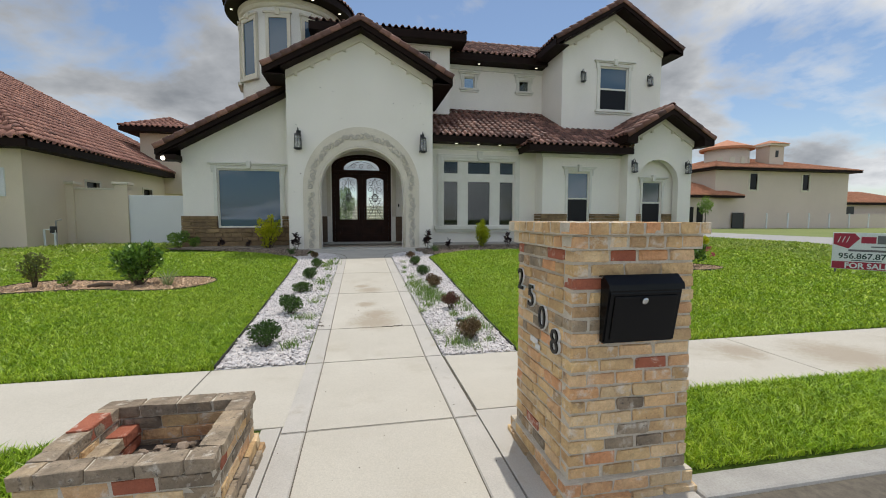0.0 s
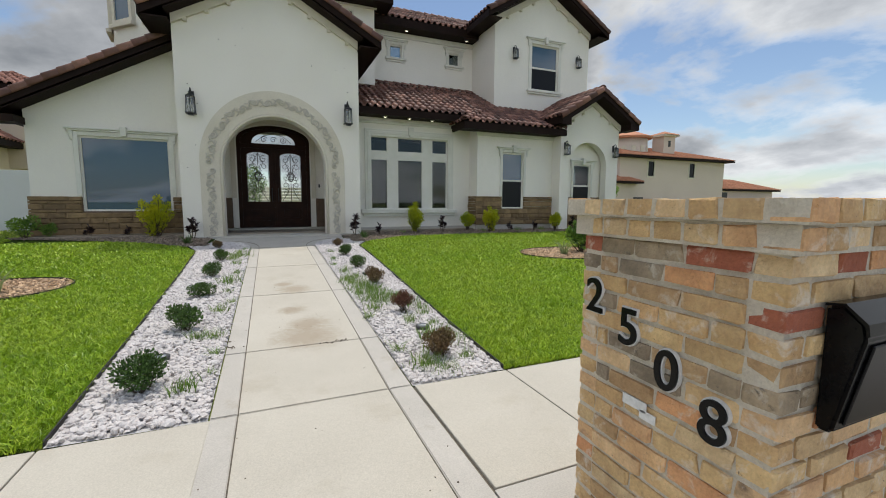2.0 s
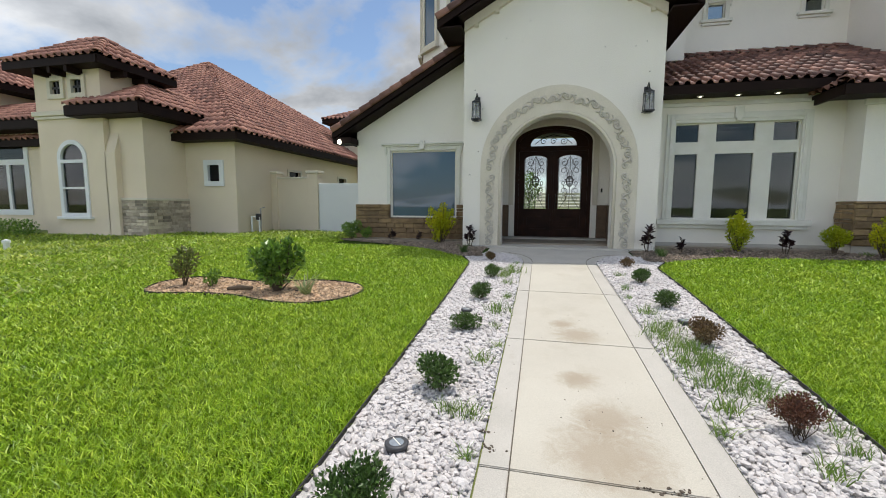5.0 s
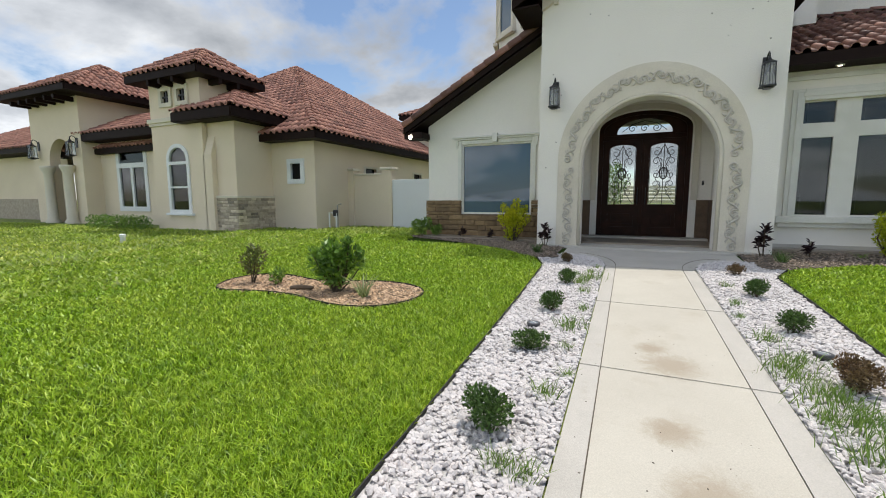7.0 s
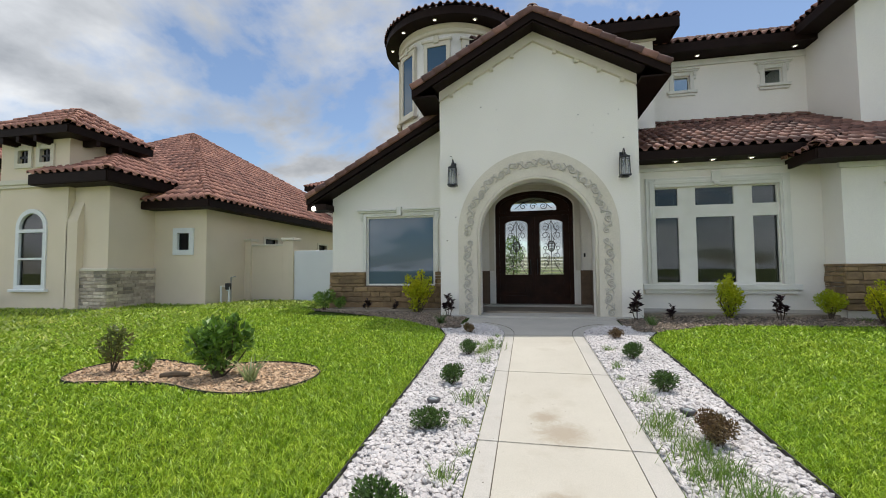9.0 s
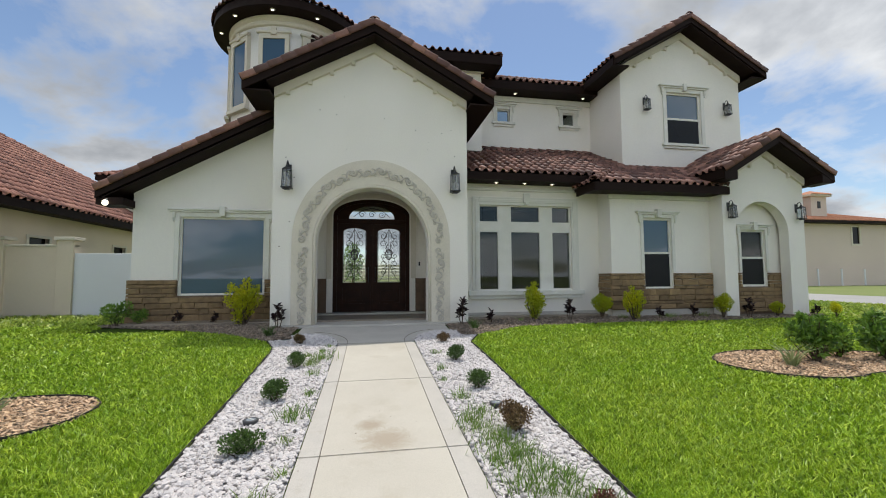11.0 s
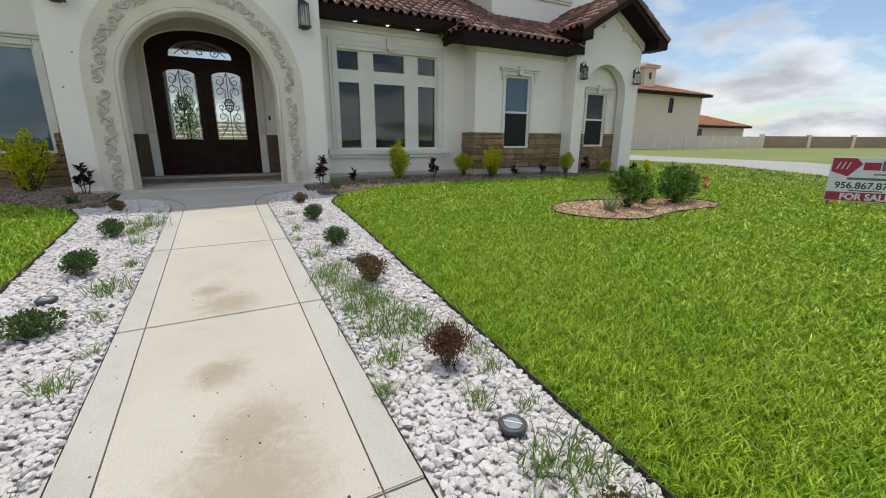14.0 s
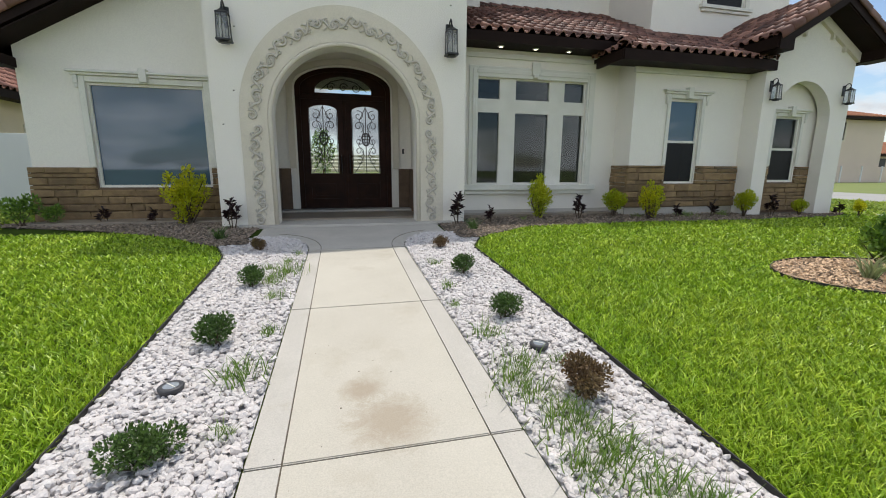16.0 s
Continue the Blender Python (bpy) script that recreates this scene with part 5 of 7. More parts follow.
two = [scroll_mesh(False), scroll_mesh(True)]
line = []
for s in (-1, 1):
    for z in [0.80 + 0.36 * k for k in range(5)]:
        line.append((0.03 + s * 1.70, z, math.pi / 2))
for k in range(15):
    t = math.pi * (k + 0.5) / 15
    line.append((0.03 - 1.70 * math.cos(t), 2.60 + 1.76 * math.sin(t), math.atan2(1.76 * math.cos(t), 1.70 * math.sin(t))))
for i, (x, z, t) in enumerate(line):
    ob = part("plaster_scroll", two[i % 2], SCROLL, house)
    ob.matrix_basis = Matrix.Translation((x, FY - 0.032, z)) @ Matrix.Rotation(-t, 4, "Y") @ Matrix.Scale(1.12, 4)


# ---- wall lanterns ----
def lantern(label):
    ob = thing("wall_lantern", label, "wall lamp", "lanterns on the facade")
    part("back_plate", box(-0.06, 0.06, -0.02, 0.0, -0.05, 0.25, 0.006), BLACK, ob)
    part("arm", tube([(0, -0.01, 0.18), (0, -0.06, 0.27), (0, -0.13, 0.30), (0, -0.18, 0.25), (0, -0.18, 0.19)], 0.012, 7), BLACK, ob)
    part("top_cap", lathe([(0.02, 0.20), (0.03, 0.165), (0.075, 0.13), (0.125, 0.105), (0.125, 0.09)], (0, -0.18, 0), 4, start=math.pi / 4), BLACK, ob)
    part("finial", lathe([(0.002, 0.24), (0.018, 0.225), (0.010, 0.205), (0.02, 0.19)], (0, -0.18, 0), 10), BLACK, ob)
    cage = bmesh.new()
    for sx in (-1, 1):
        for sy in (-1, 1):
            tube([(sx * 0.078, -0.18 + sy * 0.078, 0.10), (sx * 0.088, -0.18 + sy * 0.088, -0.27)], 0.008, 6, bm=cage)
        tube([(0, -0.18 + sx * 0.082, 0.10), (0, -0.18 + sx * 0.09, -0.27)], 0.005, 5, bm=cage)
    box(-0.105, 0.105, -0.285, -0.075, -0.295, -0.265, 0.006, cage)
    box(-0.06, 0.06, -0.24, -0.12, -0.32, -0.295, 0.005, cage)
    part("cage", cage, BLACK, ob)
    g_ = part("glass", lathe([(0.108, 0.095), (0.12, -0.262)], (0, -0.18, 0), 4, start=math.pi / 4), LAMPGLASS, ob)
    g_.visible_shadow = False
    part("candle", lathe([(0.02, -0.26), (0.02, -0.10), (0.012, -0.06), (0.001, -0.02)], (0, -0.18, 0), 8), TRIM, ob)
    return ob


lamp = lantern("black iron wall lantern with clear glass on white stucco")
spots = [(-2.03, FY, 4.19, 1.16), (2.10, FY, 4.22, 1.16), (10.28, RY, 3.62, 0.86), (12.66, RY, 3.62, 0.86), (9.22, UY, 7.60, 0.90), (12.40, UY, 7.62, 0.90)]
for i, (x, y, z, s) in enumerate(spots):
    m = Matrix.Translation((x, y, z)) @ Matrix.Scale(s, 4)
    if i:
        copy_thing(lamp, Matrix()).matrix_basis = m
    else:
        lamp.matrix_basis = m
for x in (3.5, 4.35, 5.2):
    downlight(x, 15.22, le(e1) - 0.225)
for x in (5.2, 7.9):
    downlight(x, 18.15, mz(me_) - 0.305)
for k in range(5):
    a = radians(180 + 18 + k * 33)
    downlight(TX + (TR + 0.35) * math.cos(a), TYc + (TR + 0.35) * math.sin(a), 10.08)
flood = thing("flood_light", "small white lit flood lamp under the eave corner", "lamp", at=(-6.42, 15.26, 3.62))
part("bracket", tube([(-6.42, 15.32, 3.66), (-6.42, 15.26, 3.60)], 0.02, 8), TRIM, flood)
part("bulb", lathe([(0.03, 0.06), (0.06, 0.03), (0.065, -0.03), (0.03, -0.07), (0.001, -0.075)], (-6.42, 15.24, 3.56), 14), GLOW, flood, smooth=True)


chand = thing("chandelier", "lit ring chandelier hanging in the front room", "chandelier", at=(3.75, 17.6, 4.36))
part("rod", tube([(3.75, 17.6, 4.36), (3.75, 17.6, 3.55)], 0.012, 6), BLACK, chand)
part("ring", tube([(3.75 + 0.32 * math.cos(math.tau * k / 20), 17.6 + 0.32 * math.sin(math.tau * k / 20), 3.40) for k in range(20)], 0.014, 6, True), BLACK, chand)
for k in range(6):
    a = math.tau * k / 6
    part("arm", tube([(3.75, 17.6, 3.55), (3.75 + 0.32 * math.cos(a), 17.6 + 0.32 * math.sin(a), 3.40)], 0.008, 5), BLACK, chand)
    part("bulb", lathe([(0.012, 0.0), (0.028, 0.03), (0.024, 0.06), (0.001, 0.085)], (3.75 + 0.32 * math.cos(a), 17.6 + 0.32 * math.sin(a), 3.415), 8), GLOW, chand, "lit bulb")

# ---- ledge stone below the windows: every stone a piece ----
def unit_block(seed, bevel=0.12):
    rng = random.Random(seed)
    bm = bmesh.new()
    bmesh.ops.create_cube(bm, size=1.0)
    bmesh.ops.bevel(bm, geom=[e for e in bm.edges if all(v.co.y < 0 for v in e.verts)], offset=bevel, segments=1, affect="EDGES")
    for v in bm.verts:
        if v.co.y < -0.2:
            v.co += Vector((rng.uniform(-0.03, 0.03), rng.uniform(-0.12, 0.12), rng.uniform(-0.05, 0.05)))
    me = mesh_of(bm, STONE)
    return me


BLOCKS = [unit_block(k) for k in range(5)]


def ledge_stones(parent, x0, x1, z0, z1, y, skip=None, turn=0.0, seed=1, thick=0.09):
    """Rows of uneven blocks on a wall face; x runs along the wall from x0 to x1."""
    rng = random.Random(seed)
    z = z0
    while z < z1 - 0.03:
        h = min(rng.choice((0.09, 0.12, 0.15, 0.19)), z1 - z)
        x = x0
        while x < x1 - 0.02:
            w = min(rng.uniform(0.22, 0.62), x1 - x)
            if x1 - (x + w) < 0.12:
                w = x1 - x
            a, b = x, x + w
            if skip and z + h > skip[2] + 0.02 and b > skip[0] and a < skip[1]:
                if a < skip[0] - 0.03:
                    b = skip[0]
                elif b > skip[1] + 0.03:
                    a = skip[1]
                else:
                    x += w
                    continue
            ob = part("stone", rng.choice(BLOCKS), STONE, parent)
            d = thick + rng.uniform(-0.02, 0.02)
            c = (a + b) / 2
            if turn:
                ob.matrix_basis = Matrix.Translation((y - thick / 2 + 0.03, c, z + h / 2)) @ Matrix.Rotation(-math.pi / 2, 4, "Z") @ Matrix.Diagonal((b - a - 0.012, d, h - 0.012, 1))
            else:
                ob.matrix_basis = Matrix.Translation((c, y - thick / 2 + 0.03, z + h / 2)) @ Matrix.Diagonal((b - a - 0.012, d, h - 0.012, 1))
            x += w
        z += h


st = part("stone_veneer", box(-6.13, -2.40, LY - 0.022, LY, 0.3, 1.25, 0, box(-6.13, -4.99, LY - 0.022, LY, 1.25, 1.64)), STONE_IN, house)
ledge_stones(st, -6.16, -2.41, 0.45, 1.66, LY - 0.02, (-5.0, -2.84, 1.22), seed=3)
st = part("stone_veneer", box(6.78, 10.08, BY - 0.022, BY, 0.72, 1.33, 0, box(6.78, 7.80, BY - 0.022, BY, 1.33, 1.76)), STONE_IN, house)
ledge_stones(st, 6.74, 10.08, 0.74, 1.78, BY - 0.02, (7.82, 8.78, 1.30), seed=5)
ledge_stones(st, BY - 0.05, TY - 0.02, 0.74, 1.78, BX - 0.0, turn=1, seed=6)
st = part("stone_veneer", box(10.4, 12.7, NY - 0.02, NY, 0.5, 1.36), STONE_IN, house)
ledge_stones(st, 10.40, 12.60, 0.6, 1.78, NY - 0.02, (10.98, 11.93, 1.34), seed=8)
part("plinth", box(2.50, 10.2, TY - 0.03, TY, 0.3, 0.68, 0, box(6.76, 10.08, BY - 0.03, BY, 0.3, 0.73)), CONCRETE_B, house)

# small knocks in the front stucco
rng = random.Random(4)
for k in range(34):
    x, z = rng.uniform(-2.3, 2.35), rng.uniform(0.9, 6.3)
    if (x - 0.03) ** 2 + max(0, z - 2.6) ** 2 < 2.05 ** 2:
        continue
    r = rng.uniform(0.008, 0.02)
    part("chip_mark", box(x - r, x + r * 0.6, FY - 0.003, FY, z - r * 0.6, z + r * 0.5), JOINT, house)


# ---- brick post with letter box ----
BRICKTONES = [(0.5, 0.45, 0.4), (1.2, 1.15, 1.05), (0.95, 0.7, 0.55), (1.15, 1.1, 1.0), (0.75, 0.65, 0.5), (1.0, 0.9, 0.72), (0.92, 0.78, 0.6), (0.6, 0.5, 0.42), (1.1, 1.0, 0.82), (0.95, 0.55, 0.40), (1.05, 0.95, 0.75), (0.85, 0.72, 0.52)]
BRICK = mat("reclaimed_yellow_brick", (0.80, 0.63, 0.40), (0.56, 0.40, 0.24), 0.9, 11, 90, 0.018, 38, spot=(0.13, 0.10, 0.08), spot_at=(0.63, 0.80), spot_scale=8, vary=BRICKTONES, island=False)
BRICKGREY = mat("weathered_grey_brick", (0.42, 0.33, 0.23), (0.19, 0.15, 0.105), 0.95, 9, 90, 0.012, 50, spot=(0.48, 0.44, 0.38), spot_at=(0.60, 0.75), spot_scale=12, vary=[(0.75, 0.72, 0.7), (1, 1, 1), (1.25, 1.2, 1.1)], island=False)
BRICKRED = mat("red_brick", (0.42, 0.135, 0.07), (0.34, 0.10, 0.055), 0.9, 12, 90, 0.01, 60, spot=(0.52, 0.40, 0.30), spot_at=(0.68, 0.8), spot_scale=10)
PAINT = mat("white_paint_smear", (0.75, 0.74, 0.72), (0.66, 0.65, 0.63), 0.8, 12)


def layer(m, color, scale, at, amount=1.0):
    """A further uneven coat over a material's colour."""
    nt = m.node_tree
    p = nt.nodes["Principled BSDF"]
    geo = nt.nodes.new("ShaderNodeNewGeometry")
    f = ramp(nt, [(at[0], (0, 0, 0)), (at[1], (amount, amount, amount))], noise_tex(nt, geo.outputs["Position"], scale, 8.0, 0.65, 0.4))
    nt.links.new(mix_rgb(nt, f, p.inputs["Base Color"].links[0].from_socket, color), p.inputs["Base Color"])


layer(BRICK, (0.70, 0.63, 0.53), 9.0, (0.56, 0.68), 0.75)
layer(BRICK, (0.07, 0.055, 0.045), 55.0, (0.66, 0.72), 0.85)
layer(BRICKRED, (0.66, 0.55, 0.45), 10.0, (0.56, 0.66), 0.7)
layer(BRICKGREY, (0.60, 0.54, 0.45), 13.0, (0.56, 0.68), 0.7)
layer(BRICKGREY, (0.05, 0.042, 0.036), 26.0, (0.58, 0.70), 0.85)


def unit_brick(seed):
    rng = random.Random(100 + seed)
    bm = bmesh.new()
    bmesh.ops.create_cube(bm, size=1.0)
    bmesh.ops.bevel(bm, geom=bm.edges[:], offset=0.06, segments=1, affect="EDGES")
    for v in bm.verts:
        v.co += Vector((rng.uniform(-0.035, 0.035), rng.uniform(-0.05, 0.05), rng.uniform(-0.07, 0.07)))
    return mesh_of(bm, None)


BRICKS = [unit_brick(k) for k in range(6)]


def brick(parent, c, size, material, rng):
    me = BRICKS[rng.randrange(6)]
    key = me.name + material.name
    if key not in brick.made:
        brick.made[key] = me.copy()
        brick.made[key].materials.append(material)
    ob = part("brick", brick.made[key], material, parent)
    ob.matrix_basis = Matrix.Translation(c) @ Matrix.Rotation(rng.uniform(-0.012, 0.012), 4, "Z") @ Matrix.Diagonal((*size, 1))


brick.made = {}


def brick_ring(parent, x0, x1, y0, y1, z, h, wide, odd, rng, pick, length=0.205, joint=0.015):
    """One course round a rectangle."""
    def run(a, b, fixed, along_x, shift):
        p = a
        first = True
        while p < b - 0.03:
            l = length * rng.uniform(0.85, 1.1)
            if first and shift:
                l = 0.105
            first = False
            q = min(p + l, b)
            if b - q < 0.06:
                q = b
            c, s = (p + q) / 2, q - p - joint
            m = pick(c, z, along_x)
            size = (s, wide, h - joint) if along_x else (wide, s, h - joint)
            jit = rng.uniform(-0.004, 0.004)
            pos = (c, fixed + jit, z + h / 2) if along_x else (fixed + jit, c, z + h / 2)
            brick(parent, pos, size, m, rng)
            p = q
    ins = wide
    run(x0, x1, y0 + wide / 2, True, odd)
    run(x0, x1, y1 - wide / 2, True, not odd)
    run(y0 + ins, y1 - ins, x0 + wide / 2, False, odd)
    run(y0 + ins, y1 - ins, x1 - wide / 2, False, not odd)


post = thing("brick_mailbox_post", "reclaimed yellow brick pillar with grey mortar", "brick pillar", at=(1.41, 2.25, 0.0))
X0, X1, Y0, Y1 = 1.035, 1.79, 1.86, 2.64
part("core", box(X0 + 0.0105, X1 - 0.0105, Y0 + 0.0105, Y1 - 0.0105, -0.05, 1.42, 0, box(X0 - 0.022, X1 + 0.022, Y0 - 0.022, Y1 + 0.022, -0.05, 0.14)), MORTAR, post)
rng = random.Random(12)


def pick_post(c, z, along):
    r = rng.random()
    return BRICKRED if r < 0.06 else (BRICKGREY if r < 0.15 else BRICK)


H = 0.0755
for k in range(21):
    z = -0.01 + k * H
    grow = 0.05 if k == 0 else (0.03 if k == 1 else 0.0)
    if k == 19:
        grow = 0.028
    if k == 20:
        grow = 0.055
    brick_ring(post, X0 - grow, X1 + grow, Y0 - grow, Y1 + grow, z, H, 0.10, k % 2, rng, pick_post, 0.205 if k < 19 else 0.115)
part("cap_mortar", box(X0 - 0.049, X1 + 0.049, Y0 - 0.049, Y1 + 0.049, 1.502, 1.567, 0, box(X0 - 0.022, X1 + 0.022, Y0 - 0.022, Y1 + 0.022, 1.421, 1.50)), MORTAR, post)
part("paint_smear", box(X0 - 0.006, X0 - 0.001, 2.27, 2.38, 0.785, 0.825, 0.002, box(X0 - 0.006, X0 - 0.001, 2.23, 2.30, 0.760, 0.795, 0.002)), PAINT, post)

box_ob = thing("letter_box", "black enamel wall letter box with a round lock", "mailbox", at=(1.42, 1.86, 0.93))
bx0, bx1, by = 1.196, 1.632, Y0 - 0.006
side = [(0.0, 0.92), (0.0, 1.275), (-0.040, 1.282), (-0.085, 1.243), (-0.092, 1.205), (-0.040, 0.92)]
bm = bmesh.new()
for xx in (bx0, bx1):
    vs = [bm.verts.new((xx, by + a, b)) for a, b in side]
    bm.faces.new(vs)
bm.verts.ensure_lookup_table()
n = len(side)
for k in range(n):
    bm.faces.new((bm.verts[k], bm.verts[(k + 1) % n], bm.verts[n + (k + 1) % n], bm.verts[n + k]))
bmesh.ops.bevel(bm, geom=bm.edges[:], offset=0.008, segments=2, affect="EDGES")
part("body", bm, BLACKGLOSS, box_ob)
lid = [(0.0, 1.284), (-0.043, 1.291), (-0.094, 1.246), (-0.099, 1.215), (-0.093, 1.213), (-0.088, 1.239), (-0.040, 1.284), (0.0, 1.277)]
bm = bmesh.new()
for xx in (bx0 - 0.006, bx1 + 0.006):
    bm.faces.new([bm.verts.new((xx, by + a, b)) for a, b in lid])
bm.verts.ensure_lookup_table()
n = len(lid)
for k in range(n):
    bm.faces.new((bm.verts[k], bm.verts[(k + 1) % n], bm.verts[n + (k + 1) % n], bm.verts[n + k]))
part("lid", bm, BLACKGLOSS, box_ob)
tilt = math.atan2(0.052, 0.285)
m = Matrix.Translation(((bx0 + bx1) / 2, by - 0.0665, 1.062)) @ Matrix.Rotation(tilt, 4, "X")
part("front_flap", box(-0.185, 0.185, -0.008, 0.0, -0.12, 0.125, 0.004, m=m), BLACKGLOSS, box_ob)
lock = lathe([(0.018, 0.0), (0.018, 0.01), (0.010, 0.014), (0.001, 0.014)], (0, 0, 0), 16)
bmesh.ops.transform(lock, matrix=m @ Matrix.Translation((-0.015, -0.008, 0.100)) @ Matrix.Rotation(math.pi / 2, 4, "X"), verts=lock.verts)
CHROME = mat("chrome", (0.6, 0.6, 0.6), (0.5, 0.5, 0.5), 0.2, 20, metal=1.0)
part("lock", lock, CHROME, box_ob, "round chrome lock")


def words(name, text, size, m, material, parent=None, depth=0.004, bold=0.0, align="CENTER"):
    cu = bpy.data.curves.new(name, "FONT")
    cu.body, cu.size, cu.extrude, cu.offset, cu.align_x = text, size, depth, bold, align
    tmp = bpy.data.objects.new(name, cu)
    me = bpy.data.meshes.new_from_object(tmp)
    bpy.data.objects.remove(tmp)
    bpy.data.curves.remove(cu)
    me.transform(m)
    if not me.materials:
        me.materials.append(material)
    else:
        me.materials[0] = material
    return part(name, me, material, parent)


EDGEGLINT = mat("numeral_edge_glint", (0.75, 0.74, 0.72), (0.70, 0.69, 0.67), 0.5, 30)
for ch, y, z in (("2", 2.545, 1.105), ("5", 2.365, 1.020), ("0", 2.195, 0.915), ("8", 2.025, 0.815)):
    d = thing("house_number", "black raised house numeral with a pale edge on yellow brick", "house number", "house numbers on the brick post", at=(X0, y, z))
    face = pose(X0 - 0.008, y, z, 90, 0, -90)
    # pale outline behind the numeral: its bevel highlight put into the colour
    words("rim", ch, 0.20, face @ Matrix.Translation((0, 0, -0.006)), EDGEGLINT, d, 0.007, 0.0062)
    words("numeral", ch, 0.20, face @ Matrix.Translation((0, 0, 0.003)), BLACKGLOSS, d, 0.007, 0.001)

# ---- low brick planter opposite ----
pl = thing("brick_planter", "low weathered brick planter with open top and soil", "planter", at=(-1.18, 2.33, 0.0))
rng = random.Random(31)
PX0, PX1, PY0, PY1 = -1.60, -0.77, 1.94, 2.71


def pick_pl(c, z, along):
    r = rng.random()
    if z > 0.33:
        return BRICKGREY
    return BRICKGREY if r < 0.35 else (BRICKRED if r < 0.45 else BRICK)


for k in range(6):
    z = 0.0 + k * 0.0755
    grow = 0.055 if k == 0 else (0.03 if k == 1 else (0.012 if k == 5 else 0.0))
    brick_ring(pl, PX0 - grow, PX1 + grow, PY0 - grow, PY1 + grow, z, 0.0755, 0.118 if k == 5 else 0.105, k % 2, rng, pick_pl, joint=0.009)
ring_m = bmesh.new()
for a in ((PX0 + 0.006, PX1 - 0.006, PY0 + 0.006, PY0 + 0.097), (PX0 + 0.006, PX1 - 0.006, PY1 - 0.097, PY1 - 0.006), (PX0 + 0.006, PX0 + 0.097, PY0 + 0.097, PY1 - 0.097), (PX1 - 0.097, PX1 - 0.006, PY0 + 0.097, PY1 - 0.097)):
    box(*a, -0.05, 0.440, 0, ring_m)
part("mortar_core", ring_m, MORTAR, pl)
for p, s in (((PX0 + 0.05, 2.42, 0.425), (0.108, 0.21, 0.075)),):
    brick(pl, p, s, BRICKRED, rng)
for k in range(3):
    for j in range(3):
        brick(pl, (PX0 + 0.155, PY0 + 0.2 + 0.2 * j, 0.16 + 0.0755 * k), (0.10, 0.19, 0.064), pick_pl(0, 0.1, 0), rng)
part("soil", box(PX0 + 0.1, PX1 - 0.1, PY0 + 0.1, PY1 - 0.1, 0.0, 0.20), MULCHBED, pl)
pr = np.random.RandomState(5)
pts = np.c_[pr.uniform(PX0 + 0.25, PX1 - 0.13, 60), pr.uniform(PY0 + 0.14, PY1 - 0.14, 60), np.full(60, 0.21)]
tagged(part("rubble", stones(pts, pr.uniform(0.012, 0.03, 60), pr, CHIPGREY), CHIPGREY, pl), kind="stuff")


# ---- pebble beds along the path, with steel edging ----
EDGE = mat("black_steel_edging", (0.02, 0.02, 0.02), (0.03, 0.028, 0.025), 0.7, 20)
rng = np.random.RandomState(8)
left_edge = [(-1.56, 4.42), (-1.60, 6.5), (-1.68, 9.5), (-1.78, 12.0), (-2.05, 12.75)]
right_edge = [(1.73, 4.45), (1.76, 6.0), (1.83, 8.0), (1.92, 10.5), (1.94, 12.1), (2.25, 12.75)]


def along(edge, y):
    return np.interp(y, [q[1] for q in edge], [q[0] for q in edge])


for name, edge, s, xin in (("left", left_edge, -1, -0.665), ("right", right_edge, 1, 0.845)):
    bm = bmesh.new()
    prev = None
    for y in np.linspace(4.40, 13.48, 28):
        flare = 0.0 if y < 12.35 else 0.95 * (1 - math.sqrt(max(0.0, 1 - ((y - 12.35) / 1.15) ** 2)))
        row = [bm.verts.new((xin + s * flare, y, ground_z(y) - 0.012)), bm.verts.new((float(along(edge, y)), y, ground_z(y) - 0.004))]
        if prev:
            bm.faces.new((prev[0], prev[1], row[1], row[0]))
        prev = row
    bed = tagged(part("pebble_bed", bm, PEBBLEBED, None), "bed of white marble pebbles beside the path", "gravel bed", kind="structure")
    n = 13500
    y = rng.uniform(4.42, 13.4, n)
    xo = np.where(y < 12.8, along(edge, y), s * (1.92 if s > 0 else 1.64))
    flare = np.where(y < 12.35, 0.0, 0.95 * (1 - np.sqrt(np.clip(1 - ((y - 12.35) / 1.15) ** 2, 0, 1))))
    xi = xin + s * (flare + 0.012)
    x = xi + (xo - s * 0.02 - xi) * rng.uniform(0, 1, n)
    r = rng.uniform(0.012, 0.024, n) * rng.choice((1.0, 1.0, 1.3), n)
    p = np.c_[x, y, gz(y) + rng.uniform(-0.004, 0.016, n)]
    near = (y > 6.0) & (y < 6.75) & (np.abs(x - s * 1.15) < 0.4)
    ids = np.where(near)[0][:150]
    rest = np.setdiff1d(np.arange(n), ids)
    tagged(part("pebbles", stones(p[rest], r[rest], rng, PEBBLE), PEBBLE, bed), kind="stuff")
    unit = [stones(np.zeros((1, 3)), np.ones(1), rng, PEBBLE_ONE) for _ in range(6)]
    for i in ids:
        ob = part("pebble", unit[i % 6], PEBBLE_ONE, bed)
        ob.matrix_basis = Matrix.Translation(p[i]) @ Matrix.Scale(float(r[i]), 4)
    bm = bmesh.new()
    pts = [(float(along(edge, q)), q) for q in np.linspace(4.42, edge[-1][1], 26)]
    for (x0, y0), (x1, y1) in zip(pts, pts[1:]):
        beam((x0, y0, ground_z(y0) + 0.035), (x1, y1, ground_z(y1) + 0.035), 0.09, 0.008, 0, bm)
    tagged(part("lawn_edging", bm, EDGE, None), "thin black steel edging between pebbles and lawn", "edging", kind="structure")

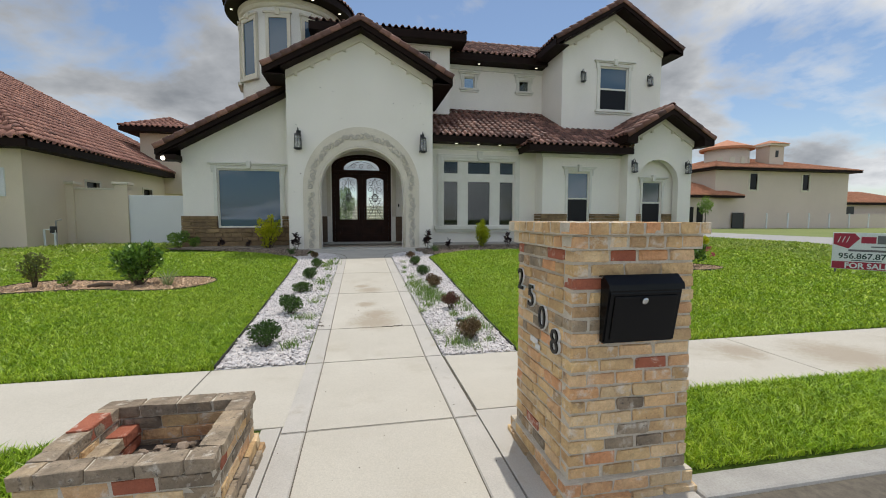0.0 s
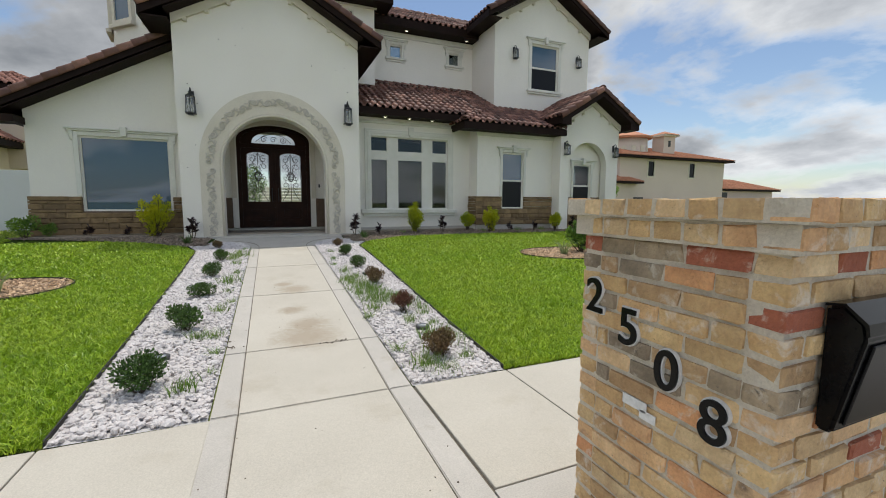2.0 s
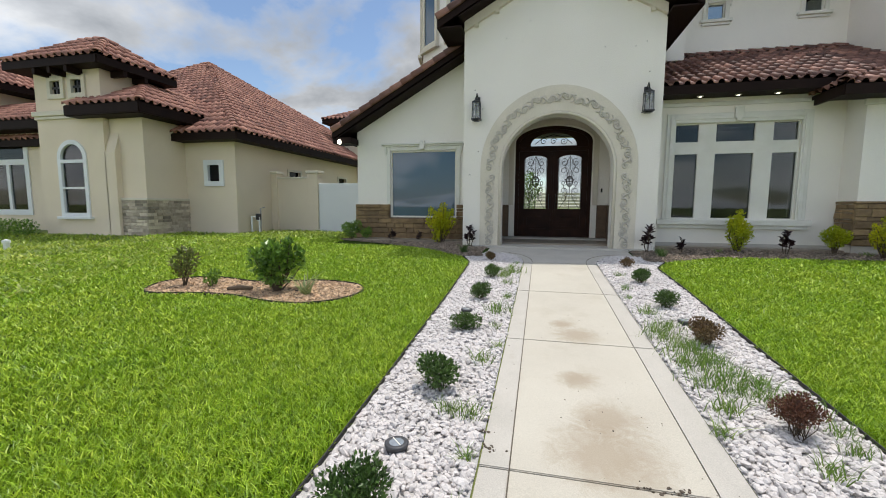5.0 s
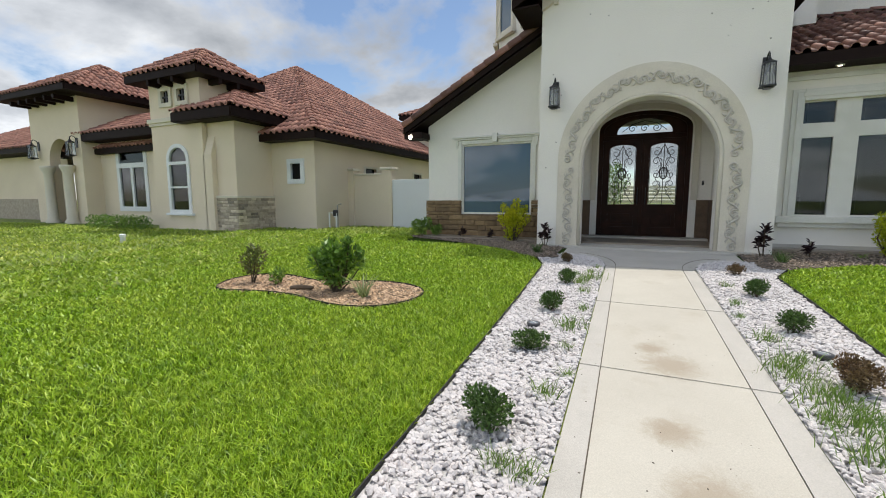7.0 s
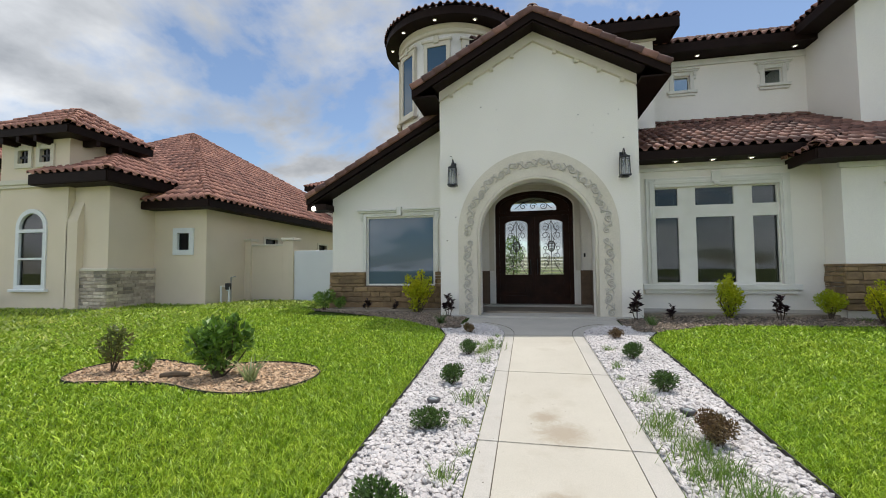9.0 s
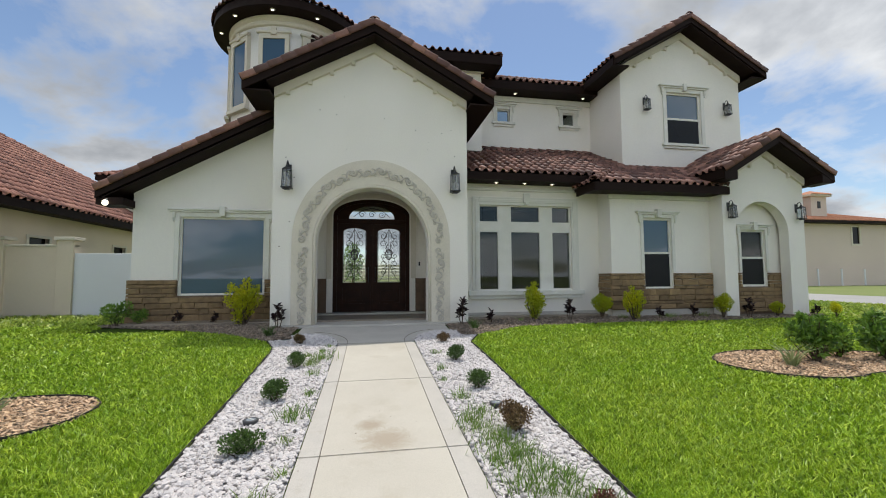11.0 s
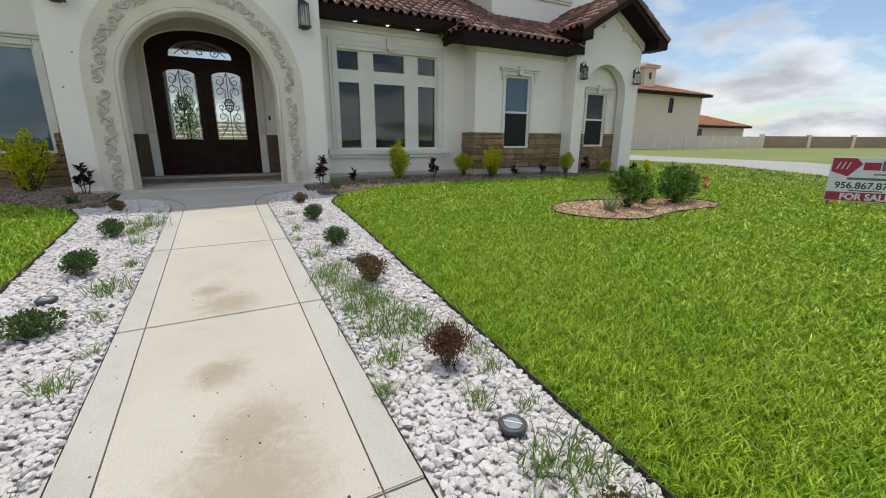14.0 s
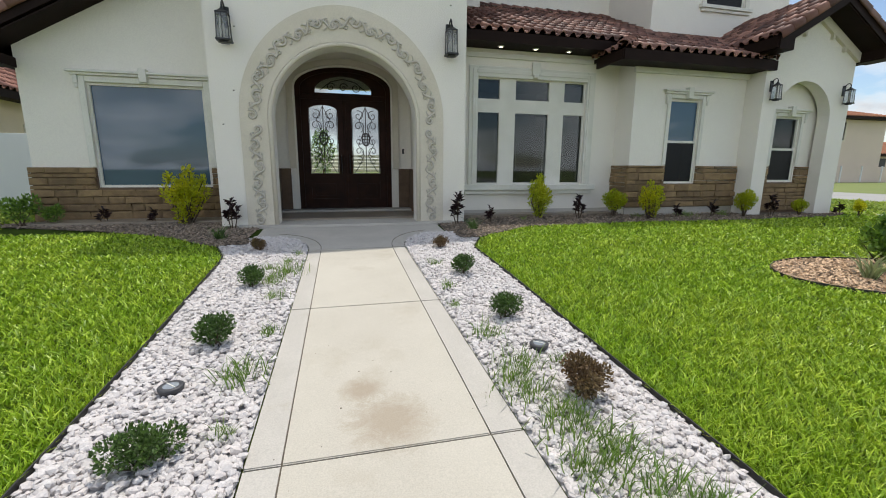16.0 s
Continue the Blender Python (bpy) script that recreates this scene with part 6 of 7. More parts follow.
# foundation mulch strips
mulch_r = [(1.95, 12.9), (2.25, 12.80), (2.9, 13.25), (3.7, 13.72), (6.4, 13.85), (9.0, 13.75), (12.5, 13.9), (13.4, 14.3), (13.4, 15.0), (12.9, 15.0), (12.9, 14.34), (10.1, 14.34), (10.1, 14.84), (6.8, 14.84), (6.8, 15.5), (2.5, 15.5), (2.5, 14.5), (1.85, 14.5), (1.80, 13.5)]
mulch_l = [(-1.72, 13.4), (-1.70, 14.5), (-2.4, 14.5), (-2.4, 15.8), (-6.2, 15.8), (-6.6, 15.5), (-6.3, 15.1), (-4.4, 14.35), (-3.0, 13.6), (-2.35, 12.95), (-2.05, 12.75), (-1.62, 12.95)]
for poly in (mulch_l, mulch_r):
    bm = bmesh.new()
    f = bm.faces.new([bm.verts.new((x, y, ground_z(y) + 0.012)) for x, y in poly])
    bmesh.ops.triangulate(bm, faces=[f])
    bed = tagged(part("mulch_bed", bm, MULCHBED, None), "weathered brown mulch bed along the house wall", "mulch", kind="structure")
    xs_, ys_ = zip(*poly)
    x, y = rng.uniform(min(xs_), max(xs_), 9000), rng.uniform(min(ys_), max(ys_), 9000)
    ok = inside(poly, x, y)
    p = np.c_[x, y, gz(y) + 0.022][ok]
    tagged(part("mulch_chips", chips(p, 0.055, rng, CHIPGREY), CHIPGREY, bed), kind="stuff")

def rounded(poly, times=2):
    """Corner cutting, so that a coarse outline becomes a soft curve."""
    for _ in range(times):
        poly = [(a[0] * w + b[0] * (1 - w), a[1] * w + b[1] * (1 - w)) for a, b in zip(poly, poly[1:] + poly[:1]) for w in (0.75, 0.25)]
    return poly


# round beds in the lawn
bed_l = [(-6.55, 8.55), (-6.75, 9.1), (-6.5, 9.55), (-5.9, 9.65), (-5.1, 9.40), (-4.6, 9.55), (-4.1, 9.78), (-3.4, 9.72), (-3.0, 9.35), (-3.05, 8.8), (-3.45, 8.40), (-4.1, 8.35), (-4.9, 8.62), (-5.7, 8.55), (-6.2, 8.40)]
bed_r = [(5.35, 9.75), (5.8, 10.35), (6.8, 10.55), (7.6, 10.25), (8.5, 10.15), (9.3, 9.85), (9.6, 9.35), (9.1, 8.95), (8.3, 9.0), (7.4, 8.95), (6.5, 8.72), (5.75, 9.05)]
bed_l, bed_r = rounded(bed_l), rounded(bed_r)
for poly in (bed_l, bed_r):
    bm = bmesh.new()
    f = bm.faces.new([bm.verts.new((x, y, ground_z(y) + 0.008)) for x, y in poly])
    bmesh.ops.triangulate(bm, faces=[f])
    bed = tagged(part("lawn_bed", bm, MULCHBED, None), "island bed of tan bark chips in the lawn", "mulch bed", kind="structure")
    xs_, ys_ = zip(*poly)
    x, y = rng.uniform(min(xs_), max(xs_), 5200), rng.uniform(min(ys_), max(ys_), 5200)
    ok = inside(poly, x, y)
    tagged(part("bark_chips", chips(np.c_[x, y, gz(y) + 0.018][ok], 0.05, rng, CHIP), CHIP, bed), kind="stuff")
    bm = bmesh.new()
    for (x0, y0), (x1, y1) in zip(poly, poly[1:] + poly[:1]):
        beam((x0, y0, ground_z(y0) + 0.04), (x1, y1, ground_z(y1) + 0.04), 0.09, 0.008, 0, bm)
    tagged(part("bed_edging", bm, EDGE, None), "thin black edging round the island bed", "edging", kind="structure")

# ---- lawn ----
def lawn_points(n, x0, x1, y0, y1, far):
    x, y = rng.uniform(x0, x1, n), rng.uniform(y0, y1, n)
    d = np.hypot(x, np.maximum(0, y - 5.5))
    keep = rng.uniform(0, 1, n) < np.clip((far / np.maximum(d, far)) ** 1.75, 0, 1)
    return x[keep], y[keep]


def grass(name, label, x, y, z, tall, wide):
    n = len(x)
    d = np.hypot(x, np.maximum(0, y - 5.5))
    grow = np.clip(d / 3.0, 1.0, 5.0)
    patch = np.array([noise.noise((float(a) * 0.8, float(b) * 0.8, 0.0)) for a, b in zip(x[::50], y[::50])])
    patch = np.repeat(patch, 50)[:n]
    h = tall * rng.uniform(0.55, 1.3, n) * (1 + 0.12 * patch)
    me = blades(np.c_[x, y, z - 0.01], h, wide * grow * rng.uniform(0.7, 1.3, n), h * rng.uniform(0.2, 1.5, n), rng, GRASS)
    return tagged(part(name, me, GRASS, None), label, "grass", kind="stuff")


WY = 18.8  # the wall between the houses
mul_all = (mulch_l, mulch_r, bed_l, bed_r)


def clear(x, y):
    ok = np.ones(len(x), bool)
    for poly in mul_all:
        ok &= ~inside(poly, x, y)
    return ok


x, y = lawn_points(1150000, -12, -1.55, 4.40, 15.6, 2.5)
ok = clear(x, y) & (x < along(left_edge, y) - 0.015) & ~((y > 14.2) & (x > -6.2) & (x < -2))
grass("lawn_grass", "thick mown green lawn grass, lit by the sun", x[ok], y[ok], gz(y[ok]), 0.050, 0.0082)
x, y = lawn_points(1300000, 1.70, 15, 4.40, 15.2, 2.6)
ok = clear(x, y) & (x > along(right_edge, y) + 0.015) & ~((y > 13.9) & (x < 13.3))
grass("lawn_grass", "thick mown green lawn grass, lit by the sun", x[ok], y[ok], gz(y[ok]), 0.050, 0.0082)
x, y = rng.uniform(-30, 26, 170000), rng.uniform(4.4, 30, 170000)
ok = clear(x, y) & ((x < -8.2 - 0.25 * np.sin(y * 2.1)) | (x > 13.4) | ((x < -6.2) & (y > 15.5))) & ~((x > 19.3) & (x < 26.6)) & ~((x > -6.2) & (x < 13.1) & (y > 14)) & ~((x < -11.3) & (y > 16.5)) & ~((x < -13.4) & (y > 14.6)) & ~((x < -6) & (y > WY))
n = int(ok.sum())
me = blades(np.c_[x, y, gz(y) - 0.02][ok], rng.uniform(0.06, 0.12, n), rng.uniform(0.03, 0.06, n), rng.uniform(0.06, 0.16, n), rng, GRASS_DRY)
tagged(part("outer_lawn_grass", me, GRASS_DRY, None), "mown yellowish green grass between the houses", "grass", kind="stuff")
vx = np.r_[rng.uniform(1.82, 7.0, 46000), rng.uniform(7.0, 16.0, 14000), rng.uniform(-4, -0.86, 18000), rng.uniform(-12, -4, 9000)]
vy = rng.uniform(1.98, 3.04, len(vx))
ok = ~((vx > X0 - 0.08) & (vx < X1 + 0.08) & (vy < Y1 + 0.08)) & ~((vx > PX0 - 0.08) & (vx < PX1 + 0.08) & (vy < PY1 + 0.08))
n = int(ok.sum())
h = rng.uniform(0.04, 0.08, n)
me = blades(np.c_[vx, vy, np.full(len(vx), 0.015)][ok], h, rng.uniform(0.006, 0.012, n) * np.where((vx > 7) | (vx < -4), 2.6, 1.0)[ok], h * rng.uniform(0.2, 1.5, n), rng, GRASS)
tagged(part("verge_grass", me, GRASS, None), "green grass on the verge by the kerb", "grass", kind="stuff")

# ---- shrubs along the path ----
grp = "clipped shrubs in the pebble beds"
dark = bush("shrub", "small round dark green boxwood shrub among white pebbles", "shrub", grp, [(0, 0, 0.15, 0.13), (0.07, 0.03, 0.17, 0.10), (-0.08, -0.02, 0.16, 0.10), (0.0, -0.07, 0.15, 0.10), (0.02, 0.08, 0.20, 0.09)], 1500, 0.030, 0.55, BOXLEAF, 1, 9)
dark2 = bush("shrub", "low spreading dark green boxwood shrub among white pebbles", "shrub", grp, [(0, 0, 0.12, 0.12), (0.12, 0.03, 0.13, 0.10), (-0.12, -0.02, 0.12, 0.10), (0.04, -0.07, 0.13, 0.10), (-0.04, 0.06, 0.16, 0.09)], 1500, 0.030, 0.55, BOXLEAF, 2, 9)
red = bush("shrub", "small dried reddish brown shrub among white pebbles", "shrub", grp, [(0, 0, 0.20, 0.11), (0.09, 0.04, 0.21, 0.09), (-0.10, -0.02, 0.20, 0.09), (0.02, -0.07, 0.20, 0.09), (0.0, 0.05, 0.27, 0.09), (-0.05, 0.08, 0.24, 0.07)], 3000, 0.021, 0.6, REDLEAF, 3, 26, 0.0025, 0.42, 0.03)
olive = bush("shrub", "small half-dry olive brown shrub among white pebbles", "shrub", grp, [(0, 0, 0.14, 0.12), (0.11, 0.03, 0.16, 0.09), (-0.11, -0.02, 0.15, 0.09), (0.03, -0.08, 0.15, 0.09), (0.0, 0.06, 0.2, 0.09)], 2400, 0.024, 0.6, OLIVELEAF, 4, 24, 0.0025, 0.42, 0.03)
for i, (x, y, kind_, s) in enumerate([(-1.19, 5.0, dark, 1.12), (-1.11, 6.40, dark, 1.1), (-1.13, 7.85, dark2, 0.9), (-1.15, 9.17, dark, 0.95), (-1.15, 10.65, dark, 0.9), (-1.38, 12.4, olive, 0.75),
                                      (1.28, 4.86, olive, 1.05), (1.34, 6.30, red, 0.86), (1.35, 7.92, olive, 1.05), (1.34, 9.24, dark, 0.95), (1.34, 10.70, dark, 0.95), (1.39, 12.15, olive, 0.75)]):
    put(kind_, x, y, i * 1.7, s)

# weeds: loose tufts of long thin blades
def tuft(seed, n, tall, spread, material=WEED, wide=0.006, lean=(0.3, 1.1)):
    r = np.random.RandomState(seed)
    ob = thing("weed_tuft", "loose tuft of thin green weed grass in white pebbles", "weed", "weeds in the pebble beds")
    b = np.c_[r.normal(0, spread, n), r.normal(0, spread, n), np.zeros(n)]
    h = tall * r.uniform(0.4, 1.2, n)
    part("foliage", blades(b, h, np.full(n, wide) * r.uniform(0.7, 1.4, n), h * r.uniform(lean[0], lean[1], n), r, material), material, ob)
    return ob


tufts = [tuft(41, 60, 0.11, 0.04), tuft(42, 90, 0.14, 0.07), tuft(43, 40, 0.10, 0.03, lean=(0.8, 2.0)), tuft(44, 130, 0.12, 0.10)]
wr = random.Random(9)
weeds = [(1.00, 7.35, 1), (1.10, 7.0, 3), (1.22, 6.85, 3), (1.45, 7.0, 1), (0.98, 8.2, 1), (1.12, 8.4, 3), (1.02, 8.9, 1), (1.25, 7.45, 1), (1.55, 5.75, 0), (1.38, 5.35, 1), (1.52, 5.2, 3), (1.30, 5.9, 0), (1.58, 6.15, 0),
         (1.05, 4.7, 1), (1.2, 4.6, 3), (1.5, 4.75, 0), (0.92, 5.1, 2), (0.88, 6.2, 2), (0.95, 9.6, 0), (1.0, 10.2, 0), (1.1, 11.2, 0), (-0.80, 6.05, 1), (-0.74, 5.6, 2), (-0.85, 7.0, 0), (-0.72, 5.15, 2), (-0.95, 6.1, 0),
         (-0.80, 8.0, 0), (-0.85, 8.6, 1), (-0.78, 9.3, 0), (-0.85, 10.2, 1), (-0.95, 10.7, 1), (-0.8, 11.1, 1), (-1.05, 11.3, 0), (-0.72, 7.4, 2), (-0.9, 4.9, 0), (-0.76, 12.0, 0), (1.02, 6.5, 0), (1.15, 7.75, 1), (1.45, 8.35, 0), (1.2, 7.3, 3), (1.32, 7.12, 3), (1.1, 7.6, 3), (1.0, 8.0, 3), (1.5, 6.6, 1), (1.62, 6.35, 1), (1.4, 6.8, 3), (-0.95, 10.9, 1), (-0.88, 11.6, 0)]
for x, y, k in weeds:
    put(tufts[k], x, y, wr.uniform(0, 6), wr.uniform(0.75, 1.25))

# grit, fallen bits and a smear of earth on the path
gr_ = np.random.RandomState(29)
n = 90
gx, gy = gr_.uniform(-0.62, 0.80, n), gr_.uniform(1.0, 9.0, n)
spots_ = [(-0.68, 5.92, 0.07, 26), (-0.62, 5.75, 0.05, 12), (0.46, 5.585, 0.05, 14), (0.30, 5.575, 0.04, 8)]
for px, py, spread_, k in spots_:
    gx, gy = np.r_[gx, gr_.normal(px, spread_, k)], np.r_[gy, gr_.normal(py, spread_ * 0.35, k)]
tagged(part("path_grit", stones(np.c_[gx, gy, gz(gy) + 0.002], np.r_[gr_.uniform(0.002, 0.006, n), gr_.uniform(0.004, 0.013, len(gx) - n)], gr_, MULCHBED, 0.5), MULCHBED, None), "dark grit and crumbs of earth on the concrete path", "grit", kind="stuff")

# solar path lights
RIM = mat("dark_grey_plastic", (0.06, 0.06, 0.065), (0.045, 0.045, 0.05), 0.5, 20)
PANEL = mat("pale_solar_lens", (0.30, 0.33, 0.36), (0.24, 0.27, 0.30), 0.15, 8, 30)
sol = thing("solar_light", "round flat grey solar ground light in white pebbles", "solar light", "solar lights along the path")
part("housing", lathe([(0.055, -0.02), (0.068, 0.02), (0.070, 0.034), (0.060, 0.040), (0.050, 0.038)], (0, 0, 0), 22), RIM, sol, smooth=True)
part("lens", lathe([(0.051, 0.036), (0.03, 0.041), (0.001, 0.042)], (0, 0, 0), 22), PANEL, sol)
part("panel_line", box(-0.003, 0.003, -0.045, 0.045, 0.038, 0.0435), TRIM, sol)
for x, y in ((-1.18, 5.60), (1.37, 5.63), (-1.24, 8.52), (1.37, 8.60)):
    put(sol, x, y, 0.8, 1.1, ground_z(y) + 0.012)

# ---- plants along the wall ----
grp = "foundation plants"
gold = bush("golden_shrub", "bright yellow-green rounded shrub in mulch", "shrub", grp, [(0, 0, 0.30, 0.20), (0.12, 0.03, 0.42, 0.17), (-0.12, 0.0, 0.42, 0.17), (0, 0.05, 0.52, 0.15), (0.02, -0.06, 0.36, 0.17), (0.05, 0.0, 0.68, 0.07), (-0.18, 0.02, 0.58, 0.07), (0.19, 0.0, 0.57, 0.06), (-0.05, 0, 0.14, 0.13)], 2400, 0.045, 0.5, GOLDLEAF, 11, 14, 0.008, 0.42)
gold2 = bush("golden_shrub", "small green-gold rounded shrub in mulch", "shrub", grp, [(0, 0, 0.28, 0.17), (0.10, 0.03, 0.34, 0.13), (-0.10, 0.0, 0.34, 0.13), (0, 0.05, 0.42, 0.11)], 1800, 0.04, 0.5, GOLDLEAF, 12, 8, 0.007)
for i, (x, y, k, s) in enumerate([(-3.15, 15.05, gold, 1.6), (4.40, 14.75, gold, 1.4), (6.35, 14.65, gold2, 1.3), (7.05, 14.25, gold, 1.25), (9.85, 14.25, gold2, 1.3), (11.55, 14.15, gold2, 0.85), (13.3, 13.9, gold2, 0.85)]):
    put(k, x, y, i * 1.1, s)


def ti_plant(seed, n, tall):
    r = np.random.RandomState(seed)
    ob = thing("ti_plant", "dark purple ti plant with several leafy stems in mulch", "plant", grp)
    verts, idx, sizes = [], [], []
    feet = [(0.0, 0.0), (0.06, 0.03), (-0.05, 0.04)]
    tops = [tall, tall * 0.72, tall * 0.6]
    for k in range(n):
        c = k % 3
        a, z0 = r.uniform(0, math.tau), tops[c] * r.uniform(0.5, 1.0)
        out, up = r.uniform(0.05, 0.12), r.uniform(-0.01, 0.10)
        base = np.array((feet[c][0], feet[c][1], z0))
        tip = base + np.array((out * math.cos(a), out * math.sin(a), up))
        mid = (base + tip) / 2 + np.array((0, 0, 0.03))
        s = np.array((-math.sin(a), math.cos(a), 0)) * 0.022
        o = len(verts)
        verts += [base, mid - s, tip, mid + s]
        idx += [o, o + 1, o + 2, o, o + 2, o + 3]
        sizes += [3, 3]
    part("foliage", raw_mesh("ti", verts, idx, sizes, TILEAF, False), TILEAF, ob)
    for (fx_, fy_), top in zip(feet, tops):
        part("stem", tube([(fx_ * 0.4, fy_ * 0.4, -0.02), (fx_, fy_, top * 0.5), (fx_, fy_, top)], 0.008, 6), STEM, ob)
    return ob


ti = [ti_plant(5, 66, 0.40), ti_plant(6, 54, 0.27)]
for i, (x, y, k, s) in enumerate([(-2.17, 14.28, 0, 1.0), (2.25, 14.2, 0, 1.15), (3.05, 14.35, 1, 0.85), (5.32, 14.55, 0, 0.95), (7.85, 14.3, 1, 0.8), (8.95, 14.35, 1, 0.95), (10.55, 14.1, 0, 0.95), (12.75, 14.0, 1, 0.8), (-4.75, 15.35, 1, 0.8), (-3.85, 15.3, 1, 0.75)]):
    put(ti[k], x, y, i * 0.9, s * 1.3)
for i, (x, y, s) in enumerate([(-6.05, 15.2, 1.5), (-5.6, 15.35, 1.0)]):
    put(bush("low_shrub", "low dark green shrub against the stone wall", "shrub", grp, [(0, 0, 0.22, 0.16), (0.1, 0.05, 0.3, 0.12), (-0.1, 0, 0.26, 0.12)], 700, 0.05, 0.5, BIGLEAF, 61 + i, 6), x, y, i, s)
lil = tuft(71, 90, 0.26, 0.05, BOXLEAF, 0.012, (0.5, 1.3))
tagged(lil, "clump of dark green arching strap leaves in mulch", "plant", grp)
lil.name = "strap_leaf_plant"
for x, y in ((-2.15, 13.35), (2.4, 13.6)):
    put(lil, x, y, x, 0.9)
for i, x in enumerate((6.9, 9.4, 3.9, 8.3)):
    put(tufts[i % 4], x, 14.5, i, 1.2)

# ---- island bed plants ----
grp = "plants in the lawn beds"
big = bush("gardenia_bush", "glossy green leafy bush in bark chips", "shrub", grp, [(0, 0, 0.35, 0.28), (0.2, 0.1, 0.5, 0.22), (-0.22, 0.0, 0.48, 0.22), (0.0, -0.12, 0.62, 0.2), (0.17, 0.0, 0.78, 0.10), (-0.12, 0.05, 0.76, 0.10), (0.33, 0.1, 0.62, 0.08), (-0.34, 0.0, 0.62, 0.08)], 1150, 0.105, 0.55, BIGLEAF, 21, 16, 0.009, 0.42)
big2 = bush("gardenia_bush", "wide glossy green leafy bush in bark chips", "shrub", grp, [(0, 0, 0.32, 0.28), (0.35, 0.1, 0.42, 0.24), (-0.35, 0.0, 0.42, 0.24), (0.1, -0.1, 0.58, 0.22), (-0.2, 0.1, 0.62, 0.16), (0.55, 0, 0.34, 0.2), (-0.3, 0, 0.78, 0.09), (0.22, 0, 0.72, 0.09), (0.7, 0, 0.5, 0.08)], 1400, 0.105, 0.55, BIGLEAF, 22, 18, 0.009, 0.42)
put(big, -4.35, 8.95, 0.3, 1.0)
put(big, 7.15, 9.65, 2.0, 0.92)
put(big, 7.8, 9.8, 1.0, 0.66)
rose = put(big2, 8.55, 9.6, 0.1, 1.0)
fl = np.random.RandomState(3)
fc = np.concatenate([np.array(c) + fl.normal(0, 0.03, (26, 3)) for c in ((9.1, 9.35, 0.80), (9.4, 9.45, 0.62), (8.9, 9.5, 0.9), (9.25, 9.6, 0.72))])
tagged(part("flowers", leaf_cloud(fc, fl.normal(0, 1, fc.shape), 0.06, 0.8, fl, PETAL), PETAL, rose, "faded pink flower heads"), kind="stuff")
thin = bush("rose_bush", "thin reddish green young bush in bark chips", "shrub", grp, [(0, 0, 0.3, 0.16), (0.1, 0.05, 0.45, 0.14), (-0.12, 0, 0.42, 0.13), (0.02, 0, 0.58, 0.12), (0.12, 0, 0.62, 0.06), (-0.1, 0.02, 0.6, 0.06)], 420, 0.07, 0.5, ROSELEAF, 23, 9, 0.007)
put(thin, -6.1, 8.95, 0.0, 1.0)
put(bush("small_bush", "small green young bush in bark chips", "shrub", grp, [(0, 0, 0.15, 0.12), (0.06, 0.03, 0.22, 0.1)], 240, 0.06, 0.5, BIGLEAF, 24, 5), -5.62, 8.98)
strap = tuft(51, 46, 0.34, 0.03, STRIPE, 0.022, (0.5, 1.4))
tagged(strap, "pale striped spider plant with arching leaves in bark", "plant", grp)
strap.name = "spider_plant"
put(strap, -3.80, 8.85, 0.5, 0.95)
put(strap, 6.50, 9.50, 2.5, 1.05)
log = thing("bark_log", "short piece of dark bark lying on chips", "log", at=(-4.95, 8.85, 0.26))
part("bark", tube([(-5.15, 8.82, 0.29), (-4.95, 8.86, 0.31), (-4.78, 8.92, 0.30)], [0.03, 0.045, 0.03], 8), STEM, log)


# ---- white side wall and neighbouring house ----
tagged(part("side_wall", box(-9.2, -6.10, WY, WY + 0.2, 0.3, 2.50, 0.01), WHITEWALL, None), "white painted garden wall between the houses", "wall", kind="structure")
side = thing("garden_wall", "tan stucco garden wall with capped pillars", "wall", kind="structure")
part("panel", box(-11.6, -9.21, WY + 0.02, WY + 0.2, 0.3, 2.70), TAN, side)
part("coping", box(-11.6, -9.19, WY - 0.02, WY + 0.24, 2.70, 2.77, 0.01), TANTRIM, side)
for x in (-11.3, -9.42):
    part("pillar", box(x - 0.23, x + 0.23, WY - 0.08, WY + 0.32, 0.3, 2.90, 0.01), TAN, side)
    part("pillar_cap", box(x - 0.29, x + 0.29, WY - 0.14, WY + 0.38, 2.90, 3.01, 0.02), TANTRIM, side)

nb = thing("neighbour_house", "tan stucco single-storey house with terracotta tile roofs", "house")
NZ = 0.3


